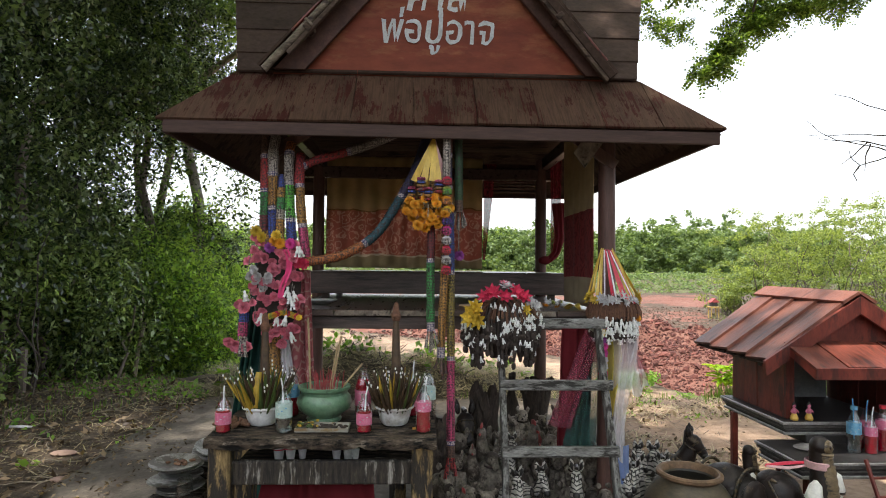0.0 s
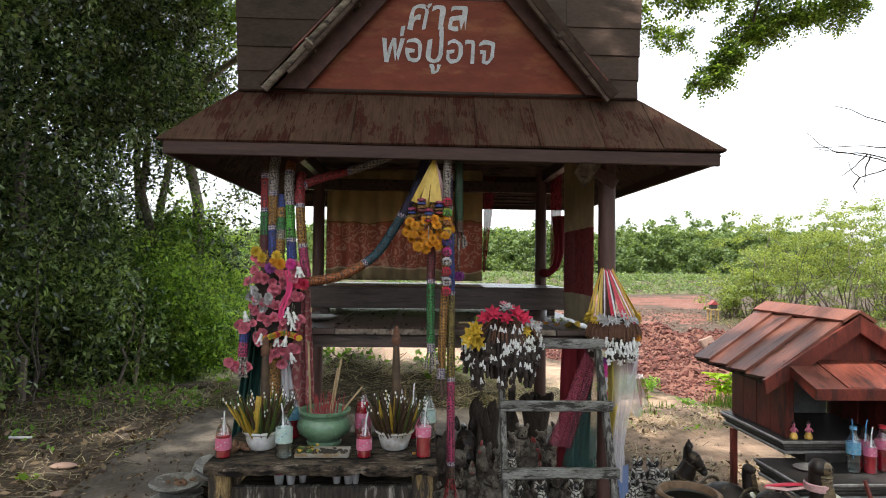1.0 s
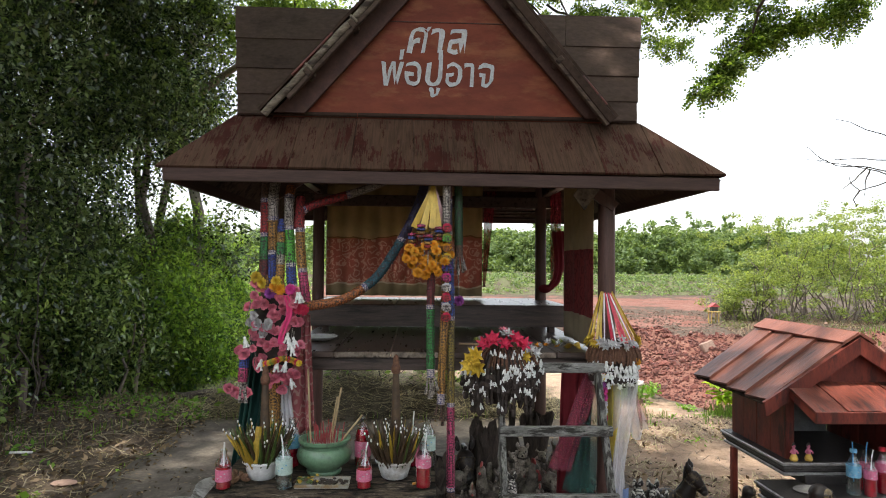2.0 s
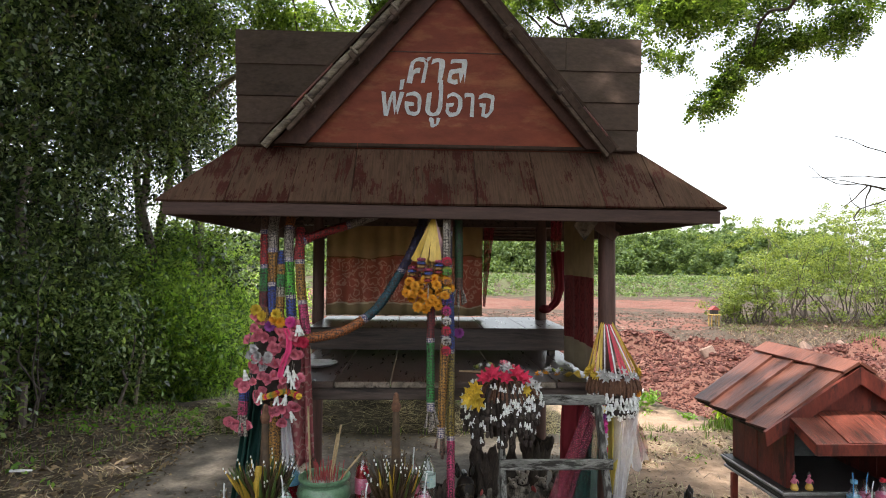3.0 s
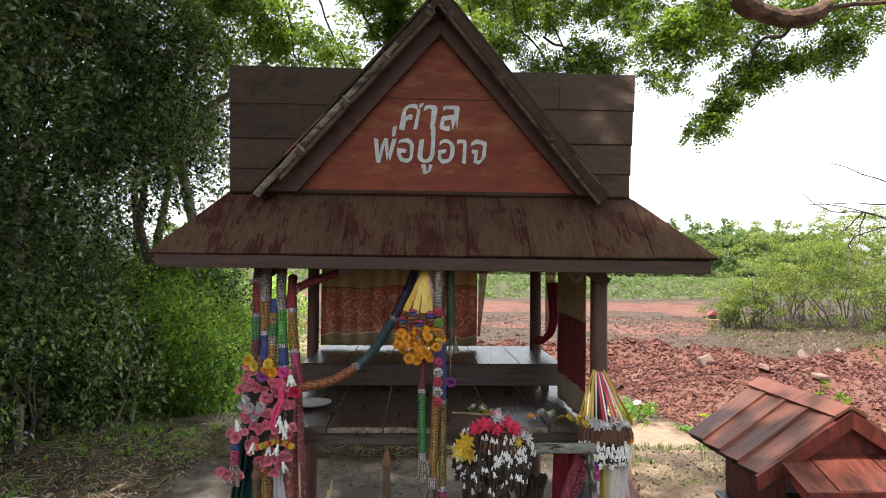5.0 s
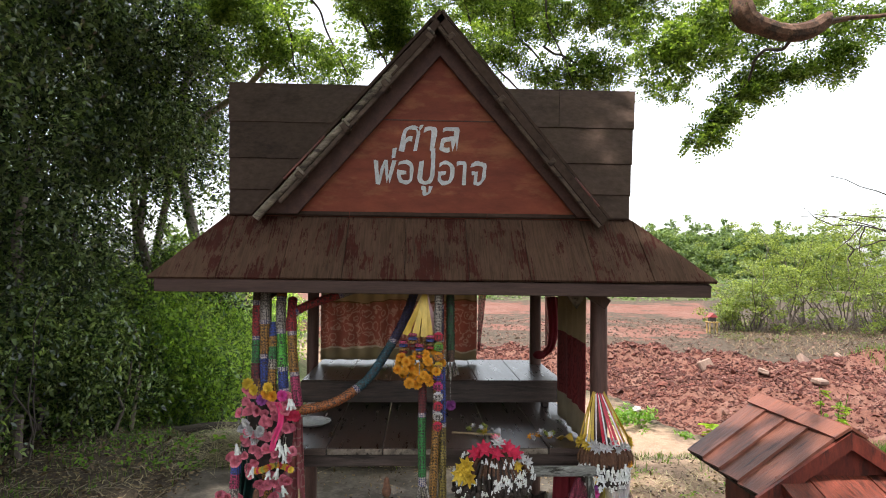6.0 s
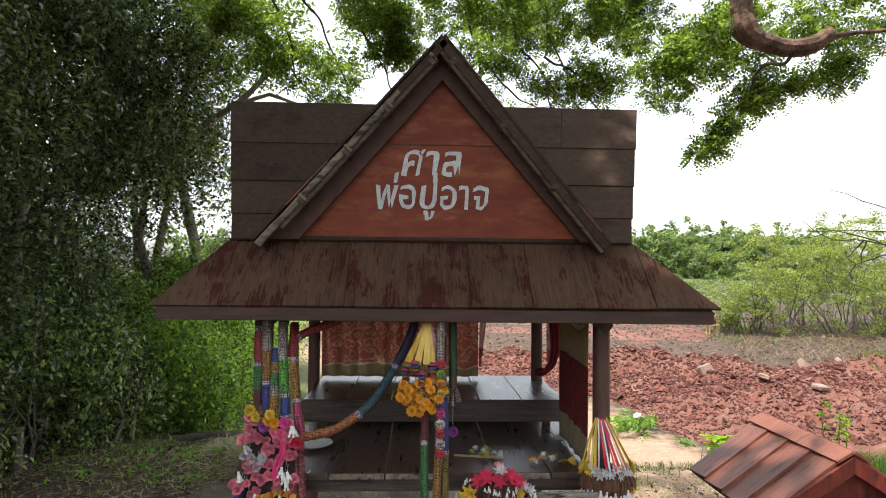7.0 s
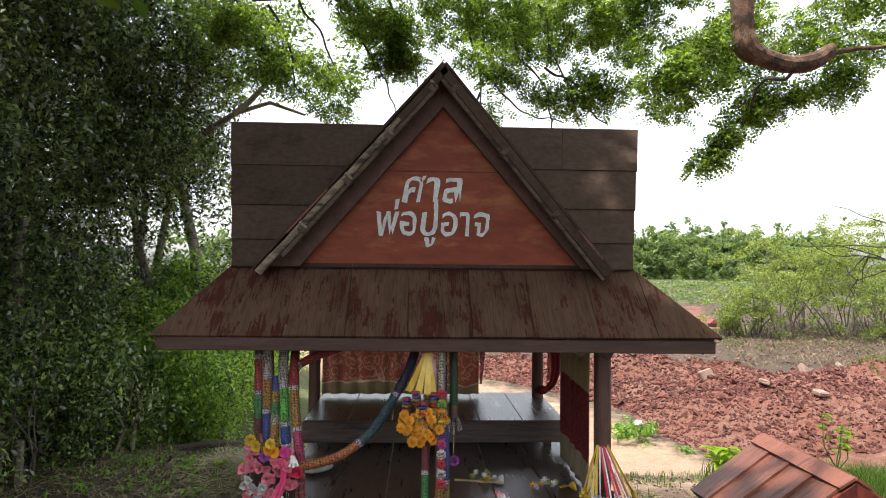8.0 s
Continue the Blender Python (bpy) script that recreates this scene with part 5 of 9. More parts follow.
# ---------------------------------------------------------------- cloths
def band_mat(name, bands, axis=2, wave=0.02, rough=0.85, pattern=None, glow=0.2):
    """Cloth printed in bands: rows of (height from which the colour holds, colour); an optional scroll print in one band."""
    m = bpy.data.materials.new(name)
    m.use_nodes = True
    n, l = m.node_tree.nodes, m.node_tree.links
    b = n["Principled BSDF"]
    co = n.new("ShaderNodeTexCoord")
    sp = n.new("ShaderNodeSeparateXYZ")
    l.new(co.outputs["Object"], sp.inputs[0])
    no = n.new("ShaderNodeTexNoise")
    no.inputs["Scale"].default_value, no.inputs["Detail"].default_value = 3.0, 5
    l.new(co.outputs["Object"], no.inputs["Vector"])
    add = n.new("ShaderNodeMath")
    add.operation, add.inputs[1].default_value = "MULTIPLY_ADD", wave * 2
    l.new(no.outputs["Fac"], add.inputs[0])
    l.new(sp.outputs[axis], add.inputs[2])
    col = None
    for z, c in bands:
        rgb = n.new("ShaderNodeRGB")
        rgb.outputs[0].default_value = (*c, 1)
        if col is None:
            col = rgb.outputs[0]
            continue
        st = n.new("ShaderNodeMath")
        st.operation, st.inputs[1].default_value = "GREATER_THAN", z + wave
        l.new(add.outputs[0], st.inputs[0])
        mx = n.new("ShaderNodeMixRGB")
        l.new(st.outputs[0], mx.inputs[0])
        l.new(col, mx.inputs[1])
        l.new(rgb.outputs[0], mx.inputs[2])
        col = mx.outputs[0]
    if pattern:
        z0, z1, c = pattern
        # rows of blotted flowers, each a ring of petals round a heart
        bend = n.new("ShaderNodeTexNoise")
        bend.inputs["Scale"].default_value, bend.inputs["Detail"].default_value = 22, 3
        l.new(co.outputs["Object"], bend.inputs["Vector"])
        warp = n.new("ShaderNodeVectorMath")
        warp.operation, warp.inputs[1].default_value = "MULTIPLY_ADD", (0.07, 0.0, 0.07)
        l.new(bend.outputs["Color"], warp.inputs[0])
        l.new(co.outputs["Object"], warp.inputs[2])
        vo = n.new("ShaderNodeTexVoronoi")
        vo.inputs["Scale"].default_value, vo.inputs["Randomness"].default_value = 11, 0.75
        l.new(warp.outputs[0], vo.inputs["Vector"])
        sn = n.new("ShaderNodeMath")
        sn.operation, sn.inputs[1].default_value = "MULTIPLY", 21.0
        l.new(vo.outputs["Distance"], sn.inputs[0])
        wv = n.new("ShaderNodeMath")
        wv.operation = "SINE"
        l.new(sn.outputs[0], wv.inputs[0])
        r = n.new("ShaderNodeValToRGB")
        r.color_ramp.elements[0].position, r.color_ramp.elements[1].position = 0.35, 0.9
        l.new(wv.outputs[0], r.inputs[0])
        f = r.outputs[0]
        for op, z in (("GREATER_THAN", z0), ("LESS_THAN", z1)):
            g = n.new("ShaderNodeMath")
            g.operation, g.inputs[1].default_value = op, z
            l.new(sp.outputs[axis], g.inputs[0])
            k = n.new("ShaderNodeMath")
            k.operation = "MULTIPLY"
            l.new(f, k.inputs[0])
            l.new(g.outputs[0], k.inputs[1])
            f = k.outputs[0]
        half = n.new("ShaderNodeMath")
        half.operation, half.inputs[1].default_value = "MULTIPLY", 0.65
        l.new(f, half.inputs[0])
        mx = n.new("ShaderNodeMixRGB")
        mx.inputs[2].default_value = (*c, 1)
        l.new(half.outputs[0], mx.inputs[0])
        l.new(col, mx.inputs[1])
        col = mx.outputs[0]
    dirt = n.new("ShaderNodeTexNoise")
    dirt.inputs["Scale"].default_value, dirt.inputs["Detail"].default_value = 9, 8
    l.new(co.outputs["Object"], dirt.inputs["Vector"])
    dr = n.new("ShaderNodeMapRange")
    dr.inputs["To Min"].default_value, dr.inputs["To Max"].default_value = 0.55, 1.25
    l.new(dirt.outputs["Fac"], dr.inputs["Value"])
    hs = n.new("ShaderNodeHueSaturation")
    l.new(dr.outputs[0], hs.inputs["Value"])
    l.new(col, hs.inputs["Color"])
    l.new(hs.outputs[0], b.inputs["Base Color"])
    b.inputs["Roughness"].default_value, b.inputs["Specular IOR Level"].default_value = rough, 0.2
    tr = n.new("ShaderNodeBsdfTranslucent")
    l.new(hs.outputs[0], tr.inputs["Color"])
    ms = n.new("ShaderNodeMixShader")
    ms.inputs[0].default_value = glow
    l.new(b.outputs[0], ms.inputs[1])
    l.new(tr.outputs[0], ms.inputs[2])
    l.new(ms.outputs[0], n["Material Output"].inputs["Surface"])
    return m


def sheer_mat(name, c, alpha=0.55):
    m = bpy.data.materials.new(name)
    m.use_nodes = True
    n, l = m.node_tree.nodes, m.node_tree.links
    b = n["Principled BSDF"]
    b.inputs["Base Color"].default_value = (*c, 1)
    b.inputs["Roughness"].default_value = 0.8
    tr = n.new("ShaderNodeBsdfTransparent")
    wv = n.new("ShaderNodeTexNoise")
    wv.inputs["Scale"].default_value, wv.inputs["Detail"].default_value = 25, 4
    mr = n.new("ShaderNodeMapRange")
    mr.inputs["To Min"].default_value, mr.inputs["To Max"].default_value = alpha - 0.2, alpha + 0.2
    l.new(wv.outputs["Fac"], mr.inputs["Value"])
    ms = n.new("ShaderNodeMixShader")
    l.new(mr.outputs[0], ms.inputs[0])
    l.new(tr.outputs[0], ms.inputs[1])
    l.new(b.outputs[0], ms.inputs[2])
    l.new(ms.outputs[0], n["Material Output"].inputs["Surface"])
    return m


def drape(name, path0, path1, folds, depth, material, label, category="cloth", nu=60, nv=24, seed=1.0, thick=0.003, ripple=0.0):
    """A hanging cloth between an upper and a lower edge (two points each), with vertical folds."""
    a0, a1, b0, b1 = (Vector(p) for p in (*path0, *path1))
    out = (a1 - a0).cross(Vector((0, 0, 1))).normalized()

    def fn(u, v):
        p = a0.lerp(a1, u).lerp(b0.lerp(b1, u), v)
        w = math.sin(u * folds * 6.283 + seed + 1.3 * math.sin(u * 9 + seed)) * depth * (0.55 + 0.45 * v)
        w += depth * 0.8 * noise.noise(Vector((u * 5 + seed, v * 3, seed)))
        p = p + out * w + Vector((0, 0, ripple * noise.noise(Vector((u * 6, seed, v)))))
        return p

    s = Shape().sheet(fn, nu, nv)
    c = a0.lerp(a1, 0.5)
    base = a0.lerp(a1, 0.5).lerp(b0.lerp(b1, 0.5), 1.0)
    s.v = [tuple(Vector(p) - base) for p in s.v]
    ob = part(name, s, material, smooth=180)
    ob.location = base
    md = ob.modifiers.new("weave", "SOLIDIFY")
    md.thickness = thick
    return tagged(ob, label, category)


TAN, RUST, CREAM = (0.50, 0.37, 0.20), (0.33, 0.075, 0.06), (0.42, 0.34, 0.22)
M_CURT = band_mat("printed shrine curtain", [(-1, (0.42, 0.36, 0.25)), (0.085, (0.70, 0.64, 0.52)), (0.10, (0.50, 0.235, 0.185)), (0.47, (0.28, 0.20, 0.11)), (0.48, (0.55, 0.45, 0.29))], pattern=(0.11, 0.46, (0.84, 0.70, 0.58)), wave=0.07, glow=0.75)
drape("curtain", ((-0.84, 1.80, 2.34), (0.44, 1.80, 2.34)), ((-0.84, 1.80, 1.425), (0.44, 1.80, 1.425)), 11, 0.016, M_CURT, "faded red and tan printed curtain behind the bench", "curtain", 130, 30)
M_SIDE = band_mat("red and gold side curtain", [(-1, CREAM), (0.17, (0.28, 0.045, 0.045)), (0.56, TAN)], pattern=(0.17, 0.56, (0.11, 0.018, 0.02)), wave=0.02, glow=0.15)
drape("curtain", ((0.885, 0.16, 2.32), (0.90, 0.90, 2.30)), ((0.885, 0.16, 1.22), (0.90, 0.90, 1.22)), 4, 0.007, M_SIDE, "red and gold side curtain hanging beside the post", "curtain", 90, 30, seed=2.4)
M_REDCLOTH = band_mat("dark red cloth", [(-1, (0.17, 0.018, 0.025))], glow=0.2)
M_REDSHEER = sheer_mat("sheer red net", (0.45, 0.04, 0.07), 0.6)
drape("curtain", ((0.46, 1.84, 2.3), (0.56, 1.84, 2.3)), ((0.45, 1.84, 1.5), (0.47, 1.84, 1.5)), 2, 0.01, M_REDSHEER, "thin sheer red net curtain at the window", "curtain", 20, 12)
# header board and louvre over the rear window
part("header", Shape().box((0.68, 1.86, 2.23), (0.50, 0.02, 0.15), 0.003), M_BARGE, pavilion)
for k in range(3):
    part("louvre", Shape().box((0.68, 1.86, 2.135 - 0.028 * k), (0.44, 0.03, 0.010), 0.002, (25, 0, 0)), M_GREY if k < 2 else M_BOARD, pavilion)
# red scarf knotted on the rear post
drape("curtain", ((0.985, 1.70, 2.32), (1.08, 1.70, 2.32)), ((0.99, 1.70, 1.55), (1.07, 1.70, 1.60)), 3, 0.014, M_REDSHEER, "sheer red net hanging beside the rear post", "curtain", 30, 14, seed=4.2)
scarf = thing("scarf", (0.94, 1.66, 1.4), "dark red scarf knotted round the rear post", "scarf")
way_ = [Vector(p) for p in ((0.09, -0.05, 0.56), (0.10, -0.06, 0.40), (0.10, -0.07, 0.27), (0.07, -0.08, 0.16), (0.02, -0.08, 0.11), (-0.02, -0.07, 0.10))]


def scarf_tail(u, v):
    g = v * (len(way_) - 1)
    k = min(int(g), len(way_) - 2)
    p, d = way_[k].lerp(way_[k + 1], g - k), (way_[k + 1] - way_[k]).normalized()
    side = Vector((0, 1, 0)).cross(d).normalized()
    return p + side * (u - 0.5) * (0.10 - 0.055 * v) + Vector((0, 0.012 * math.sin(u * 14 + v * 3), 0))


part("tail", Shape().sheet(scarf_tail, 14, 24), M_REDCLOTH, scarf, smooth=180)
part("knot", Shape().ball((-0.015, -0.06, 0.1), (0.055, 0.04, 0.035)), M_REDCLOTH, scarf, smooth=180)
# cloths below the platform by the right post
M_TEAL = sheer_mat("sheer green net", (0.025, 0.10, 0.085), 0.5)
M_PINKSHEER = sheer_mat("sheer pink net", (0.36, 0.07, 0.11), 0.5)
M_WHITESHEER = sheer_mat("sheer white net", (0.80, 0.78, 0.80), 0.45)
M_YELSHEER = sheer_mat("sheer yellow ribbon", (0.62, 0.50, 0.10), 0.75)
M_BLUESHEER = sheer_mat("sheer blue net", (0.22, 0.32, 0.62), 0.6)
drape("cloth", ((0.68, 0.03, 1.14), (0.85, 0.03, 1.14)), ((0.66, 0.06, 0.45), (0.84, 0.06, 0.5)), 3, 0.018, M_REDCLOTH, "dark red cloth hanging below the platform", "cloth", 36, 20)
drape("cloth", ((0.80, -0.02, 1.14), (0.89, -0.02, 1.14)), ((0.60, 0.0, 0.62), (0.72, 0.0, 0.60)), 3, 0.015, M_PINKSHEER, "sheer pink net tied to the post", "cloth", 30, 20)
drape("cloth", ((0.83, 0.0, 1.14), (0.88, 0.0, 1.14)), ((0.68, 0.02, 0.5), (0.86, 0.02, 0.45)), 4, 0.015, M_TEAL, "sheer green net tied to the post", "cloth", 30, 20)
# cloths at the left post
M_PINKPRINT = band_mat("pink printed cloth", [(-1, (0.42, 0.13, 0.14))], pattern=(-1, 0.9, (0.60, 0.40, 0.34)), glow=0.25)
M_GREENCLOTH = band_mat("dark green satin cloth", [(-1, (0.02, 0.065, 0.055))], glow=0.2, rough=0.5)
drape("cloth", ((-0.93, 0.02, 1.5), (-0.84, 0.02, 1.5)), ((-1.06, 0.0, 0.45), (-0.93, 0.0, 0.45)), 3, 0.025, M_GREENCLOTH, "dark green satin cloth tied round the post", "cloth", 40, 24, seed=3)
drape("cloth", ((-0.79, -0.02, 1.42), (-0.64, -0.02, 1.42)), ((-0.78, -0.03, 0.75), (-0.61, -0.03, 0.85)), 3, 0.02, M_PINKPRINT, "pink printed cloth hanging from the post", "cloth", 40, 24, seed=5)
drape("cloth", ((-0.80, -0.05, 1.10), (-0.74, -0.05, 1.10)), ((-0.82, -0.06, 0.72), (-0.68, -0.06, 0.72)), 3, 0.015, M_WHITESHEER, "sheer white net below the flowers", "cloth", 26, 16, seed=7)
part("post_wrap", Shape().tube([(-0.88, 0.10, 0.05), (-0.88, 0.10, 1.1)], 0.058, 14), M_GREENCLOTH, pavilion, "green cloth wrapped round the post")


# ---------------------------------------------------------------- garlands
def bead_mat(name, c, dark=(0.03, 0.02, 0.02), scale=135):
    m = bpy.data.materials.new(name)
    m.use_nodes = True
    n, l = m.node_tree.nodes, m.node_tree.links
    b = n["Principled BSDF"]
    co = n.new("ShaderNodeTexCoord")
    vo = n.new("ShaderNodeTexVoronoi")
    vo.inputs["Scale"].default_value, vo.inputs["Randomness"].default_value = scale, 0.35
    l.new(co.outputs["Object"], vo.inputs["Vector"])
    # cell rims run to dark: shade between the beads put into the colour
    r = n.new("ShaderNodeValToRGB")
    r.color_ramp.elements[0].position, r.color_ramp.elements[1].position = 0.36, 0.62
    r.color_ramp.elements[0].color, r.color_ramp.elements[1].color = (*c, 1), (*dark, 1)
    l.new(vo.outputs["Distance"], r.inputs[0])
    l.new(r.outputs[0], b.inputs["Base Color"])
    b.inputs["Roughness"].default_value = 0.6
    bp = n.new("ShaderNodeBump")
    bp.invert = True
    bp.inputs["Strength"].default_value, bp.inputs["Distance"].default_value = 0.8, 0.004
    l.new(vo.outputs["Distance"], bp.inputs["Height"])
    l.new(bp.outputs[0], b.inputs["Normal"])
    return m


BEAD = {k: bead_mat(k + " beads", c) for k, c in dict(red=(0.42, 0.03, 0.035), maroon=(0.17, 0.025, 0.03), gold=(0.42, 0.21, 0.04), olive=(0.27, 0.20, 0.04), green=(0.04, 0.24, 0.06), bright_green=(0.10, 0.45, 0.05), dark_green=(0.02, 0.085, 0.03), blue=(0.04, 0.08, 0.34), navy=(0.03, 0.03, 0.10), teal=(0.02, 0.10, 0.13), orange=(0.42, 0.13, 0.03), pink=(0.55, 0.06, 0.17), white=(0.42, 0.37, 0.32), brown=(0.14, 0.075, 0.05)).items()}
# here the second colour is the navy of the stripes
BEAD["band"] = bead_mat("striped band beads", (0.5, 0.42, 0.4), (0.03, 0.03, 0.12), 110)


def garland(pts, segs, r, label, tassel=None, name="garland"):
    """A woven bead tube along a path; segs: (share of the length, colour). Short striped bands part the colours."""
    P = [Vector(p) for p in pts]
    # smooth the path
    fine = []
    for i in range(len(P) - 1):
        p0, p1, p2, p3 = P[max(i - 1, 0)], P[i], P[i + 1], P[min(i + 2, len(P) - 1)]
        for k in range(14):
            t = k / 14
            fine.append(0.5 * ((2 * p1) + (p2 - p0) * t + (2 * p0 - 5 * p1 + 4 * p2 - p3) * t * t + (3 * p1 - p0 - 3 * p2 + p3) * t ** 3))
    fine.append(P[-1])
    cum = [0]
    for a, b in zip(fine, fine[1:]):
        cum.append(cum[-1] + (b - a).length)
    L = cum[-1]

    def at(s):
        s = min(max(s, 0), L)
        for i in range(len(fine) - 1):
            if cum[i + 1] >= s:
                return fine[i].lerp(fine[i + 1], (s - cum[i]) / max(1e-6, cum[i + 1] - cum[i]))
        return fine[-1]

    base = P[-1].copy()
    ob = thing(name, base, label, "garland", "bead garlands")
    total = sum(s for s, _ in segs)
    s0 = 0.0
    for k, (share, colour) in enumerate(segs):
        s1 = s0 + L * share / total
        a, b = s0, s1
        pieces = [(a, b, colour)]
        if k and b - a > 0.08 and colour != "band":
            pieces = [(a, a + 0.022, "band"), (a + 0.022, b, colour)]
        for a, b, c in pieces:
            n = max(3, int((b - a) / 0.008))
            path = [at(a + (b - a) * i / n) - base for i in range(n + 1)]
            rad = [r * (1.0 + (0.07 if i % 2 else -0.05) + 0.06 * random.uniform(-1, 1)) for i in range(n + 1)]
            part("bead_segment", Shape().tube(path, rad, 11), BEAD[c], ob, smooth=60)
        s0 = s1
    if tassel:
        for k in range(6):
            off = Vector((random.uniform(-1, 1) * r, random.uniform(-1, 1) * r, 0))
            end = Vector((off.x * 1.8, off.y * 1.8, -random.uniform(0.05, 0.11)))
            part("tassel", Shape().tube([off, off.lerp(end, 0.5), end], [0.003, 0.006, 0.009], 6), BEAD[tassel], ob)
    return ob


garland([(0.06, -0.15, 2.09), (0.06, -0.17, 1.85), (0.072, -0.17, 1.60), (0.077, -0.17, 1.32), (0.08, -0.19, 0.95), (0.082, -0.2, 0.70), (0.084, -0.2, 0.52)], [(0.10, "maroon"), (0.2, "navy"), (0.1, "orange"), (0.42, "blue"), (0.52, "olive"), (0.5, "pink"), (0.1, "brown")], 0.020, "long bead garland of blue, olive and pink", "red")
garland([(0.05, -0.2, 2.08), (0.048, -0.2, 1.75), (0.045, -0.2, 1.45), (0.036, -0.2, 1.22), (0.03, -0.2, 1.0)], [(0.45, "white"), (0.2, "gold"), (0.5, "gold"), (0.06, "band")], 0.020, "gold woven bead garland", "brown")
garland([(-0.015, -0.15, 2.05), (-0.02, -0.2, 1.75), (-0.025, -0.2, 1.46), (-0.022, -0.2, 1.2), (-0.02, -0.2, 1.13)], [(0.5, "gold"), (0.3, "maroon"), (0.44, "green"), (0.06, "band")], 0.020, "maroon and green bead garland", "white")
garland([(0.113, -0.10, 2.1), (0.115, -0.12, 1.9), (0.117, -0.12, 1.72)], [(0.8, "dark_green"), (0.15, "brown")], 0.021, "dark green bead garland", "white")
garland([(-0.045, 0.05, 2.15), (-0.09, 0.02, 2.0), (-0.135, 0.0, 1.89), (-0.207, 0.0, 1.758), (-0.294, 0.0, 1.624), (-0.381, -0.02, 1.549), (-0.497, -0.05, 1.489), (-0.66, -0.08, 1.46)], [(0.45, "navy"), (0.4, "teal"), (0.42, "orange")], 0.024, "swagged navy, teal and orange bead garland")
garland([(-0.2, 0.08, 2.16), (-0.3, 0.06, 2.11), (-0.393, 0.05, 2.071), (-0.512, 0.03, 2.03), (-0.631, 0.0, 1.988), (-0.70, -0.02, 1.94), (-0.715, -0.04, 1.86)], [(0.45, "white"), (0.4, "red"), (0.2, "red")], 0.022, "swagged red and white bead garland")
garland([(-0.885, 0.03, 2.16), (-0.88, -0.02, 2.0), (-0.875, -0.04, 1.8), (-0.876, -0.04, 1.62)], [(0.4, "brown"), (0.45, "red"), (0.35, "green"), (0.2, "maroon")], 0.024, "red and green bead garland on the post", "gold")
garland([(-0.838, 0.02, 2.12), (-0.836, -0.04, 2.0), (-0.83, -0.05, 1.8), (-0.826, -0.05, 1.53)], [(0.5, "white"), (0.4, "gold"), (0.5, "blue")], 0.026, "gold and blue bead garland on the post")
garland([(-0.76, 0.02, 2.08), (-0.755, -0.04, 1.98), (-0.745, -0.06, 1.8), (-0.73, -0.07, 1.6), (-0.715, -0.08, 1.44)], [(0.12, "orange"), (0.3, "white"), (0.35, "bright_green"), (0.2, "blue"), (0.25, "pink")], 0.025, "white, green and pink bead garland on the post")
garland([(-0.71, 0.03, 2.02), (-0.70, -0.03, 1.94), (-0.69, -0.05, 1.75), (-0.665, -0.06, 1.55), (-0.65, -0.06, 1.45)], [(0.35, "red"), (0.4, "gold"), (0.4, "pink")], 0.024, "red, gold and pink bead garland on the post")
garland([(-0.79, -0.03, 1.9), (-0.785, -0.07, 1.8), (-0.785, -0.08, 1.6)], [(0.3, "blue"), (0.2, "gold"), (0.25, "green"), (0.2, "white"), (0.3, "gold")], 0.022, "short striped bead garland", "gold")
garland([(-0.80, -0.08, 1.15), (-0.80, -0.08, 0.95), (-0.80, -0.08, 0.72)], [(1, "gold")], 0.028, "gold woven bead garland below the flowers")
garland([(-0.945, -0.10, 1.26), (-0.95, -0.11, 1.16), (-0.955, -0.11, 1.09)], [(0.3, "orange"), (0.3, "blue"), (0.4, "pink")], 0.024, "short pink and blue bead pendant", "white")

M_PETAL = {k: mat(k + " petals", tuple(0.72 * x for x in c), c, 30, 0.7, bump=0.15, vary=0.12) for k, c in dict(pink=(0.72, 0.20, 0.27), white=(0.62, 0.60, 0.60), yellow=(0.72, 0.50, 0.05), orange=(0.75, 0.33, 0.02), red=(0.62, 0.03, 0.09), magenta=(0.66, 0.06, 0.30), purple=(0.30, 0.06, 0.30), lime=(0.30, 0.33, 0.06)).items()}


def petal(s, ang, tilt, length, width, curl=0.4, point=False, lift=0.0):
    R = Euler((0, 0, ang)).to_matrix() @ Euler((0, -tilt, 0)).to_matrix()
    prof = ((0, 0.25), (0.4, 0.9), (0.75, 1.0 if not point else 0.55), (1.0, 0.6 if not point else 0.03))
    vs = []
    for t, w in prof:
        for k in (-1, 0, 1):
            vs.append(R @ Vector((t * length, k * w * width / 2, curl * length * (t * t) + (0.16 * width if k else 0))) + Vector((0, 0, lift)))
    s.add(vs, [(i * 3 + k, i * 3 + k + 1, i * 3 + k + 4, i * 3 + k + 3) for i in range(3) for k in range(2)])


def rose_mesh(r):
    s = Shape()
    for n_, tl, ln in ((6, 0.15, 1.0), (5, 0.55, 0.85), (4, 0.95, 0.7), (3, 1.25, 0.55)):
        for i in range(n_):
            petal(s, i * 6.283 / n_ + tl * 3, tl, r * ln, r * 0.95, 0.15)
    s.v = [tuple(Vector(p) + noise.noise_vector(Vector(p) * 130) * r * 0.22) for p in s.v]
    return s.mesh("rose", 60)


def star_mesh(r):
    s = Shape()
    for n_, tl, ln in ((7, 0.25, 1.0), (6, 0.7, 0.8)):
        for i in range(n_):
            petal(s, i * 6.283 / n_ + tl * 2, tl, r * ln, r * 0.5, 0.1, True)
    return s.mesh("star_flower", 60)


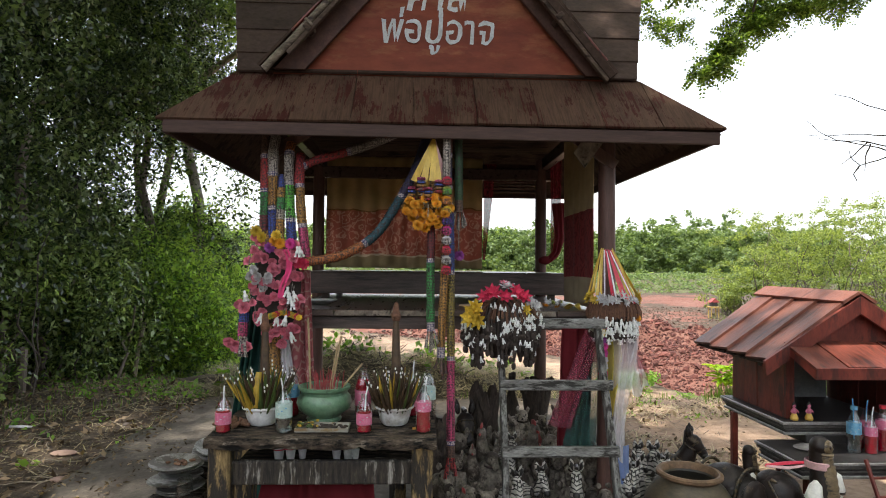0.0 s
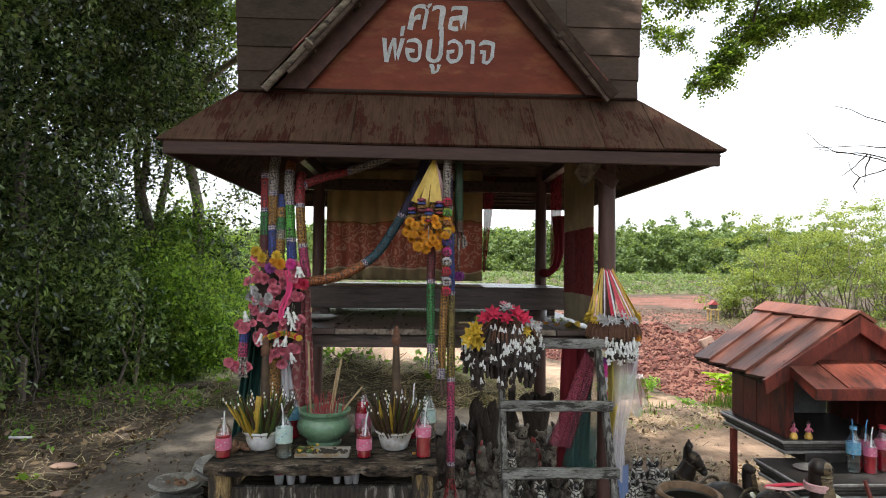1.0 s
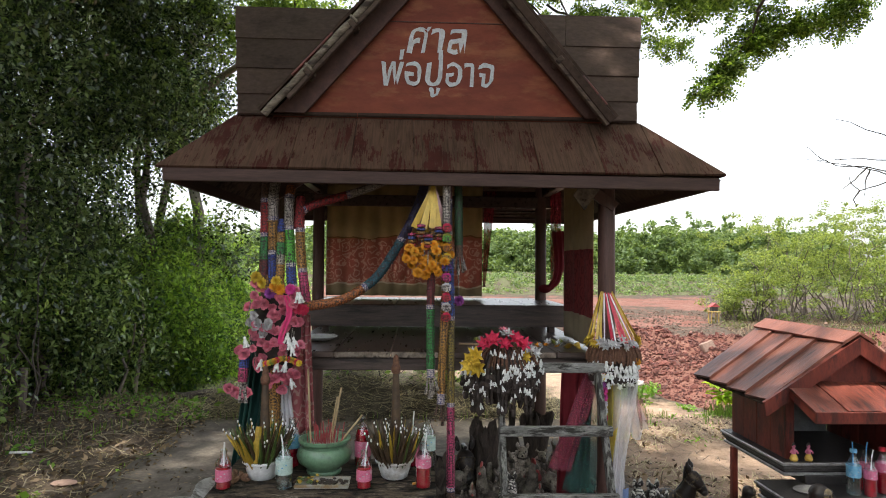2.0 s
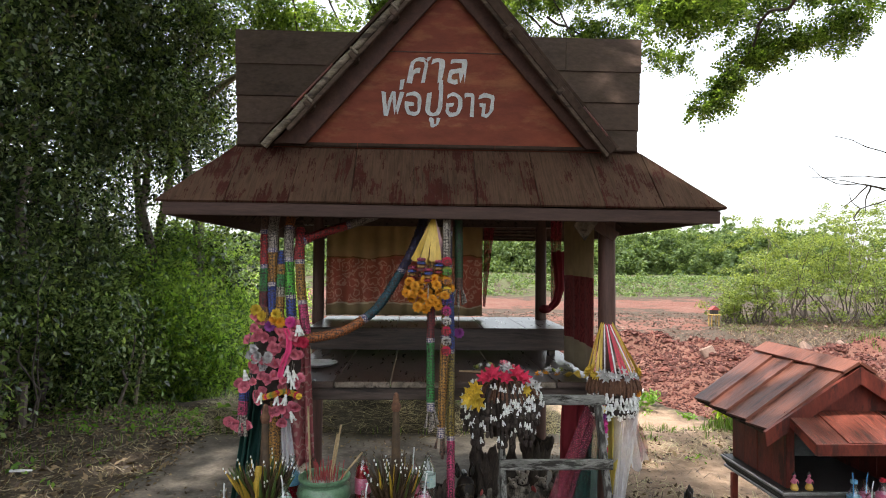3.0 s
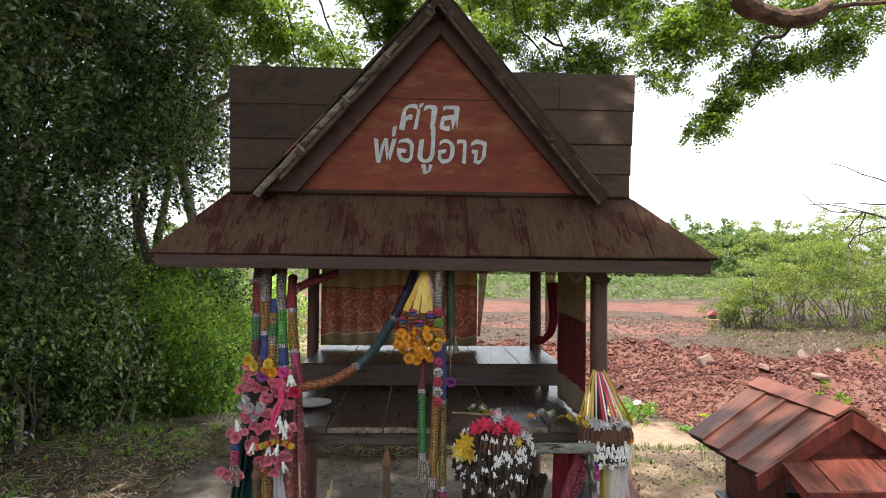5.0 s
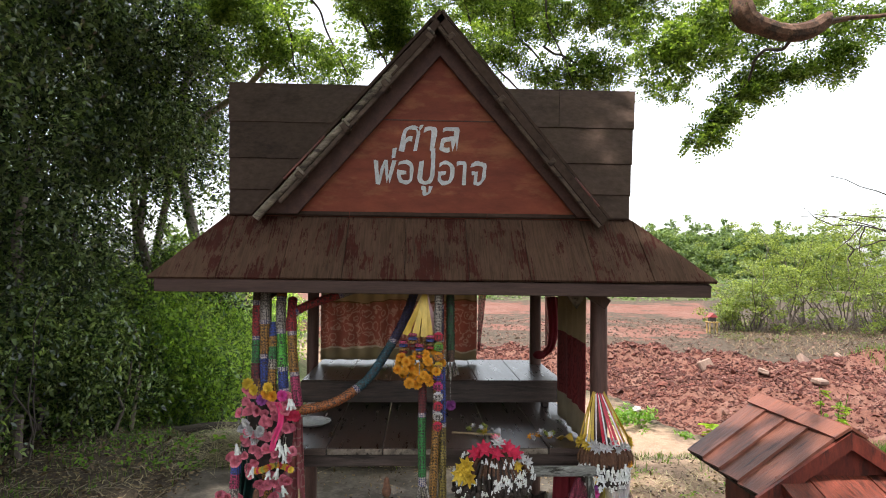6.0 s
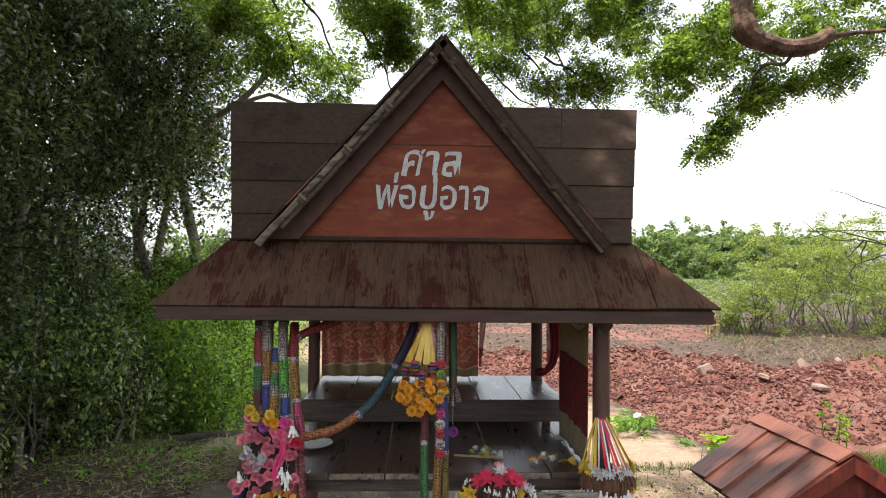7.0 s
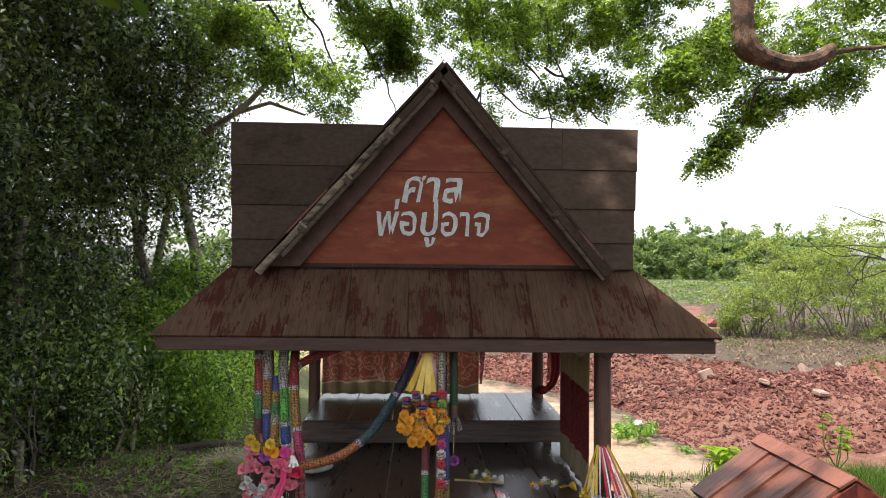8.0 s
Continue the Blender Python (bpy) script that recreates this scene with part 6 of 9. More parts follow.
def marigold_mesh(r):
    s = Shape()
    for n_, tl, ln in ((9, -0.1, 1.0), (8, 0.3, 0.9), (7, 0.7, 0.75), (5, 1.1, 0.6)):
        for i in range(n_):
            petal(s, i * 6.283 / n_ + tl * 3, tl, r * ln, r * 0.55, 0.1)
    return s.mesh("marigold", 60)


def bell_mesh():
    """A little white jasmine-like bell with three drooping buds."""
    s = Shape()
    s.lathe([(0.001, 0.03), (0.006, 0.026), (0.005, 0.018), (0.009, 0.010), (0.011, 0.002), (0.006, 0.0)][::-1], n=7)
    for a in (0, 2.1, 4.2):
        s.tube([(0.004 * math.cos(a), 0.004 * math.sin(a), 0.004), (0.011 * math.cos(a), 0.011 * math.sin(a), -0.012)], [0.003, 0.005], 5)
    return s.mesh("bell", 60)


ROSE, STAR, MARI, BELL = rose_mesh(0.030), star_mesh(0.055), marigold_mesh(0.034), bell_mesh()
_by_colour = {}


def bloom(mesh, colour, at, parent, face=(0, -1, 0.2), scale=1.0, name="flower"):
    key = (mesh.name, colour)
    if key not in _by_colour:
        me = mesh.copy()
        me.materials.clear()
        me.materials.append(M_PETAL[colour] if isinstance(colour, str) else colour)
        _by_colour[key] = me
    ob = part(name, _by_colour[key], None, parent)
    q = Vector(face).normalized().to_track_quat("Z", "Y")
    ob.matrix_basis = Matrix.LocRotScale(at, q @ Euler((0, 0, random.uniform(0, 6.28))).to_quaternion(), (scale,) * 3)
    return ob


M_BELLW = mat("white plastic buds", (0.62, 0.62, 0.60), (0.78, 0.78, 0.76), 30, 0.55, bump=0.05)
M_BROWNBEAD = mat("dried brown beads", (0.07, 0.03, 0.018), (0.17, 0.08, 0.045), 60, 0.85, bump=0.5)
M_DRY = mat("blackened dried petals", (0.018, 0.012, 0.010), (0.06, 0.042, 0.034), 25, 0.85, bump=0.5)


def bell(at, parent, s=1.0):
    ob = bloom(BELL, M_BELLW, at, parent, (random.uniform(-0.25, 0.25), random.uniform(-0.3, 0.1), 1), s, "bell")
    return ob


# pink and white flower cluster on the left post
cluster = thing("flower_garland", (-0.80, -0.05, 1.25), "cluster of pink and white cloth flowers tied on the post", "garland")
spots = [(-0.13, 0.20), (-0.10, 0.255), (-0.04, 0.22), (0.02, 0.16), (0.03, 0.24), (0.07, 0.20), (0.10, 0.27), (-0.02, 0.10), (0.05, 0.09), (0.0, 0.03), (0.05, 0.01), (-0.03, 0.02), (0.12, 0.13), (0.13, 0.02), (0.09, 0.17),
         (-0.14, -0.02), (-0.17, 0.0), (0.01, -0.14), (0.05, -0.13), (0.09, -0.12), (-0.03, -0.13), (0.03, -0.10), (0.07, -0.15), (-0.08, -0.06), (-0.19, -0.2), (-0.16, -0.21), (-0.135, -0.2), (-0.10, 0.06), (0.11, 0.22), (-0.07, 0.29)]
spots += [(x + random.uniform(-0.04, 0.04), z + random.uniform(-0.04, 0.03)) for x, z in spots] + [(random.uniform(-0.10, 0.12), random.uniform(-0.14, 0.26)) for _ in range(16)]
for x, z in [(1.0 * x, 1.04 * z) for x, z in spots]:
    bloom(ROSE, "pink", (x, -0.06 - random.uniform(0, 0.035), z), cluster, (random.uniform(-0.6, 0.6), -1, random.uniform(-0.4, 0.7)), random.uniform(0.65, 1.0))
for x, z in ((-0.12, 0.15), (-0.09, 0.175), (-0.055, 0.15), (-0.10, 0.12), (-0.03, 0.135), (-0.065, 0.11), (-0.075, 0.08), (-0.02, 0.15)):
    bloom(ROSE, "white", (x + random.uniform(-0.02, 0.02), -0.075 - random.uniform(0, 0.03), z + random.uniform(-0.02, 0.02)), cluster, (random.uniform(-0.8, 0.8), -1, random.uniform(-0.3, 0.5)), random.uniform(0.7, 0.95))
for x, z, c in ((0.0, 0.31, "orange"), (0.03, 0.30, "orange"), (-0.02, 0.28, "purple"), (-0.09, 0.36, "yellow"), (-0.06, 0.33, "yellow"), (0.01, 0.34, "yellow"), (0.15, 0.20, "red"), (0.12, 0.205, "red"), (0.08, 0.30, "magenta")):
    bloom(MARI, c, (x, -0.09, z), cluster, (random.uniform(-0.5, 0.5), -1, 0.1), 0.85)
for i in range(16):
    x = -0.045 + i * 0.0115
    bloom(MARI, ("lime", "orange", "red", "yellow")[i % 4], (x, -0.09 - 0.02 * math.sin(i * 0.4), -0.04 - 0.03 * abs(i - 8) / 8), cluster, (0, -1, 0.6), 0.5)
for x, z in ((0.085, 0.02), (0.10, -0.01), (0.07, 0.05), (0.11, 0.03), (0.12, 0.25), (0.135, 0.25), (-0.06, -0.08), (0.10, -0.17), (-0.13, 0.03), (0.02, -0.09), (0.06, -0.09)):
    bell((x, -0.10, z), cluster, 1.3)
part("streamer", Shape().sheet(lambda u, v: (0.045 + 0.03 * u + 0.02 * math.sin(v * 5), -0.10 - 0.01 * math.sin(u * 9), 0.27 - 0.24 * v), 4, 14), mat("hot pink ribbon", (0.62, 0.03, 0.14), (0.72, 0.05, 0.2), 10, 0.5, bump=0.1), cluster, smooth=180)
part("filling", Shape().ball((0, 0, 0.08), (0.12, 0.06, 0.24), 14, 10), M_DRY, cluster)
for k in range(10):
    a = Vector((random.uniform(-0.12, 0.10), -0.07, random.uniform(0.0, 0.25)))
    part("string", Shape().tube(wander(a, a + Vector((random.uniform(-0.04, 0.04), -0.02, -random.uniform(0.06, 0.15))), 4, 0.06), 0.0022, 5), BEAD["white"], cluster)

# ribbon-topped marigold pendant under the eave
M_YRIB = mat("golden satin ribbon", (0.50, 0.32, 0.04), (0.66, 0.45, 0.08), 12, 0.4, (1, 1, 0.3), 0.1)
M_PRIB = mat("pale pink ribbon", (0.5, 0.28, 0.28), (0.62, 0.40, 0.40), 12, 0.45, bump=0.1)
M_WRIB = mat("white satin ribbon", (0.66, 0.62, 0.64), (0.8, 0.77, 0.78), 12, 0.45, bump=0.1)
M_RRIB = mat("red satin ribbon", (0.52, 0.02, 0.05), (0.66, 0.05, 0.09), 12, 0.4, bump=0.1)


def ribbon(a, b, w, material, parent, sag=0.0, twist=0.0, label=""):
    a, b = Vector(a), Vector(b)
    side = (b - a).cross(Vector((0, 1, 0.2))).normalized()
    return part("ribbon", Shape().sheet(lambda u, v: a.lerp(b, v) + (side * math.cos(twist * v) + Vector((0, 1, 0)) * math.sin(twist * v)) * (u - 0.5) * w * (0.35 + 0.65 * v) + Vector((0, -sag * math.sin(v * 3.14), 0)), 3, 10), material, parent, label, smooth=180)


pend = thing("flower_pendant", (-0.02, -0.2, 1.66), "hanging pendant of golden ribbons, beads and marigolds", "garland")
for x, y, m in ((-0.10, 0, M_YRIB), (-0.05, -0.04, M_YRIB), (0.0, -0.05, M_YRIB), (0.03, -0.03, M_YRIB), (0.06, 0.02, M_PRIB), (-0.03, 0.04, M_YRIB)):
    ribbon((0.005, 0.02, 0.42), (x * 0.9, y, 0.20 + random.uniform(-0.02, 0.03)), 0.035, m, pend, 0.01)
for x, y, z in ((-0.10, 0, 0.16), (-0.055, -0.05, 0.20), (-0.02, -0.06, 0.15), (0.03, -0.04, 0.19), (0.05, 0.03, 0.17), (-0.05, 0.05, 0.17)):
    for k, c in enumerate(("pink", "blue", "gold", "red")):
        part("bead_ring", Shape().lathe([(0.010, 0.0), (0.021, 0.003), (0.021, 0.013), (0.010, 0.016)], (x, y, z - 0.017 * k), 10), BEAD[c], pend)
    part("string", Shape().tube([(x, y, z - 0.06), (x + random.uniform(-0.02, 0.02), y - 0.01, z - 0.13)], 0.003, 5), BEAD["white"], pend)
for x, z in ((-0.125, 0.045), (-0.09, 0.04), (-0.06, 0.085), (-0.02, 0.05), (0.02, 0.085), (0.035, 0.05), (-0.055, 0.005), (-0.015, -0.005), (0.015, 0.0), (0.09, 0.07), (0.04, 0.13), (-0.085, 0.08), (-0.03, 0.03), (0.045, 0.01), (-0.11, 0.10), (-0.10, 0.015), (-0.035, 0.11), (0.0, 0.02), (0.06, 0.035), (0.005, 0.115), (-0.07, -0.02), (-0.12, 0.07), (0.03, -0.02), (-0.03, -0.03), (0.075, 0.10), (-0.06, 0.045)):
    bloom(MARI, "orange", (x, -0.05 + random.uniform(-0.03, 0.03), z), pend, (random.uniform(-0.6, 0.6), -1, random.uniform(0.2, 0.9)), random.uniform(0.6, 0.8))
for k, c in enumerate(("red", "bright_green", "orange", "gold", "blue", "pink", "white", "red", "white", "red")):
    m_ = dict(red="red", bright_green="lime", orange="orange", gold="yellow", blue="purple", pink="magenta", white="white")[c]
    bloom(MARI, m_, (0.07, -0.05, 0.20 - 0.048 * k), pend, (0, -1, 0.2), 0.68)
    part("bead_ring", Shape().lathe([(0.012, 0.0), (0.024, 0.004), (0.024, 0.028), (0.012, 0.032)], (0.07, -0.04, 0.18 - 0.048 * k), 12), BEAD[c], pend)
bloom(MARI, "purple", (0.14, 0.08, -0.16), pend, (0, -1, 0.1), 0.8)
part("string", Shape().tube([(0.137, 0.08, 0.05), (0.138, 0.08, -0.15)], 0.003, 5), BEAD["white"], pend)

# dark ball of dried flowers on the ladder
def strand(way, r, material, parent, name="bead_strand"):
    """A string of small dried beads along a path."""
    P = [Vector(p) for p in way]
    pts = []
    for a_, b_ in zip(P, P[1:]):
        n_ = max(2, int((b_ - a_).length / 0.006))
        pts += [a_.lerp(b_, k / n_) for k in range(n_)]
    pts.append(P[-1])
    return part(name, Shape().tube(pts, [r * (1.2 if k % 2 else 0.75) * random.uniform(0.9, 1.1) for k in range(len(pts))], 6), material, parent, smooth=70)


ballg = thing("flower_ball", (0.335, -0.17, 1.15), "dark ball of dried garlands with white buds and red flowers", "garland")
core = Shape().ball((0, 0.03, -0.01), (0.140, 0.10, 0.14), 26, 18)
core.v = [tuple(Vector(p) * (1 + 0.2 * noise.noise(Vector(p) * 24))) for p in core.v]
part("core", core, M_DRY, ballg, smooth=60)
for i in range(105):
    an = random.uniform(-1.75, 1.75)
    sx_, sy_ = math.sin(an), -math.cos(an)
    R_ = random.uniform(0.15, 0.195)
    drop = random.uniform(-0.175, -0.03)
    top_, mid_, low_ = (0.055 * sx_, 0.02 + 0.05 * sy_, 0.145), (R_ * 0.78 * sx_, 0.02 + R_ * 0.62 * sy_, 0.095), (R_ * sx_, 0.02 + R_ * 0.75 * sy_, 0.02 + random.uniform(-0.03, 0.03))
    end_ = (R_ * (0.97 if drop > -0.1 else 0.8) * sx_, 0.02 + R_ * (0.75 if drop > -0.1 else 0.62) * sy_, drop)
    strand([top_, mid_, low_], random.uniform(0.005, 0.0075), M_BROWNBEAD if i % 3 else M_DRY, ballg)
    strand([low_, end_], random.uniform(0.006, 0.010), M_DRY, ballg)
    part("dry_bud", Shape().ball(Vector(low_).lerp(Vector(end_), 0.6) + Vector((sx_, sy_, 0)) * 0.01, (0.013, 0.011, 0.016), 6, 4, (random.uniform(-40, 40), 0, 0)), M_DRY, ballg)
    for p, chance in ((mid_, 0.22), (low_, 0.42), (end_, 0.3), (Vector(low_).lerp(Vector(end_), 0.5), 0.25)):
        if random.random() < chance:
            p = Vector(p)
            for dx_ in ((-0.012, 0, 0.012) if random.random() < 0.3 else (0,)):
                bell(p + Vector((dx_ * math.cos(an), 0, 0)) + Vector((sx_, sy_, 0)) * 0.012 + Vector((0, 0, random.uniform(-0.012, 0.012))), ballg, random.uniform(0.5, 0.75))
    part("dry_bud", Shape().ball(Vector(end_) + Vector((0, 0, -0.02)), (0.011, 0.011, 0.018), 7, 5), M_DRY, ballg)
for x, z in ((-0.10, 0.15), (-0.06, 0.17), (0.05, 0.175), (0.09, 0.15), (0.0, 0.15)):
    bloom(STAR, "red", (x, -0.09, z), ballg, (x * 3 + random.uniform(-0.3, 0.3), -1, 0.7), random.uniform(0.75, 0.95))
bloom(STAR, "white", (0.01, -0.08, 0.195), ballg, (0, -0.6, 1.2), 0.8)
bloom(STAR, "pink", (0.0, -0.06, 0.21), ballg, (0.2, -0.4, 1.4), 0.6)
for x, z in ((-0.155, 0.08), (-0.13, 0.04), (-0.17, 0.05), (-0.14, 0.10)):
    bloom(STAR, "yellow", (x, -0.10, z), ballg, (-0.5, -1, random.uniform(-0.2, 0.4)), 0.95)
for x, z in ((0.12, 0.13), (0.15, 0.11), (0.10, 0.09)):
    bloom(STAR, "white" if x > 0.11 else "yellow", (x, -0.09, z), ballg, (0.6, -1, 0.3), 0.6)

# ribboned bouquet hanging on the right post
bq = thing("ribbon_bouquet", (0.94, -0.02, 1.20), "bouquet of yellow, red and white ribbons with white buds", "garland")
for k in range(16):
    a = -1.55 + 0.207 * k
    m = (M_YRIB, M_YRIB, M_YRIB, M_YRIB, M_YRIB, M_WRIB, M_RRIB, M_WRIB, M_RRIB, M_RRIB, M_WRIB, M_RRIB, M_YRIB, M_YRIB, M_YRIB, M_YRIB)[k]
    ribbon((-0.035 + 0.03 * math.sin(a), -0.012 * math.cos(a), 0.345 + random.uniform(-0.01, 0.01)), (random.uniform(0.105, 0.145) * math.sin(a), -random.uniform(0.08, 0.11) * math.cos(a), 0.085 + random.uniform(-0.03, 0.03)), random.uniform(0.012, 0.020), m, bq, random.uniform(-0.02, 0.008), random.uniform(-1.2, 1.2))
bcore = Shape().ball((0, 0.0, 0.0), (0.10, 0.075, 0.11), 20, 14)
part("core", bcore, M_DRY, bq)
for k in range(18):
    a = -1.7 + 0.2 * k
    x, y = 0.125 * math.sin(a), -0.095 * math.cos(a)
    bloom(STAR, "white" if 4 < k < 14 else "yellow", (x, y, 0.085 + random.uniform(-0.02, 0.02)), bq, (math.sin(a) + random.uniform(-0.4, 0.4), -math.cos(a), random.uniform(0.1, 0.9)), random.uniform(0.45, 0.75))
    for j in range(3):
        e_x = random.uniform(0.94, 1.12)
        strand([(x * 0.9 + 0.006 * (j - 1), y * 0.9, 0.07), (x * e_x + 0.009 * (j - 1), y * e_x, 0.02), (x * e_x + 0.009 * (j - 1), y * e_x, random.uniform(-0.03, 0.0))], 0.0075, M_BROWNBEAD, bq)
    strand([(x * 0.95, y * 0.95, 0.0), (x * 0.92, y * 0.92, random.uniform(-0.14, -0.09))], 0.007, M_DRY, bq)
    for j in range(3):
        bell((x * (1.03 - 0.1 * j), y * (1.05 - 0.08 * j), -0.045 - 0.035 * j + random.uniform(-0.018, 0.018)), bq, random.uniform(0.9, 1.4))
    part("dry_bud", Shape().ball((x * 0.9, y * 0.9, -0.10), (0.016, 0.016, 0.02), 7, 5), M_DRY, bq)
for k, c in enumerate(("red", "yellow", "purple", "magenta", "magenta", "white", "white", "red")):
    bloom(MARI, c, (-0.072, -0.07, -0.05 - 0.035 * k), bq, (0, -1, 0.3), 0.75)
bloom(MARI, "orange", (0.11, -0.06, -0.01), bq, (0.5, -1, 0.3), 0.6)
for x0, x1, z1, w, w1, m, ph in ((-0.01, 0.0, -0.52, 0.06, 0.035, M_YELSHEER, 0.0), (0.05, 0.045, -0.74, 0.13, 0.07, M_WHITESHEER, 1.0), (0.08, 0.03, -0.70, 0.10, 0.06, M_WHITESHEER, 2.2), (0.10, 0.135, -0.40, 0.10, 0.07, M_WHITESHEER, 3.1), (0.115, 0.145, -0.36, 0.06, 0.04, M_PINKSHEER, 4.0)):
    def gauze(u, v, x0=x0, x1=x1, z1=z1, w=w, w1=w1, ph=ph):
        wide = w + (w1 - w) * v + 0.02 * math.sin(v * 5 + ph)
        return (x0 + (x1 - x0) * v + 0.012 * math.sin(v * 4 + ph) + (u - 0.5) * wide, 0.03 * math.sin(u * 11 + v * 2.5 + ph) * (1 - 0.5 * v), -0.08 + (z1 + 0.08) * v + 0.03 * math.sin(u * 5 + ph) * v)
    part("streamer", Shape().sheet(gauze, 18, 22), m, bq, smooth=180)
part("streamer", Shape().sheet(lambda u, v: (0.02 + 0.07 * u, 0.01 * math.sin(u * 8), -0.68 - 0.2 * v), 8, 8), M_BLUESHEER, bq, smooth=180)
# ---------------------------------------------------------------- things on the table
TZ0 = 0.776
def clear_mat(name, tint, gloss=0.10):
    """Thin clear plastic: light passes, with a glossy face that strengthens at the rims."""
    m = bpy.data.materials.new(name)
    m.use_nodes = True
    n, l = m.node_tree.nodes, m.node_tree.links
    tr, gl, ms = n.new("ShaderNodeBsdfTransparent"), n.new("ShaderNodeBsdfGlossy"), n.new("ShaderNodeMixShader")
    tr.inputs["Color"].default_value = (*tint, 1)
    gl.inputs["Roughness"].default_value = 0.08
    lw, mr = n.new("ShaderNodeLayerWeight"), n.new("ShaderNodeMapRange")
    mr.inputs["To Min"].default_value, mr.inputs["To Max"].default_value = gloss, 0.75
    l.new(lw.outputs["Facing"], mr.inputs["Value"])
    l.new(mr.outputs[0], ms.inputs[0])
    l.new(tr.outputs[0], ms.inputs[1])
    l.new(gl.outputs[0], ms.inputs[2])
    l.new(ms.outputs[0], n["Material Output"].inputs["Surface"])
    return m


M_CLEAR = clear_mat("clear plastic", (0.90, 0.93, 0.93))
M_WATER = clear_mat("water", (0.86, 0.92, 0.91), 0.04)
M_SODA = mat("red soda", (0.46, 0.004, 0.022), (0.56, 0.008, 0.035), 6, 0.05, bump=0.0, spec=0.4, trans=0.35, coat=0.3)
M_PINKLABEL = mat("pink drink label", (0.52, 0.10, 0.20), (0.62, 0.20, 0.30), 45, 0.45, bump=0.05, stain=((0.62, 0.42, 0.46), 30, 0.15))
M_GREENLABEL = mat("pale green label", (0.30, 0.44, 0.40), (0.50, 0.60, 0.56), 40, 0.45, bump=0.05, stain=((0.6, 0.62, 0.6), 25, 0.15))
M_BLUELABEL = mat("pale blue label", (0.07, 0.26, 0.46), (0.22, 0.46, 0.62), 40, 0.45, bump=0.05, stain=((0.55, 0.62, 0.66), 25, 0.15))
M_STRAW = mat("white straw", (0.7, 0.7, 0.7), (0.8, 0.8, 0.8), 20, 0.4, bump=0.0)
M_BLUESTRAW = mat("blue straw", (0.05, 0.25, 0.55), (0.08, 0.32, 0.62), 20, 0.4, bump=0.0)
M_REDCAP = mat("red plastic cap", (0.5, 0.02, 0.04), (0.6, 0.04, 0.06), 20, 0.4, bump=0.0)


def bottle(at, h, r, drink, label_mat, label, straw=None, cap=None, fill=0.6, lab=(0.22, 0.52), marks=True):
    ob = thing("bottle", at, label, "bottle", "drink bottles", rz=random.uniform(0, 360))
    wall = [(r * 0.8, 0.0), (r, h * 0.03), (r, h * 0.58), (r * 0.97, h * 0.62), (r * 0.8, h * 0.74), (r * 0.42, h * 0.86), (r * 0.40, h * 0.93), (r * 0.46, h * 0.94), (r * 0.46, h * 0.96), (r * 0.40, h * 0.965), (r * 0.40, h)]
    body = part("body", Shape().lathe(wall, n=20), M_CLEAR, ob)
    body.visible_shadow = False
    part("drink", Shape().lathe([(r * 0.75, h * 0.012), (r * 0.94, h * 0.04), (r * 0.94, h * min(fill, 0.58))] + ([(r * 0.80, h * 0.70), (r * 0.6, h * fill)] if fill > 0.7 else []), n=18), drink, ob)
    if label_mat:
        lb = part("label", Shape().lathe([(r * 1.0, h * lab[0]), (r * 1.025, h * lab[0]), (r * 1.025, h * lab[1]), (r * 1.0, h * lab[1])], n=20), label_mat, ob)
        if marks:
            for k in range(3):
                a = math.radians(-90 - 25 + 25 * k) - ob.matrix_basis.to_euler().z
                part("print_bar", Shape().box((r * 1.03 * math.cos(a), r * 1.03 * math.sin(a), h * (lab[0] + lab[1]) / 2 + h * 0.06 * (k - 1)), (0.003, 0.007, 0.0035), 0.001, (0, 0, math.degrees(a))), M_WHITE if label_mat is not M_GREENLABEL else M_BLUELABEL, lb)
    if cap:
        part("cap", Shape().lathe([(r * 0.5, h * 0.955), (r * 0.5, h * 1.03), (r * 0.44, h * 1.035)], n=14), cap, ob)
    if straw:
        part("straw", Shape().tube([(0, 0, h * 0.3), (r * 0.25, 0, h * 1.02), (r * 0.45, 0, h * 1.2)], 0.0032, 7), straw, ob)
    return ob


RED_L = "small bottle of red soda with a pink label and straw"
bottle((-0.857, -0.69, TZ0), 0.155, 0.031, M_SODA, M_PINKLABEL, RED_L, M_STRAW)
bottle((-0.617, -0.69, TZ0), 0.18, 0.033, M_WATER, M_GREENLABEL, "small clear water bottle with a pale green label", M_STRAW, None, 0.3, (0.34, 0.66))
bottle((-0.296, -0.69, TZ0), 0.150, 0.031, M_SODA, M_PINKLABEL, RED_L, M_STRAW)
bottle((-0.057, -0.69, TZ0), 0.185, 0.031, M_SODA, M_PINKLABEL, RED_L, M_STRAW, None, 0.58, (0.46, 0.66))
bottle((-0.640, -0.43, TZ0), 0.215, 0.034, M_SODA, M_BLUELABEL, "bottle of red soda with a blue and red label", None, None, 0.58, (0.4, 0.62))
bottle((-0.325, -0.43, TZ0), 0.225, 0.036, M_SODA, M_PINKLABEL, RED_L, None, None, 0.74)
bottle((-0.105, -0.42, TZ0), 0.205, 0.033, M_SODA, M_PINKLABEL, RED_L, M_STRAW, None, 0.4)
bottle((-0.035, -0.43, TZ0), 0.215, 0.035, M_WATER, M_GREENLABEL, "clear water bottle with a white label", None, None, 0.4, (0.35, 0.6))

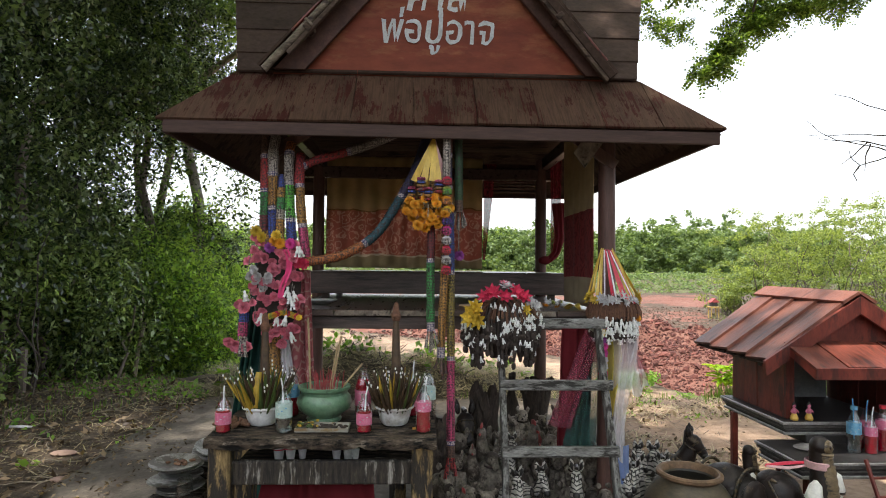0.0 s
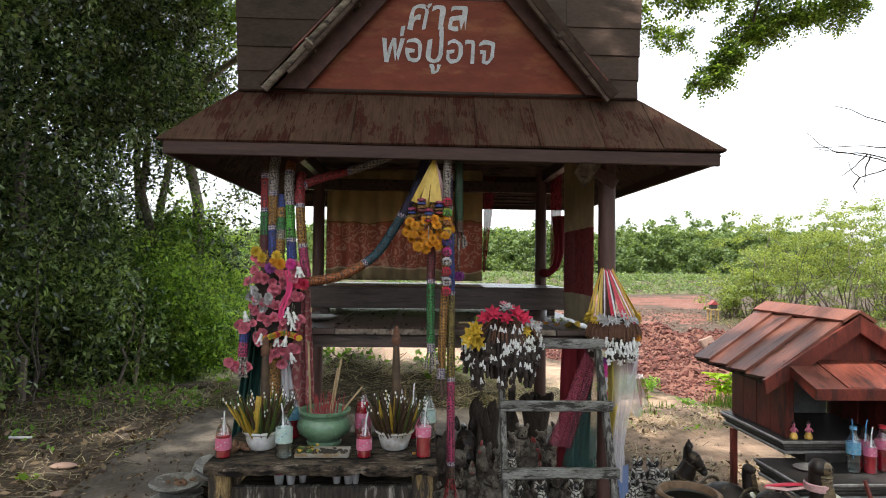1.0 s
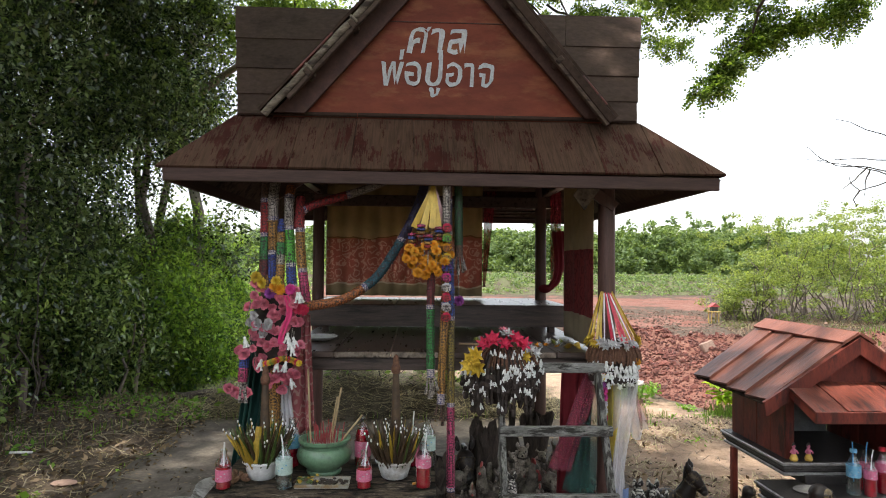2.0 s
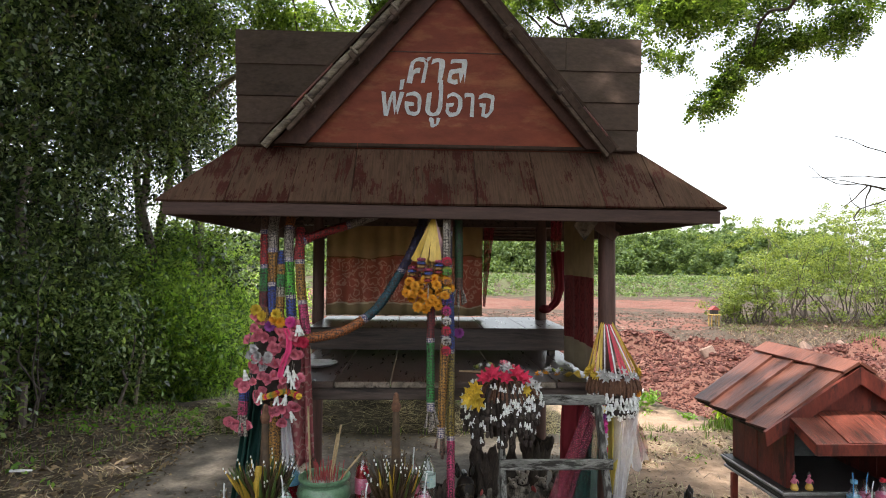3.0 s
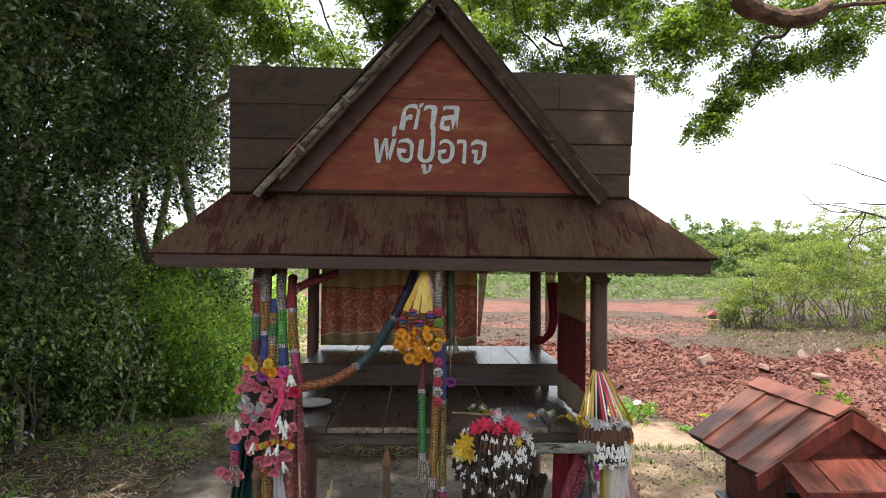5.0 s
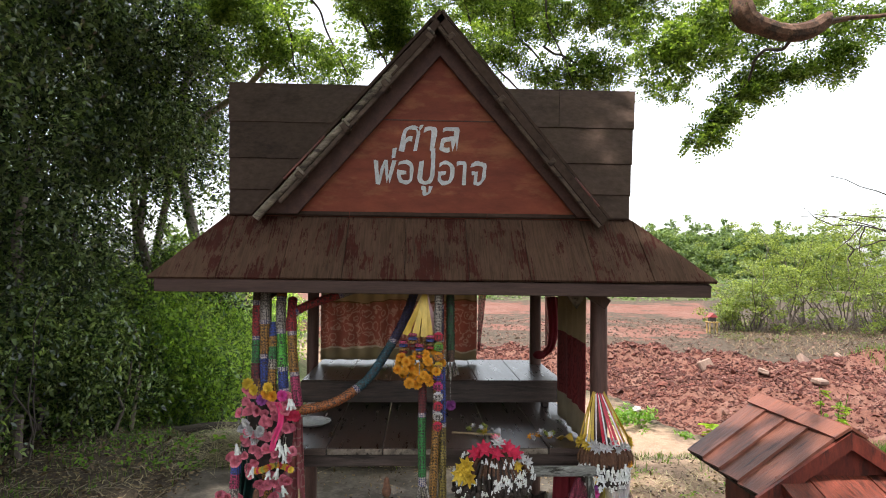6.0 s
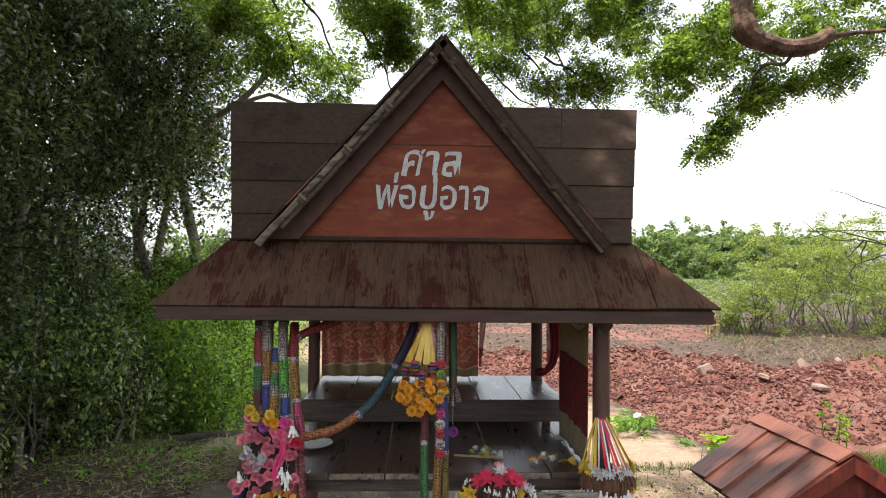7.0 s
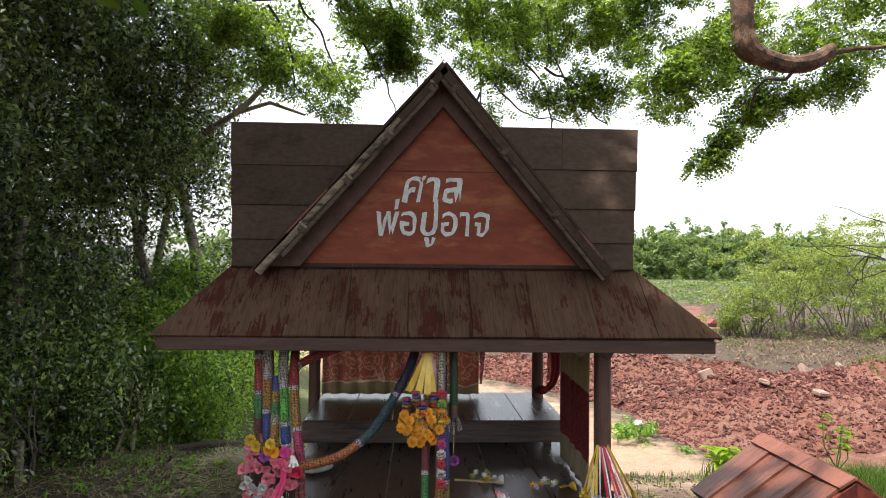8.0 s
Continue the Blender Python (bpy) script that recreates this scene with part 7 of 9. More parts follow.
M_CELADON = mat("green glazed stoneware", (0.085, 0.175, 0.100), (0.17, 0.28, 0.175), 9, 0.35, bump=0.25, stain=((0.065, 0.10, 0.06), 11, 0.3), coat=0.3, grain=0.3)
M_ASH = mat("grey incense ash", (0.20, 0.18, 0.16), (0.34, 0.31, 0.28), 30, 0.95, bump=0.6)
pot = thing("incense_pot", (-0.485, -0.5, TZ0), "round green glazed incense pot full of burnt sticks", "incense pot")
part("body", Shape().lathe([(1.05 * r_, 1.04 * z_) for r_, z_ in ((0.068, 0.0), (0.072, 0.010), (0.066, 0.018), (0.075, 0.028), (0.104, 0.05), (0.113, 0.075), (0.108, 0.098), (0.094, 0.112), (0.095, 0.122), (0.106, 0.132), (0.107, 0.142), (0.100, 0.145), (0.092, 0.138), (0.088, 0.12))], n=36), M_CELADON, pot)
part("ash", Shape().lathe([(0.085, 0.118), (0.05, 0.128), (0.01, 0.126)], n=20), M_ASH, pot)
M_INC = mat("red incense stick", (0.22, 0.03, 0.04), (0.36, 0.06, 0.06), 30, 0.8, bump=0.1)
M_BAM = mat("bamboo stick", (0.30, 0.21, 0.11), (0.42, 0.31, 0.18), 20, 0.7, bump=0.1)
for k in range(46):
    a, q = random.uniform(0, 6.28), random.uniform(0.0, 0.075)
    x, y = q * math.cos(a), q * math.sin(a)
    h = random.uniform(0.035, 0.10)
    part("incense_stick", Shape().tube([(x, y, 0.115), (x * 1.2 + random.uniform(-0.01, 0.01), y * 1.2, 0.125 + h)], 0.0018, 5), M_INC, pot)
for x, dx, h in ((0.03, 0.035, 0.24), (0.02, 0.03, 0.20), (0.06, 0.10, 0.12), (-0.06, -0.02, 0.32)):
    part("candle_stick", Shape().tube([(x, 0, 0.12), (x + dx, 0.02, 0.12 + h)], 0.0045, 7), M_BAM, pot)

M_ENAMEL = mat("white glazed bowl", (0.62, 0.62, 0.60), (0.78, 0.78, 0.76), 6, 0.3, bump=0.05, stain=((0.45, 0.42, 0.36), 4, 0.15))
M_BAISI = [mat("browning leaf roll", (0.035, 0.022, 0.014), (0.10, 0.06, 0.03), 20, 0.6, bump=0.3), mat("green leaf roll", (0.03, 0.06, 0.015), (0.10, 0.14, 0.03), 20, 0.5, bump=0.3), mat("yellow leaf roll", (0.30, 0.19, 0.02), (0.50, 0.33, 0.04), 20, 0.5, bump=0.3)]


def baisi(at, tilt_mix, tall, label):
    """A bowl of folded leaf spikes tipped with white buds round a tall leaf cone."""
    ob = thing("leaf_offering", at, label, "offering", "leaf spike offerings")
    part("bowl", Shape().lathe([(0.050, 0.0), (0.055, 0.004), (0.066, 0.036), (0.073, 0.064), (0.083, 0.070), (0.083, 0.078), (0.075, 0.078), (0.068, 0.06), (0.055, 0.03)], n=30), M_ENAMEL, ob)
    for k in range(124):
        # folded spikes stand in bundles that fan out over the rim
        a = k * 2.4
        f = k / 124
        q = 0.012 + 0.055 * f ** 0.7
        lean = 0.06 + 0.66 * f * random.uniform(0.55, 1.15)
        base = Vector((q * math.cos(a), q * math.sin(a), 0.055))
        L = random.uniform(0.11, 0.20)
        d = Vector((math.cos(a) * lean + random.uniform(-0.16, 0.16), math.sin(a) * lean + random.uniform(-0.1, 0.1), 1)).normalized()
        tip = base + d * L
        sp_ = part("leaf_spike", Shape().tube([base, base.lerp(tip, 0.35), base.lerp(tip, 0.7), tip], [0.007, random.uniform(0.010, 0.016), random.uniform(0.006, 0.010), 0.0012], 6, flat=0.5), M_BAISI[tilt_mix[k % len(tilt_mix)]], ob)
        if k % 4 == 1:
            bd = Shape()
            for j in range(1 + (k // 3) % 3):
                bd.ball(tip + d * (0.004 - 0.016 * j) + Vector((0.004 * j, -0.005 * j, 0)), (0.0036, 0.0036, 0.006), 7, 5)
            part("bud", bd, M_BELLW, sp_)
    part("cone", Shape().tube([(0, 0, 0.04), (0.004, 0.01, 0.16), (0.002, 0.015, tall * 0.7), (0, 0.02, tall)], [0.028, 0.024, 0.018, 0.013], 12), M_BAISI[0], ob)
    part("cone_top", Shape().lathe([(0.012, 0), (0.019, 0.010), (0.021, 0.03), (0.015, 0.042), (0.013, 0.062), (0.010, 0.078), (0.002, 0.085)], (0, 0.02, tall - 0.02), 12), M_BROWNBEAD, ob)
    return ob


baisi((-0.735, -0.56, TZ0), (1, 0, 0, 1, 0, 2, 0, 1), 0.40, "white bowl of green and yellow leaf spikes with white buds")
baisi((-0.178, -0.56, TZ0), (0, 0, 0, 1, 0, 0, 0, 2, 0), 0.45, "white bowl of brown dried leaf spikes with white buds")
part("front_leaf", Shape().tube([(-0.745, -0.62, 0.86), (-0.742, -0.625, 0.93), (-0.74, -0.61, 1.0)], [0.022, 0.02, 0.012], 10), M_BAISI[2], None)
tagged(bpy.data.objects["front_leaf"], "yellow banana leaf cone stuck in the bowl", "leaf")
M_TRAY = mat("stained tin tray", (0.24, 0.23, 0.20), (0.40, 0.38, 0.34), 8, 0.45, bump=0.1, stain=((0.20, 0.13, 0.06), 5, 0.35))
tray = thing("tray", (-0.465, -0.655, TZ0), "small stained tin tray with dried garlands and ash", "tray")
part("base", Shape().box((0, 0, 0.005), (0.215, 0.10, 0.008), 0.003), M_TRAY, tray)
for c, s_ in (((0, -0.048, 0.011), (0.215, 0.005, 0.012)), ((0, 0.048, 0.011), (0.215, 0.005, 0.012)), ((-0.105, 0, 0.011), (0.005, 0.092, 0.012)), ((0.105, 0, 0.011), (0.005, 0.092, 0.012))):
    part("rim", Shape().box(c, s_, 0.002), M_TRAY, tray)
for k in range(26):
    p = Vector((-0.06 + random.gauss(0, 0.025), random.gauss(0, 0.02), 0.014 + random.random() * 0.012))
    part("dried_petal", Shape().ball(p, (0.010, 0.007, 0.005), 6, 4, (random.uniform(-40, 40), 0, random.uniform(0, 180))), M_BAISI[(2, 1, 0)[k % 3]], tray)
for k in range(44):
    p = Vector((0.025 + random.gauss(0, 0.04), max(-0.04, min(0.04, random.gauss(0, 0.02))), 0.012))
    part("ash_flake", Shape().ball(p, (0.012, 0.008, 0.004), 6, 4, (0, 0, random.uniform(0, 180))), M_DRY, tray)
ob = part("candle", Shape().tube([(-0.10, -0.665, TZ0 + 0.006), (-0.03, -0.64, TZ0 + 0.006)], 0.005, 7), mat("orange candle wax", (0.5, 0.2, 0.03), (0.6, 0.28, 0.05), 20, 0.5, bump=0.05))
tagged(ob, "thin orange candle lying on the table", "candle")
M_CHIP = mat("wood scraps", (0.10, 0.05, 0.03), (0.22, 0.12, 0.07), 20, 0.9, bump=0.5)
scr = thing("wood_scraps", (-0.83, -0.60, TZ0), "crumbled brown bark scraps beside the bowl", "scraps", kind="stuff")
part("scraps", (lambda s: [s.ball((random.gauss(0, 0.03), random.gauss(0, 0.025), 0.008 + random.random() * 0.012), (0.016, 0.01, 0.008), 6, 4, (random.uniform(-60, 60), random.uniform(-60, 60), 0)) for _ in range(26)] and s)(Shape()), M_CHIP, scr, smooth=0)

# shelf under the table with cups and a red cloth
part("shelf_board", Shape().box((0, 0.02, 0.605), (0.74, 0.28, 0.018), 0.003), M_TABLE, table)
part("back_post", Shape().box((-0.20, 0.24, 0.35), (0.09, 0.03, 0.70), 0.004), M_POST, table)
part("back_post", Shape().box((0.30, 0.24, 0.35), (0.05, 0.03, 0.70), 0.004), M_TLEG, table)
for x, s_, c in ((-0.655, 1.0, "cup"), (-0.61, 0.95, "cup"), (-0.565, 0.8, "cup"), (-0.42, 0.9, "cup"), (-0.37, 1.0, "cup"), (-0.34, 0.7, "cup")):
    cup = thing("cup", (x, -0.58 + random.uniform(-0.02, 0.03), 0.63), "small white plastic cup standing on the shelf", "cup", "white cups")
    part("wall", Shape().lathe([(0.016 * s_, 0), (0.024 * s_, 0.058 * s_), (0.0255 * s_, 0.06 * s_), (0.0235 * s_, 0.058 * s_), (0.015 * s_, 0.004)], n=18), M_ENAMEL, cup)
    if x < -0.6:
        part("red_band", Shape().lathe([(0.0235 * s_, 0.048 * s_), (0.0252 * s_, 0.048 * s_), (0.0258 * s_, 0.053 * s_), (0.0235 * s_, 0.053 * s_)], n=18), M_REDCAP, cup)
drape("cloth", ((-0.72, -0.60, 0.56), (-0.26, -0.60, 0.56)), ((-0.78, -0.66, 0.20), (-0.22, -0.66, 0.20)), 4, 0.03, M_REDCLOTH, "dark red cloth bunched under the table", "cloth", 50, 18, seed=9)

# stacked plates beside the table
M_PLATE = mat("grimy grey plate", (0.16, 0.15, 0.135), (0.38, 0.37, 0.34), 8, 0.5, bump=0.15, stain=((0.07, 0.055, 0.042), 7, 0.5))
crate = thing("crate", (-1.28, -0.05, 0.015), "low dark wooden crate under stacked plates", "crate")
part("box", Shape().box((0, 0, 0.13), (0.24, 0.24, 0.26), 0.008), M_TABLE, crate)
part("lid_board", Shape().box((0, -0.06, 0.268), (0.25, 0.11, 0.014), 0.004), M_TABLE, crate)
part("lid_board", Shape().box((0, 0.06, 0.268), (0.25, 0.11, 0.014), 0.004), M_TABLE, crate)
zz = 0.292
for k in range(6):
    r_ = 0.105 + 0.008 * (k % 3)
    pl = thing("plate", (-1.275 + 0.02 * math.sin(k * 2.3), -0.05 + 0.01 * math.cos(k * 1.7), zz), "grimy glazed plate stacked with others", "plate", "stacked plates")
    part("dish", Shape().lathe([(r_ * 0.5, 0.0), (r_ * 0.55, 0.004), (r_ * 0.75, 0.012), (r_, 0.026), (r_ * 1.01, 0.029), (r_ * 0.97, 0.029), (r_ * 0.72, 0.016), (r_ * 0.1, 0.010)], n=32, tilt=(random.uniform(-4, 4), random.uniform(-4, 4) + (5 if k == 5 else 0), 0)), M_PLATE, pl)
    if k == 5:
        for _ in range(14):
            part("food_scrap", Shape().ball((random.gauss(0.02, 0.03), random.gauss(0, 0.03), 0.018 + random.random() * 0.01), (0.014, 0.01, 0.007), 6, 4), M_CHIP, pl)
    zz += 0.022 + (0.012 if k in (1, 3) else 0)
for k in range(3):
    pl = thing("plate", (-1.16 + 0.01 * k, 0.16, 0.03 + 0.35 + 0.026 * k), "large grey dish leaning on a stack", "plate", "stacked plates")
    part("dish", Shape().lathe([(0.07, 0.0), (0.08, 0.004), (0.11, 0.02), (0.13, 0.036), (0.132, 0.039), (0.126, 0.039), (0.10, 0.022), (0.01, 0.012)], n=32, tilt=(6, 8, 0)), M_PLATE, pl)
stand = thing("crate", (-1.15, 0.16, 0.015), "low dark wooden stand under dishes", "crate")
part("box", Shape().box((0, 0, 0.18), (0.2, 0.2, 0.35), 0.008), M_TABLE, stand)
glass = thing("jar", (-1.20, -0.16, 0.015), "empty clear glass jar beside the plates", "jar")
part("foot_box", Shape().box((0, 0, 0.13), (0.12, 0.10, 0.26), 0.006), M_TABLE, glass)
part("glass", Shape().lathe([(0.03, 0.262), (0.038, 0.27), (0.038, 0.37), (0.034, 0.38), (0.036, 0.39)], n=18), M_CLEAR, glass)
# ---------------------------------------------------------------- animal statues
def stripe_mat():
    m = bpy.data.materials.new("zebra painted clay")
    m.use_nodes = True
    n, l = m.node_tree.nodes, m.node_tree.links
    b = n["Principled BSDF"]
    co, sp, no = n.new("ShaderNodeTexCoord"), n.new("ShaderNodeSeparateXYZ"), n.new("ShaderNodeTexNoise")
    no.inputs["Scale"].default_value, no.inputs["Detail"].default_value = 14, 3
    l.new(co.outputs["Object"], sp.inputs[0])
    l.new(co.outputs["Object"], no.inputs["Vector"])

    def calc(op, a, c):
        q = n.new("ShaderNodeMath")
        q.operation = op
        for k, v in enumerate((a, c)):
            if isinstance(v, float):
                q.inputs[k].default_value = v
            elif v is not None:
                l.new(v, q.inputs[k])
        return q.outputs[0]

    # bands that slope up from the breast bone and lean back along the flank
    v = calc("ADD", sp.outputs[2], calc("MULTIPLY", calc("ABSOLUTE", sp.outputs[0], None), -0.9))
    v = calc("ADD", v, calc("MULTIPLY", sp.outputs[1], 0.55))
    v = calc("ADD", v, calc("MULTIPLY", no.outputs["Fac"], 0.035))
    w = calc("SINE", calc("MULTIPLY", v, 330.0), None)
    r = n.new("ShaderNodeValToRGB")
    r.color_ramp.elements[0].position, r.color_ramp.elements[1].position = 0.15, 0.30
    r.color_ramp.elements[0].color, r.color_ramp.elements[1].color = (0.02, 0.018, 0.016, 1), (0.50, 0.47, 0.42, 1)
    mr = n.new("ShaderNodeMapRange")
    mr.inputs["From Min"].default_value = -1
    l.new(w, mr.inputs["Value"])
    l.new(mr.outputs[0], r.inputs[0])
    l.new(r.outputs[0], b.inputs["Base Color"])
    b.inputs["Roughness"].default_value = 0.5
    return m


M_ZEBRA = stripe_mat()
M_BLACK = mat("black glossy paint", (0.012, 0.010, 0.009), (0.03, 0.025, 0.022), 12, 0.35, bump=0.1)
M_BRONZE = mat("dark brown painted clay", (0.007, 0.005, 0.0045), (0.026, 0.016, 0.012), 22, 0.48, bump=0.6, spec=0.35, stain=((0.09, 0.06, 0.032), 16, 0.12))
M_TRUNK = mat("rubbed gold brown paint", (0.08, 0.055, 0.028), (0.24, 0.17, 0.085), 40, 0.45, (1, 1, 3), 0.5, stain=((0.035, 0.024, 0.016), 20, 0.35))
M_CLAYGREY = mat("weathered grey clay", (0.035, 0.027, 0.021), (0.30, 0.26, 0.21), 30, 0.85, bump=0.6, stain=((0.05, 0.036, 0.028), 14, 0.4), vary=0.35)
M_GOLD = mat("gold paint", (0.30, 0.19, 0.05), (0.45, 0.31, 0.10), 15, 0.4, bump=0.2)
M_TUSK = mat("ivory white paint", (0.60, 0.58, 0.52), (0.75, 0.73, 0.68), 10, 0.4, bump=0.05)
M_BLANKET = bead_mat("beaded gilt trim", (0.075, 0.05, 0.02), (0.012, 0.009, 0.007), 70)
M_PAINTRED = mat("chipped red paint", (0.24, 0.03, 0.03), (0.36, 0.06, 0.05), 12, 0.5, bump=0.2, stain=((0.12, 0.05, 0.04), 6, 0.3))


def quadruped(body=(0.05, 0.09, 0.06), leg=0.12, neck=0.10, head=(0.025, 0.045, 0.028), ear=0.03, mane=False, muzzle=True, saddle=False, thick=0.5, nod=28):
    """A standing animal that looks towards -y: body, legs, neck, head, ears and tail in one mesh."""
    s = Shape()
    bz = leg + body[2] * 0.8
    s.ball((0, 0.02, bz), body, 14, 10)
    for x in (-1, 1):
        for y in (-0.7, 0.75):
            s.tube([(x * body[0] * 0.6, 0.02 + y * body[1] * 0.85, bz - body[2] * 0.3), (x * body[0] * 0.62, 0.02 + y * body[1] * 0.9, leg * 0.4), (x * body[0] * 0.65, 0.02 + y * body[1] * 0.88, 0)], [0.022, 0.014, 0.017], 8)
    n0 = Vector((0, -body[1] * 0.62, bz + body[2] * 0.25))
    n1 = n0 + Vector((0, -neck * 0.42, neck))
    mid = n0.lerp(n1, 0.5) + Vector((0, -neck * 0.10, 0.01))
    s.tube([n0 - Vector((0, -0.02, 0.02)), n0, mid, n1, n1 + Vector((0, -0.008, head[2] * 0.55))], [body[0] * 0.8, body[0] * 0.86, body[0] * (thick + 0.06), body[0] * thick, body[0] * thick * 0.5], 12)
    hl = head[1] * 2
    face = Vector((0, -math.cos(radians(nod)), -math.sin(radians(nod))))
    h0 = n1 + Vector((0, 0.008, head[2] * 0.25))
    s.tube([h0, h0 + face * hl * 0.18, h0 + face * hl * 0.45, h0 + face * hl * 0.78, h0 + face * hl * 0.95, h0 + face * hl], [head[0] * 0.7, head[0] * 1.05, head[0] * 0.95, head[0] * 0.68, head[0] * 0.66, head[0] * 0.35], 12)
    for x in (-1, 1):
        e0 = h0 + Vector((x * head[0] * 0.62, 0.002, head[2] * 0.55))
        s.tube([e0, e0 + Vector((x * 0.006, 0.003, ear * 0.55)), e0 + Vector((x * 0.010, 0.0, ear))], [0.010, 0.013, 0.003], 7)
    s.tube([(0, 0.02 + body[1] * 0.95, bz + body[2] * 0.3), (0, 0.05 + body[1], bz - 0.02), (0, 0.05 + body[1], leg * 0.5)], [0.006, 0.005, 0.009], 6)
    s.slot = 1
    if muzzle:
        s.ball(h0 + face * hl * 0.92, (head[0] * 0.74, head[0] * 0.74, head[0] * 0.7), 10, 7)
    for x in (-1, 1):
        s.ball(h0 + face * hl * 0.36 + Vector((x * head[0] * 0.80, -0.004, head[0] * 0.5)), (0.006, 0.006, 0.007), 7, 5)
    if mane:
        s.tube([h0 + Vector((0, -0.004, head[2] * 0.6)), h0 + Vector((0, 0.03, head[2] * 0.3)), mid + Vector((0, body[0] * (thick + 0.05), 0.02)), n0 + Vector((0, body[0] * 0.95, 0.045))], [0.008, 0.012, 0.012, 0.006], 7)
    if saddle:
        s.slot = 2
        s.ball((0, 0.03, bz + body[2] * 0.30), (body[0] * 1.0, body[1] * 0.5, body[2] * 0.78), 12, 8)
        s.tube([n0 + Vector((body[0] * 0.92 * math.cos(a), -0.006 - 0.03 * math.sin(a * 0.5), body[0] * 0.9 * math.sin(a) - 0.01)) for a in [k * 0.63 for k in range(11)]], 0.008, 6)
        s.tube([h0 + face * hl * 0.66 + Vector((head[0] * 0.82 * math.cos(a), 0, head[0] * 0.82 * math.sin(a))) for a in [k * 0.63 for k in range(11)]], 0.004, 5)
    s.v = [tuple(Vector(p) + noise.noise_vector(Vector(p) * 45) * 0.0035) for p in s.v]
    return s


def steed(w=1.0, nod=58, saddle=False, face_slot=2):
    """A slim standing zebra or horse that looks towards -y, about 0.33 high."""
    s = Shape()
    s.ball((0, 0.045, 0.142), (0.031 * w, 0.080, 0.042), 16, 11)
    s.ball((0, -0.012, 0.148), (0.030 * w, 0.040, 0.048), 14, 10)
    s.ball((0, 0.095, 0.146), (0.031 * w, 0.036, 0.043), 14, 10)
    for x in (-1, 1):
        for y in (-0.018, 0.10):
            s.tube([(x * 0.017 * w, y, 0.14), (x * 0.019 * w, y - 0.004, 0.075), (x * 0.019 * w, y + 0.002, 0.035), (x * 0.020 * w, y - 0.003, 0.012), (x * 0.020 * w, y - 0.006, 0.0)], [0.020, 0.013, 0.0095, 0.010, 0.014], 9)
    s.tube([(0, 0.0, 0.135), (0, -0.018, 0.168), (0, -0.036, 0.205), (0, -0.046, 0.240), (0, -0.048, 0.262)], [0.030 * w, 0.030 * w, 0.0235 * w, 0.0195 * w, 0.013 * w], 14)
    s.tube([(0, 0.12, 0.165), (0, 0.148, 0.14), (0, 0.150, 0.09), (0, 0.146, 0.06)], [0.007, 0.006, 0.009, 0.004], 7)
    f = Vector((0, -math.cos(radians(nod)), -math.sin(radians(nod))))
    up = Vector((0, -f.z, f.y)) * -1
    h0 = Vector((0, -0.040, 0.268))
    s.slot = face_slot
    L = 0.088
    s.tube([h0 - f * 0.006, h0 + f * L * 0.1, h0 + f * L * 0.3, h0 + f * L * 0.55, h0 + f * L * 0.8, h0 + f * L], [0.010 * w, 0.0195 * w, 0.0215 * w, 0.0175 * w, 0.0135 * w, 0.011 * w], 14)
    for x in (-1, 1):
        e0 = h0 + Vector((x * 0.014 * w, 0.006, 0.004))
        s.tube([e0, e0 + Vector((x * 0.004, 0, 0.014)), e0 + Vector((x * 0.007, -0.001, 0.032)), e0 + Vector((x * 0.006, 0, 0.047))], [0.006, 0.0105, 0.009, 0.002], 9)
    s.slot = 1
    for x in (-1, 1):
        e0 = h0 + Vector((x * 0.0155 * w, -0.0045, 0.012))
        s.tube([e0, e0 + Vector((x * 0.004, 0.001, 0.014)), e0 + Vector((x * 0.005, 0.001, 0.026))], [0.004, 0.0085, 0.003], 7)
        s.ball(h0 + f * L * 0.30 + Vector((x * 0.0165 * w, -0.008, 0.004)), (0.0055, 0.006, 0.007), 8, 6)
        s.tube([h0 + f * L * 0.06 + Vector((x * 0.006, -0.018, 0.006)), h0 + f * L * 0.45 + Vector((x * 0.009 * w, -0.0165, 0.006))], [0.0028, 0.002], 6)
    s.ball(h0 + f * L * 0.96, (0.0138 * w, 0.0145, 0.0150), 12, 9)
    s.tube([h0 + Vector((0, -0.012, 0.018)), h0 + Vector((0, 0.014, 0.020)), (0, -0.022, 0.235), (0, 0.0, 0.20), (0, 0.022, 0.178)], [0.006, 0.009, 0.009, 0.008, 0.004], 8)
    if saddle:
        s.slot = 3
        s.ball((0, 0.045, 0.156), (0.0325 * w, 0.046, 0.036), 14, 9)
        ring = [k * 0.4833 for k in range(14)]
        for z, y, r, q in ((0.172, -0.022, 0.0315 * w, 0.0065), (0.156, -0.034, 0.029 * w, 0.008), (0.232, -0.045, 0.0225 * w, 0.003)):
            s.tube([(r * math.cos(k), y - r * 0.9 * math.sin(k) * 0.9, z - 0.012 * math.sin(k)) for k in ring], q, 7)
        for d in (0.32, 0.72):
            r = (0.022 if d < 0.5 else 0.0155) * w
            s.tube([h0 + f * L * d + Vector((r * math.cos(k), 0, 0)) + up * r * 0.95 * math.sin(k) for k in ring], 0.003, 6)
    s.v = [tuple(Vector(p) + noise.noise_vector(Vector(p) * 40) * 0.0018) for p in s.v]
    return s


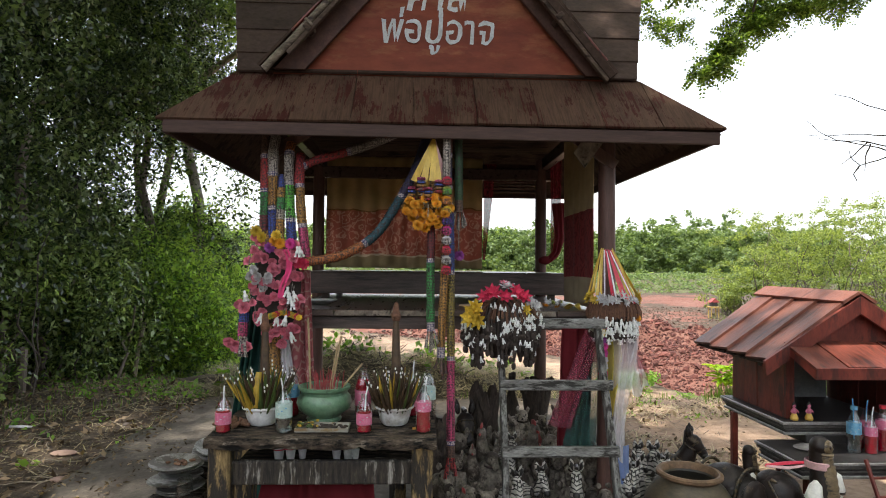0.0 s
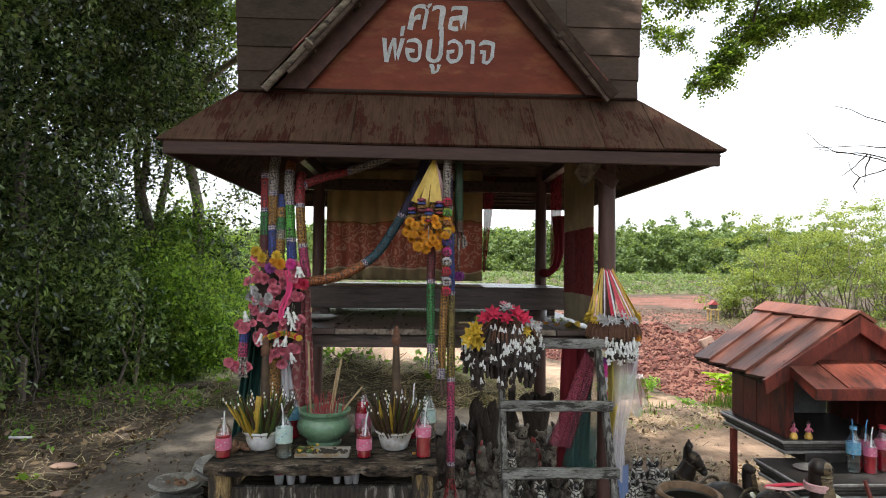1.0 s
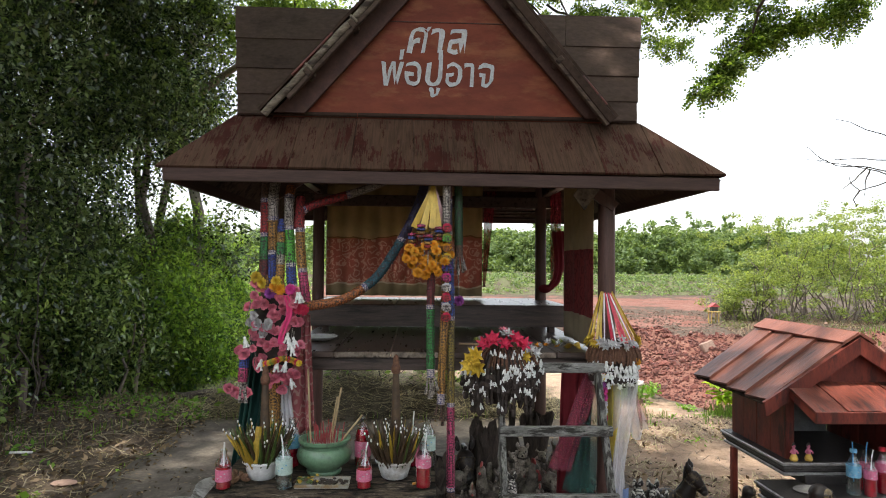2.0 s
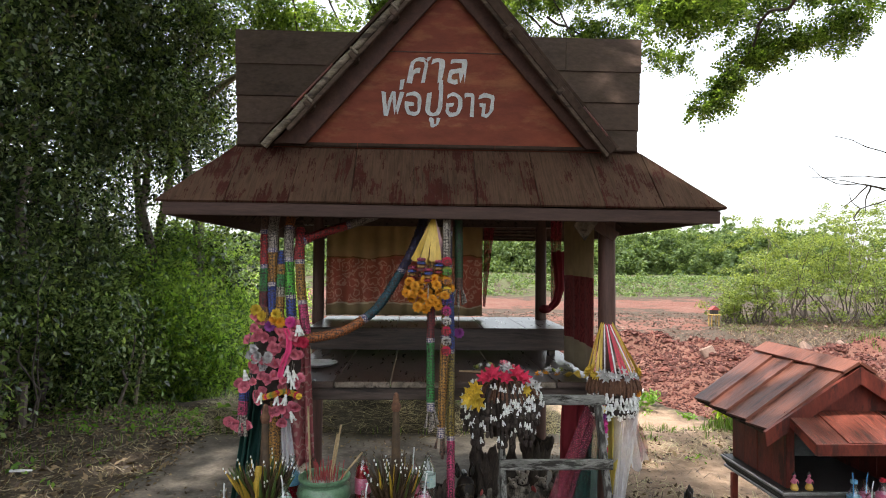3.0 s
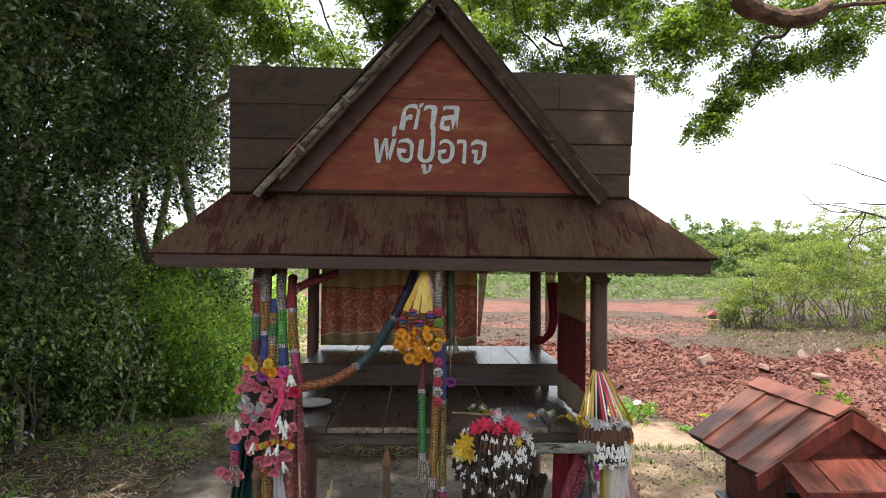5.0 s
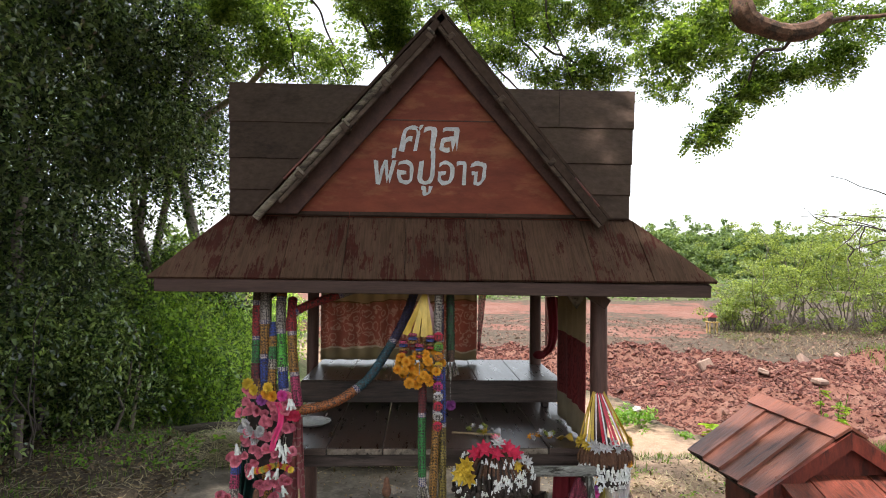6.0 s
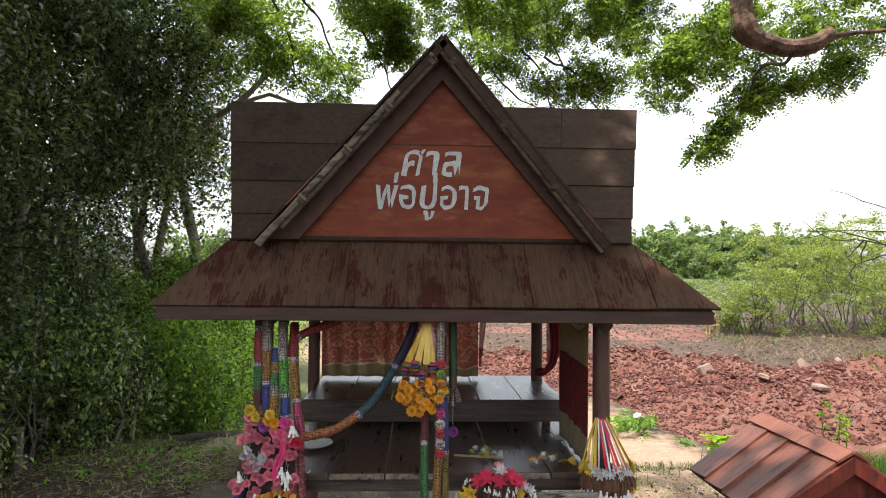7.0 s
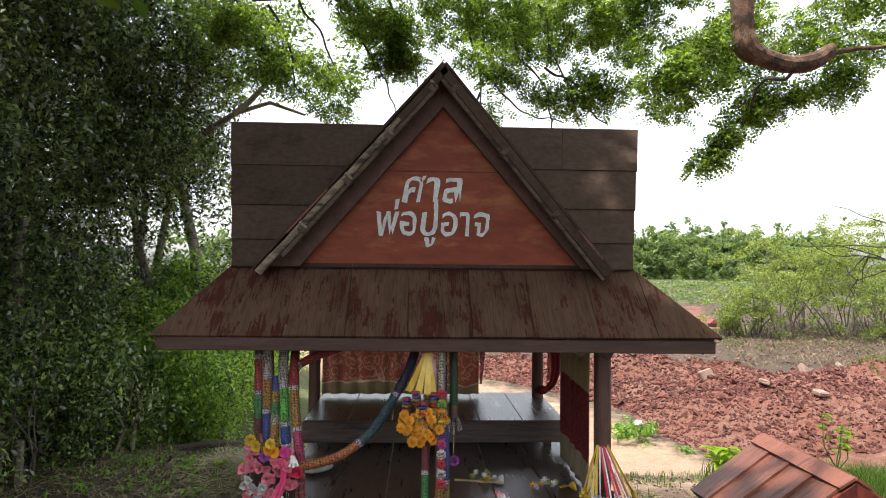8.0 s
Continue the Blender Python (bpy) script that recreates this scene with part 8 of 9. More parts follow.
def sitting_animal(k):
    """A squat clay beast: sitting body, raised head, ears and forelegs; k changes its build."""
    s = Shape()
    fat = 1.0 + 0.18 * k
    s.lathe([(0.05 * fat, 0.0), (0.058 * fat, 0.012), (0.056 * fat, 0.05), (0.045 * fat, 0.095), (0.032 * fat, 0.125), (0.020, 0.14)], (0, 0.02, 0), 14)
    for x in (-1, 1):
        s.tube([(x * 0.026, -0.018, 0.10), (x * 0.028, -0.040, 0.055), (x * 0.030, -0.046, 0.0)], [0.017, 0.014, 0.018], 8)
        s.ball((x * 0.045 * fat, 0.0, 0.028), (0.024, 0.044, 0.028), 10, 7)
    s.ball((0, -0.012, 0.155), (0.033, 0.036, 0.033), 12, 9)
    s.tube([(0, -0.03, 0.152), (0, -0.058, 0.145 - 0.01 * k), (0, -0.068, 0.142 - 0.012 * k)], [0.022, 0.017, 0.010], 9)
    for x in (-1, 1):
        s.tube([(x * 0.022, -0.004, 0.172), (x * (0.030 + 0.006 * k), -0.002, 0.192), (x * (0.030 + 0.01 * k), 0.0, 0.206 - 0.01 * k)], [0.011, 0.010, 0.003], 7)
    s.slot = 1
    s.ball((0, -0.068, 0.147 - 0.012 * k), (0.007, 0.006, 0.006), 7, 5)
    for x in (-1, 1):
        s.ball((x * 0.016, -0.042, 0.163), (0.004, 0.004, 0.005), 6, 5)
    s.tube([(0.034 * math.cos(q), -0.006 - 0.030 * math.sin(q), 0.122 - 0.004 * math.sin(q)) for q in [0.4833 * i for i in range(14)]], 0.005, 6)
    s.v = [tuple(Vector(p) + noise.noise_vector(Vector(p) * 35 + Vector((k, k, k))) * 0.004) for p in s.v]
    return s


def elephant(scale=1.0):
    s = Shape()
    s.ball((0, 0.05, 0.19), (0.095, 0.15, 0.095), 20, 14)
    for x in (-1, 1):
        for y in (-0.04, 0.14):
            s.tube([(x * 0.055, y, 0.17), (x * 0.058, y, 0.07), (x * 0.06, y, 0.012), (x * 0.06, y, 0)], [0.042, 0.034, 0.036, 0.040], 12)
    s.ball((0, -0.125, 0.245), (0.070, 0.075, 0.075), 18, 13)
    s.ball((0, -0.105, 0.280), (0.052, 0.05, 0.038), 14, 9)
    for x in (-1, 1):
        s.ball((x * 0.098, -0.095, 0.235), (0.052, 0.013, 0.064), 16, 10, (0, 0, x * 24))
        s.ball((x * 0.093, -0.103, 0.235), (0.036, 0.010, 0.046), 14, 9, (0, 0, x * 24))
    s.tube([(0, 0.195, 0.2), (0, 0.215, 0.12), (0, 0.21, 0.07)], [0.008, 0.006, 0.009], 6)
    way = [(-0.175, 0.225), (-0.215, 0.190), (-0.248, 0.205), (-0.262, 0.255), (-0.262, 0.310), (-0.256, 0.365), (-0.250, 0.405), (-0.252, 0.432)]
    pts, rad = [], []
    for i in range(37):
        g = i / 36 * (len(way) - 1)
        k = min(int(g), len(way) - 2)
        pts.append((0, way[k][0] + (way[k + 1][0] - way[k][0]) * (g - k), way[k][1] + (way[k + 1][1] - way[k][1]) * (g - k)))
        rad.append(0.055 - 0.026 * min(1.0, i / 28) + (0.0007 if i % 2 else -0.0007))
    s.tube(pts, [r * 1.02 for r in rad], 16)
    s.slot = 3
    s.tube([(x, y - 0.017, z) for x, y, z in pts[8:-2]], [r * 0.80 + (0.0008 if k % 2 else -0.0008) for k, r in enumerate(rad[8:-2])], 16)
    s.slot = 0
    s.ball((0, -0.254, 0.438), (0.034, 0.032, 0.030), 16, 12)
    s.slot = 3
    s.ball((0, -0.277, 0.439), (0.025, 0.013, 0.022), 12, 9)
    s.slot = 0
    for x in (-1, 1):
        s.ball((x * 0.009, -0.288, 0.441), (0.005, 0.004, 0.006), 8, 6)
    s.slot = 1
    for x in (-1, 1):
        s.tube([(x * 0.044, -0.170, 0.235), (x * 0.066, -0.215, 0.222), (x * 0.080, -0.250, 0.248), (x * 0.083, -0.268, 0.292), (x * 0.074, -0.270, 0.332), (x * 0.068, -0.268, 0.346)], [0.018, 0.026, 0.029, 0.027, 0.018, 0.005], 14)
    s.slot = 2
    for x in (-1, 1):
        s.tube([(x * 0.0795, -0.247, 0.243), (x * 0.081, -0.254, 0.256)], [0.0302, 0.0300], 14)
        s.tube([(x * 0.083, -0.266, 0.283), (x * 0.083, -0.268, 0.291)], [0.0288, 0.0282], 14)
        s.ball((x * 0.068, -0.168, 0.215), (0.009, 0.010, 0.024), 9, 7)
        s.tube([(x * 0.06, -0.12, 0.30), (x * 0.072, -0.155, 0.255), (x * 0.068, -0.168, 0.23)], [0.004, 0.004, 0.004], 6)
    s.slot = 0
    s.ball((0, 0.05, 0.225), (0.088, 0.095, 0.075), 16, 10)
    s.slot = 2
    for y_ in (-0.03, 0.12):
        s.tube([(0.100 * math.cos(q), y_, 0.20 + 0.102 * math.sin(q)) for q in [0.2416 * i for i in range(14)]], 0.006, 7)
    s.tube([(0.052 * math.cos(q), -0.125 - 0.05 * math.sin(q) * 0.6, 0.305 - 0.018 * math.sin(q)) for q in [0.2416 * i for i in range(14)]], 0.006, 7)
    s.v = [tuple(Vector(p) + noise.noise_vector(Vector(p) * 28) * 0.002) for p in s.v]
    return s


def rooster():
    s = Shape()
    s.ball((0, 0.02, 0.10), (0.045, 0.065, 0.05), 12, 9)
    s.tube([(0, -0.02, 0.12), (0, -0.045, 0.17), (0, -0.05, 0.205)], [0.032, 0.022, 0.018], 9)
    s.ball((0, -0.055, 0.215), (0.02, 0.025, 0.02), 9, 7)
    for k in range(3):
        s.tube([(0, 0.07, 0.11 + 0.012 * k), (0, 0.11, 0.15 + 0.02 * k), (0, 0.13, 0.14 + 0.03 * k)], [0.014, 0.012, 0.004], 6)
    s.lathe([(0.045, 0), (0.042, 0.01), (0.02, 0.015), (0.018, 0.055)], (0, 0.01, 0), 12)
    s.slot = 1
    s.ball((0, -0.05, 0.238), (0.005, 0.022, 0.014), 7, 5)
    s.ball((0, -0.082, 0.212), (0.006, 0.012, 0.006), 6, 5)
    return s


Z_ME = steed(0.95).mesh("zebra_statue", 50)
H_ME = steed(1.35, 50, True, 0).mesh("horse_statue", 50)
S_ME = [sitting_animal(k).mesh("animal_statue", 50) for k in range(3)]
D_ME = quadruped((0.045, 0.07, 0.048), 0.07, 0.06, (0.028, 0.04, 0.03), 0.02).mesh("animal_statue", 50)
E_ME = elephant().mesh("elephant_statue", 50)
R_ME = rooster().mesh("rooster_statue", 50)
for me, ms in ((Z_ME, (M_ZEBRA, M_BLACK, M_ZEBRA)), (H_ME, (M_BRONZE, M_BLACK, M_BRONZE, M_BLANKET)), (D_ME, (M_CLAYGREY, M_DRY)), *((q, (M_CLAYGREY, M_DRY)) for q in S_ME), (E_ME, (M_BRONZE, M_TUSK, M_BLANKET, M_TRUNK)), (R_ME, (M_CLAYGREY, M_PAINTRED))):
    for m in ms:
        me.materials.append(m)
FLOOR = 0.02


def statue(name, me, x, y, rz, s, label, z=FLOOR, group="animal statues"):
    ob = new(name, me)
    if z == FLOOR and x > 1.5:
        z = earth(x, y)[0]
    ob.matrix_basis = pose(x, y, z, 0, 0, rz) @ Matrix.Scale(s, 4)
    return tagged(ob, label, "statue", group)


ZL = "small black and white striped zebra statue"
for x, y, rz, s in ((0.42, -0.02, 10, 1.0), (0.76, 0.02, -14, 1.05), (1.01, 0.06, 5, 1.0), (1.10, 0.12, -18, 1.0), (1.17, 0.22, -25, 1.0), (1.28, 0.36, 8, 1.05), (1.20, 0.42, 30, 1.0), (0.56, 0.10, 25, 0.95), (1.26, 0.14, 12, 0.95), (1.30, 0.24, -8, 1.0)):
    statue("zebra_statue", Z_ME, x, y, rz, 1.30 * s, ZL)
step = thing("low_shelf", (0.62, 0.36, FLOOR), "low dark plank shelf holding rows of statues", "shelf")
part("plank", Shape().box((0, -0.08, 0.14), (1.1, 0.15, 0.022), 0.004), M_TABLE, step)
part("plank", Shape().box((0, 0.085, 0.14), (1.1, 0.15, 0.022), 0.004), M_TABLE, step)
for x in (-0.45, 0.0, 0.45):
    part("block", Shape().box((x, 0, 0.064), (0.10, 0.26, 0.128), 0.006), M_TABLE, step)
GREY = "small weathered grey clay animal statue"
for x, y, rz, sc in ((0.30, 0.10, 0, 1.15), (0.50, -0.14, 12, 0.95), (0.63, -0.06, -30, 1.0), (0.68, 0.12, 20, 1.25), (0.88, -0.06, -60, 0.9), (0.90, 0.12, 10, 1.2), (1.06, -0.10, 50, 0.9), (1.14, -0.04, -40, 0.9), (0.97, -0.14, 5, 0.9), (1.34, 0.30, -50, 1.1), (1.38, 0.48, 10, 1.2), (0.20, 0.16, 15, 1.2), (0.12, 0.06, -10, 1.1), (1.42, -0.34, -60, 0.9), (0.72, -0.16, 35, 0.8), (0.34, -0.10, -20, 0.8), (1.22, 0.0, -70, 0.8)):
    statue("animal_statue", S_ME[int(abs(x * 37)) % 3] if int(abs(y * 50)) % 3 else D_ME, x, y, rz, sc * 1.05, GREY)
for k in range(11):
    x = 0.15 + 0.094 * k + random.uniform(-0.012, 0.012)
    kind = (0, 1, 0, 2, 0, 1, 0, 0, 1, 2, 0)[k]
    me, nm, lab = ((S_ME[k % 3], "animal_statue", GREY), (R_ME, "rooster_statue", "weathered clay rooster statue with a red comb"), (Z_ME, "zebra_statue", ZL))[kind]
    statue(nm, me, x, 0.29 + random.uniform(-0.015, 0.015), random.uniform(-25, 25), random.uniform(0.95, 1.25), lab, FLOOR + 0.151)
for k in range(8):
    x = 0.18 + 0.13 * k + random.uniform(-0.02, 0.02)
    me, nm, lab = ((S_ME[k % 3], "animal_statue", GREY), (R_ME, "rooster_statue", "weathered clay rooster statue with a red comb"))[k % 2]
    statue(nm, me, x, 0.45 + random.uniform(-0.015, 0.015), random.uniform(-25, 25), random.uniform(1.25, 1.55), lab, FLOOR + 0.151)
for x, y, rz, sc in ((0.44, 0.12, 0, 1.15), (0.14, -0.04, 15, 1.25), (0.80, 0.10, -15, 1.2)):
    statue("rooster_statue", R_ME, x, y, rz, sc, "weathered clay rooster statue with a red comb")
statue("horse_statue", H_ME, 1.56, 0.58, 58, 1.55, "dark brown horse statue with a gold collar")
statue("horse_statue", H_ME, 0.20, 0.64, 8, 1.9, "large dark brown horse statue")
statue("horse_statue", H_ME, 0.54, -0.10, -35, 1.0, "small dark horse statue with a gold collar")
statue("elephant_statue", E_ME, 1.52, 0.26, 62, 1.05, "dark brown elephant statue with raised trunk")
statue("elephant_statue", E_ME, 1.54, -0.30, 70, 0.7, "dark elephant statue with a beaded blanket")
statue("elephant_statue", E_ME, 1.605, -0.06, 34, 1.47, "large dark elephant statue with white tusks")
statue("animal_statue", D_ME, 0.06, 0.30, 10, 1.5, "weathered grey clay animal statue among others")
# red ribbon on the large elephant
rib = thing("ribbon", (1.811, -0.363, 0.505), "pink and red ribbon tied round the elephant trunk", "ribbon")
part("band", Shape().lathe([(0.056, -0.018), (0.060, -0.014), (0.060, 0.014), (0.056, 0.018)], (0, 0, 0.03), 18, cap=False), M_PRIB, rib)
part("tail", Shape().tube([(-0.03, 0.02, 0.03), (-0.10, 0.10, 0.0), (-0.16, 0.16, -0.03)], [0.012, 0.016, 0.014], 8, flat=0.4), M_RRIB, rib)
part("tail", Shape().tube([(-0.03, 0.0, 0.025), (-0.11, 0.06, -0.01), (-0.18, 0.12, -0.02)], [0.010, 0.013, 0.010], 8, flat=0.4), M_PRIB, rib)
M_STUMP = mat("dark weathered stump wood", (0.022, 0.016, 0.012), (0.085, 0.063, 0.05), 12, 0.9, (3, 3, 0.6), 1.0, grain=0.4)
# dark carved wooden figures at the rear post
for x, y, h in ((0.345, 0.66, 0.62), (0.04, 0.45, 0.5)):
    st = Shape()
    st.lathe([(0.075, 0), (0.08, 0.04), (0.066, h * 0.45), (0.085, h * 0.8), (0.095, h * 0.93), (0.07, h * 0.98), (0.03, h)], n=30, squash=0.7)
    # carved folds run up the block and knots swell its sides
    st.lathe([(0.088, h * 0.28), (0.098, h * 0.33), (0.088, h * 0.38)], n=30, squash=0.72, cap=False)
    st.lathe([(0.075, h * 0.60), (0.090, h * 0.64), (0.080, h * 0.70)], n=30, squash=0.72, cap=False)
    st.ball((0.0, -0.055, h * 0.86), (0.045, 0.03, 0.06), 12, 9)
    for x_ in (-1, 1):
        st.ball((x_ * 0.05, 0.0, h * 0.97), (0.045, 0.05, 0.05), 10, 8)
    st.v = [tuple(Vector(p) * (1 + 0.10 * noise.noise(Vector(p) * 16)) * (1 + 0.05 * math.sin(7 * math.atan2(p[1], p[0]) + 20 * p[2]))) for p in st.v]
    ob = part("carved_statue", st, M_STUMP, smooth=60)
    ob.location = (x, y, FLOOR)
    tagged(ob, "dark carved wooden block statue near the post", "statue", "carved statues")
# a broad stump with a lobed top, and a slim figure beside it
st = Shape()
st.lathe([(0.105, 0), (0.10, 0.06), (0.066, 0.30), (0.070, 0.44), (0.094, 0.58), (0.096, 0.62), (0.08, 0.645), (0.02, 0.65)], n=36, squash=0.75)
for x, w in ((-0.078, 0.034), (0.0, 0.042), (0.078, 0.034)):
    st.ball((x, 0, 0.645), (w, 0.05, 0.026), 14, 9)
st.v = [tuple(Vector(p) * (1 + 0.07 * noise.noise(Vector(p) * 13)) * (1 + 0.05 * math.sin(9 * math.atan2(p[1], p[0]) + 6 * p[2]))) for p in st.v]
ob = part("wooden_stump", st, M_STUMP, smooth=60)
ob.location = (0.70, 0.80, FLOOR)
tagged(ob, "dark weathered wooden stump with a lobed top", "stump")
st = Shape().lathe([(0.055, 0), (0.058, 0.05), (0.048, 0.25), (0.056, 0.40), (0.050, 0.52), (0.026, 0.60), (0.020, 0.63), (0.024, 0.66), (0.023, 0.70), (0.010, 0.725)], n=24, squash=0.8)
st.v = [tuple(Vector(p) * (1 + 0.08 * noise.noise(Vector(p) * 18))) for p in st.v]
ob = part("carved_statue", st, M_STUMP, smooth=60)
ob.location = (0.54, 0.80, FLOOR)
tagged(ob, "slim dark carved wooden figure behind the ladder", "statue", "carved statues")
# pale statues on a second, higher plank
M_PALECLAY = mat("pale weathered clay", (0.13, 0.10, 0.075), (0.42, 0.365, 0.30), 14, 0.85, bump=0.5, stain=((0.05, 0.04, 0.03), 9, 0.4), grain=0.4)
high = thing("low_shelf", (0.70, 0.595, FLOOR), "dark plank shelf behind the statues, raised on blocks", "shelf")
part("plank", Shape().box((0, 0, 0.335), (0.50, 0.13, 0.022), 0.004), M_TABLE, high)
for x in (-0.2, 0.2):
    part("block", Shape().box((x, 0, 0.162), (0.06, 0.11, 0.324), 0.006), M_TABLE, high)
PALE_ME = []
for k in range(3):
    me = S_ME[k].copy()
    me.materials[0] = M_PALECLAY
    PALE_ME.append(me)
TIER = FLOOR + 0.347
for x, y, rz, k, tall_ in ((0.575, 0.59, -12, 0, 0.215), (0.515, 0.61, 20, 1, 0.16), (0.70, 0.625, 8, 2, 0.165), (0.80, 0.61, -20, 1, 0.215), (0.745, 0.56, 15, 0, 0.10)):
    statue("animal_statue", PALE_ME[k], x, y, rz, tall_ / max(v.co.z for v in PALE_ME[k].vertices), "pale weathered clay animal statue on the plank", TIER)
for x, y, rz, k, tall_ in ((0.835, 0.52, -30, 2, 0.44), (0.46, 0.52, 10, 1, 0.36)):
    statue("animal_statue", PALE_ME[k], x, y, rz, tall_ / max(v.co.z for v in PALE_ME[k].vertices), "pale weathered clay animal statue among others", FLOOR)
bowl_ = thing("bowl", (0.655, 0.55, TIER), "dull red bowl turned upside down among statues", "bowl")
part("body", Shape().lathe([(0.085, 0.0), (0.084, 0.012), (0.070, 0.038), (0.045, 0.055), (0.012, 0.062)], n=28, squash=0.45), mat("dull red glaze", (0.12, 0.016, 0.014), (0.22, 0.035, 0.03), 9, 0.5, bump=0.2), bowl_)
# low black stand behind the table
stand = thing("stand", (-0.10, 0.62, FLOOR), "low black wooden stand behind the table", "stand")
part("top", Shape().box((0, 0, 0.36), (0.30, 0.22, 0.025), 0.005), M_BLACK, stand)
for x in (-0.13, 0.13):
    for y in (-0.09, 0.09):
        part("leg", Shape().box((x, y, 0.174), (0.03, 0.03, 0.348), 0.003), M_BLACK, stand)
dish = thing("plate", (-0.08, 0.6, FLOOR + 0.373), "pale plate lying on the black stand", "plate")
part("dish", Shape().lathe([(0.04, 0.0), (0.05, 0.004), (0.085, 0.018), (0.086, 0.021), (0.05, 0.010), (0.01, 0.008)], n=24), M_ENAMEL, dish)

# clay jar in front
M_JAR = mat("brown earthenware", (0.05, 0.038, 0.022), (0.125, 0.095, 0.052), 8, 0.55, (1, 1, 2.5), 0.4, stain=((0.03, 0.028, 0.022), 4, 0.45))
M_JARRIM = mat("bare clay rim", (0.10, 0.058, 0.03), (0.22, 0.13, 0.07), 16, 0.75, bump=0.4)
jar = thing("clay_jar", (1.265, -0.20, FLOOR), "big brown earthenware jar with a bare clay rim", "jar")
part("body", Shape().lathe([(0.11, 0.0), (0.14, 0.02), (0.20, 0.11), (0.225, 0.20), (0.21, 0.29), (0.165, 0.36), (0.135, 0.39), (0.128, 0.405), (0.12, 0.39), (0.15, 0.35), (0.19, 0.28)], n=44), M_JAR, jar)
part("rim", Shape().lathe([(0.128, 0.398), (0.145, 0.402), (0.156, 0.412), (0.156, 0.424), (0.146, 0.432), (0.134, 0.430), (0.125, 0.418), (0.122, 0.40)], n=44, cap=False), M_JARRIM, jar)

# ---------------------------------------------------------------- spirit house, body and base
M_LACQ = mat("black lacquer moulding", (0.014, 0.012, 0.012), (0.045, 0.04, 0.037), 18, 0.5, bump=0.2)
M_PEWTER = mat("tarnished grey moulding", (0.05, 0.046, 0.042), (0.13, 0.12, 0.11), 16, 0.45, bump=0.2, metal=0.3)
M_SILVER = mat("silver painted edge", (0.20, 0.19, 0.18), (0.40, 0.39, 0.37), 22, 0.4, bump=0.1, metal=0.4)
M_INNER = mat("grey painted inside", (0.20, 0.21, 0.21), (0.30, 0.31, 0.31), 5, 0.7, bump=0.1)


def moulding(x0, x1, y0, y1, z0, z1, name):
    """A stepped ledge: silver edges over black mouldings."""
    cx, cy, w, d, h = (x0 + x1) / 2, (y0 + y1) / 2, x1 - x0, y1 - y0, z1 - z0
    lg = part(name, Shape().box((cx, cy, z0 + h * 0.5), (w - 0.05, d - 0.05, h), 0.004), M_LACQ, spirit)
    part("top_edge", Shape().box((cx, cy, z1 - 0.008), (w, d, 0.016), 0.005), M_SILVER, lg)
    part("cove", Shape().box((cx, cy, z1 - 0.026), (w - 0.016, d - 0.016, 0.018), 0.006), M_PEWTER, lg)
    part("bead", Shape().box((cx, cy, z0 + h * 0.42), (w - 0.038, d - 0.038, 0.010), 0.004), M_PEWTER, lg)
    part("foot_edge", Shape().box((cx, cy, z0 + 0.008), (w - 0.03, d - 0.03, 0.016), 0.005), M_SILVER, lg)
    part("top_board", Shape().box((cx, cy, z1 + 0.002), (w - 0.02, d - 0.02, 0.004), 0.001), M_LACQ, lg)


moulding(1.935, 2.695, 0.11, 0.80, 0.53, 0.605, "ledge")
moulding(1.82, 2.88, -0.21, 0.20, 0.40, 0.485, "lower_ledge")
bx0, bx1, by0, by1, bz0 = 1.987, 2.64, 0.17, 0.75, 0.61
for i in range(4):
    y0, y1 = by0 + (by1 - by0) * i / 4, by0 + (by1 - by0) * (i + 1) / 4 - 0.004
    for x in (bx0 + 0.008, bx1 - 0.008):
        part("wall_board", Shape().box((x + 0.002 * (i % 2), (y0 + y1) / 2, 0.80), (0.014, y1 - y0, 0.38), 0.002), M_RED, spirit)
part("back_wall", Shape().box(((bx0 + bx1) / 2, by1 - 0.008, 0.80), (bx1 - bx0 - 0.04, 0.014, 0.38), 0.002), M_INNER, spirit, "grey painted inner back wall")
part("jamb", Shape().box((bx0 + 0.025, by0 + 0.006, 0.79), (0.05, 0.022, 0.36), 0.003), M_RED, spirit)
part("jamb", Shape().box((bx1 - 0.025, by0 + 0.006, 0.79), (0.05, 0.022, 0.36), 0.003), M_RED, spirit)
part("lintel", Shape().box((PX, by0 + 0.006, 0.965), (0.62, 0.022, 0.035), 0.003), M_RED, spirit)
part("window_slot", Shape().box((bx0 - 0.002, 0.42, 0.90), (0.006, 0.03, 0.07), 0.001), M_LACQ, spirit)
# porch roof over the front
M_PORCH = mat("dark red porch plank", (0.055, 0.012, 0.008), (0.20, 0.045, 0.026), 8, 0.5, (6, 0.6, 2.5), 0.6, stain=((0.03, 0.009, 0.007), 5, 0.3), vary=0.25, grain=0.35)
px0, px1 = PX - 0.355, PX + 0.355
for i in range(4):
    x0, x1 = px0 + (px1 - px0) * i / 4, px0 + (px1 - px0) * (i + 1) / 4 - 0.006
    o_ = 0.004 * (i % 2)
    part("porch_plank", Shape().slab([(x0, -0.13, 0.945 + o_), (x1, -0.13, 0.945 + o_), (x1, 0.14, 1.045 + o_), (x0, 0.14, 1.045 + o_)], 0.014), M_PORCH, spirit, smooth=0)
part("porch_fascia", Shape().box((PX, -0.128, 0.914), (px1 - px0, 0.018, 0.062), 0.003), M_RED, spirit)
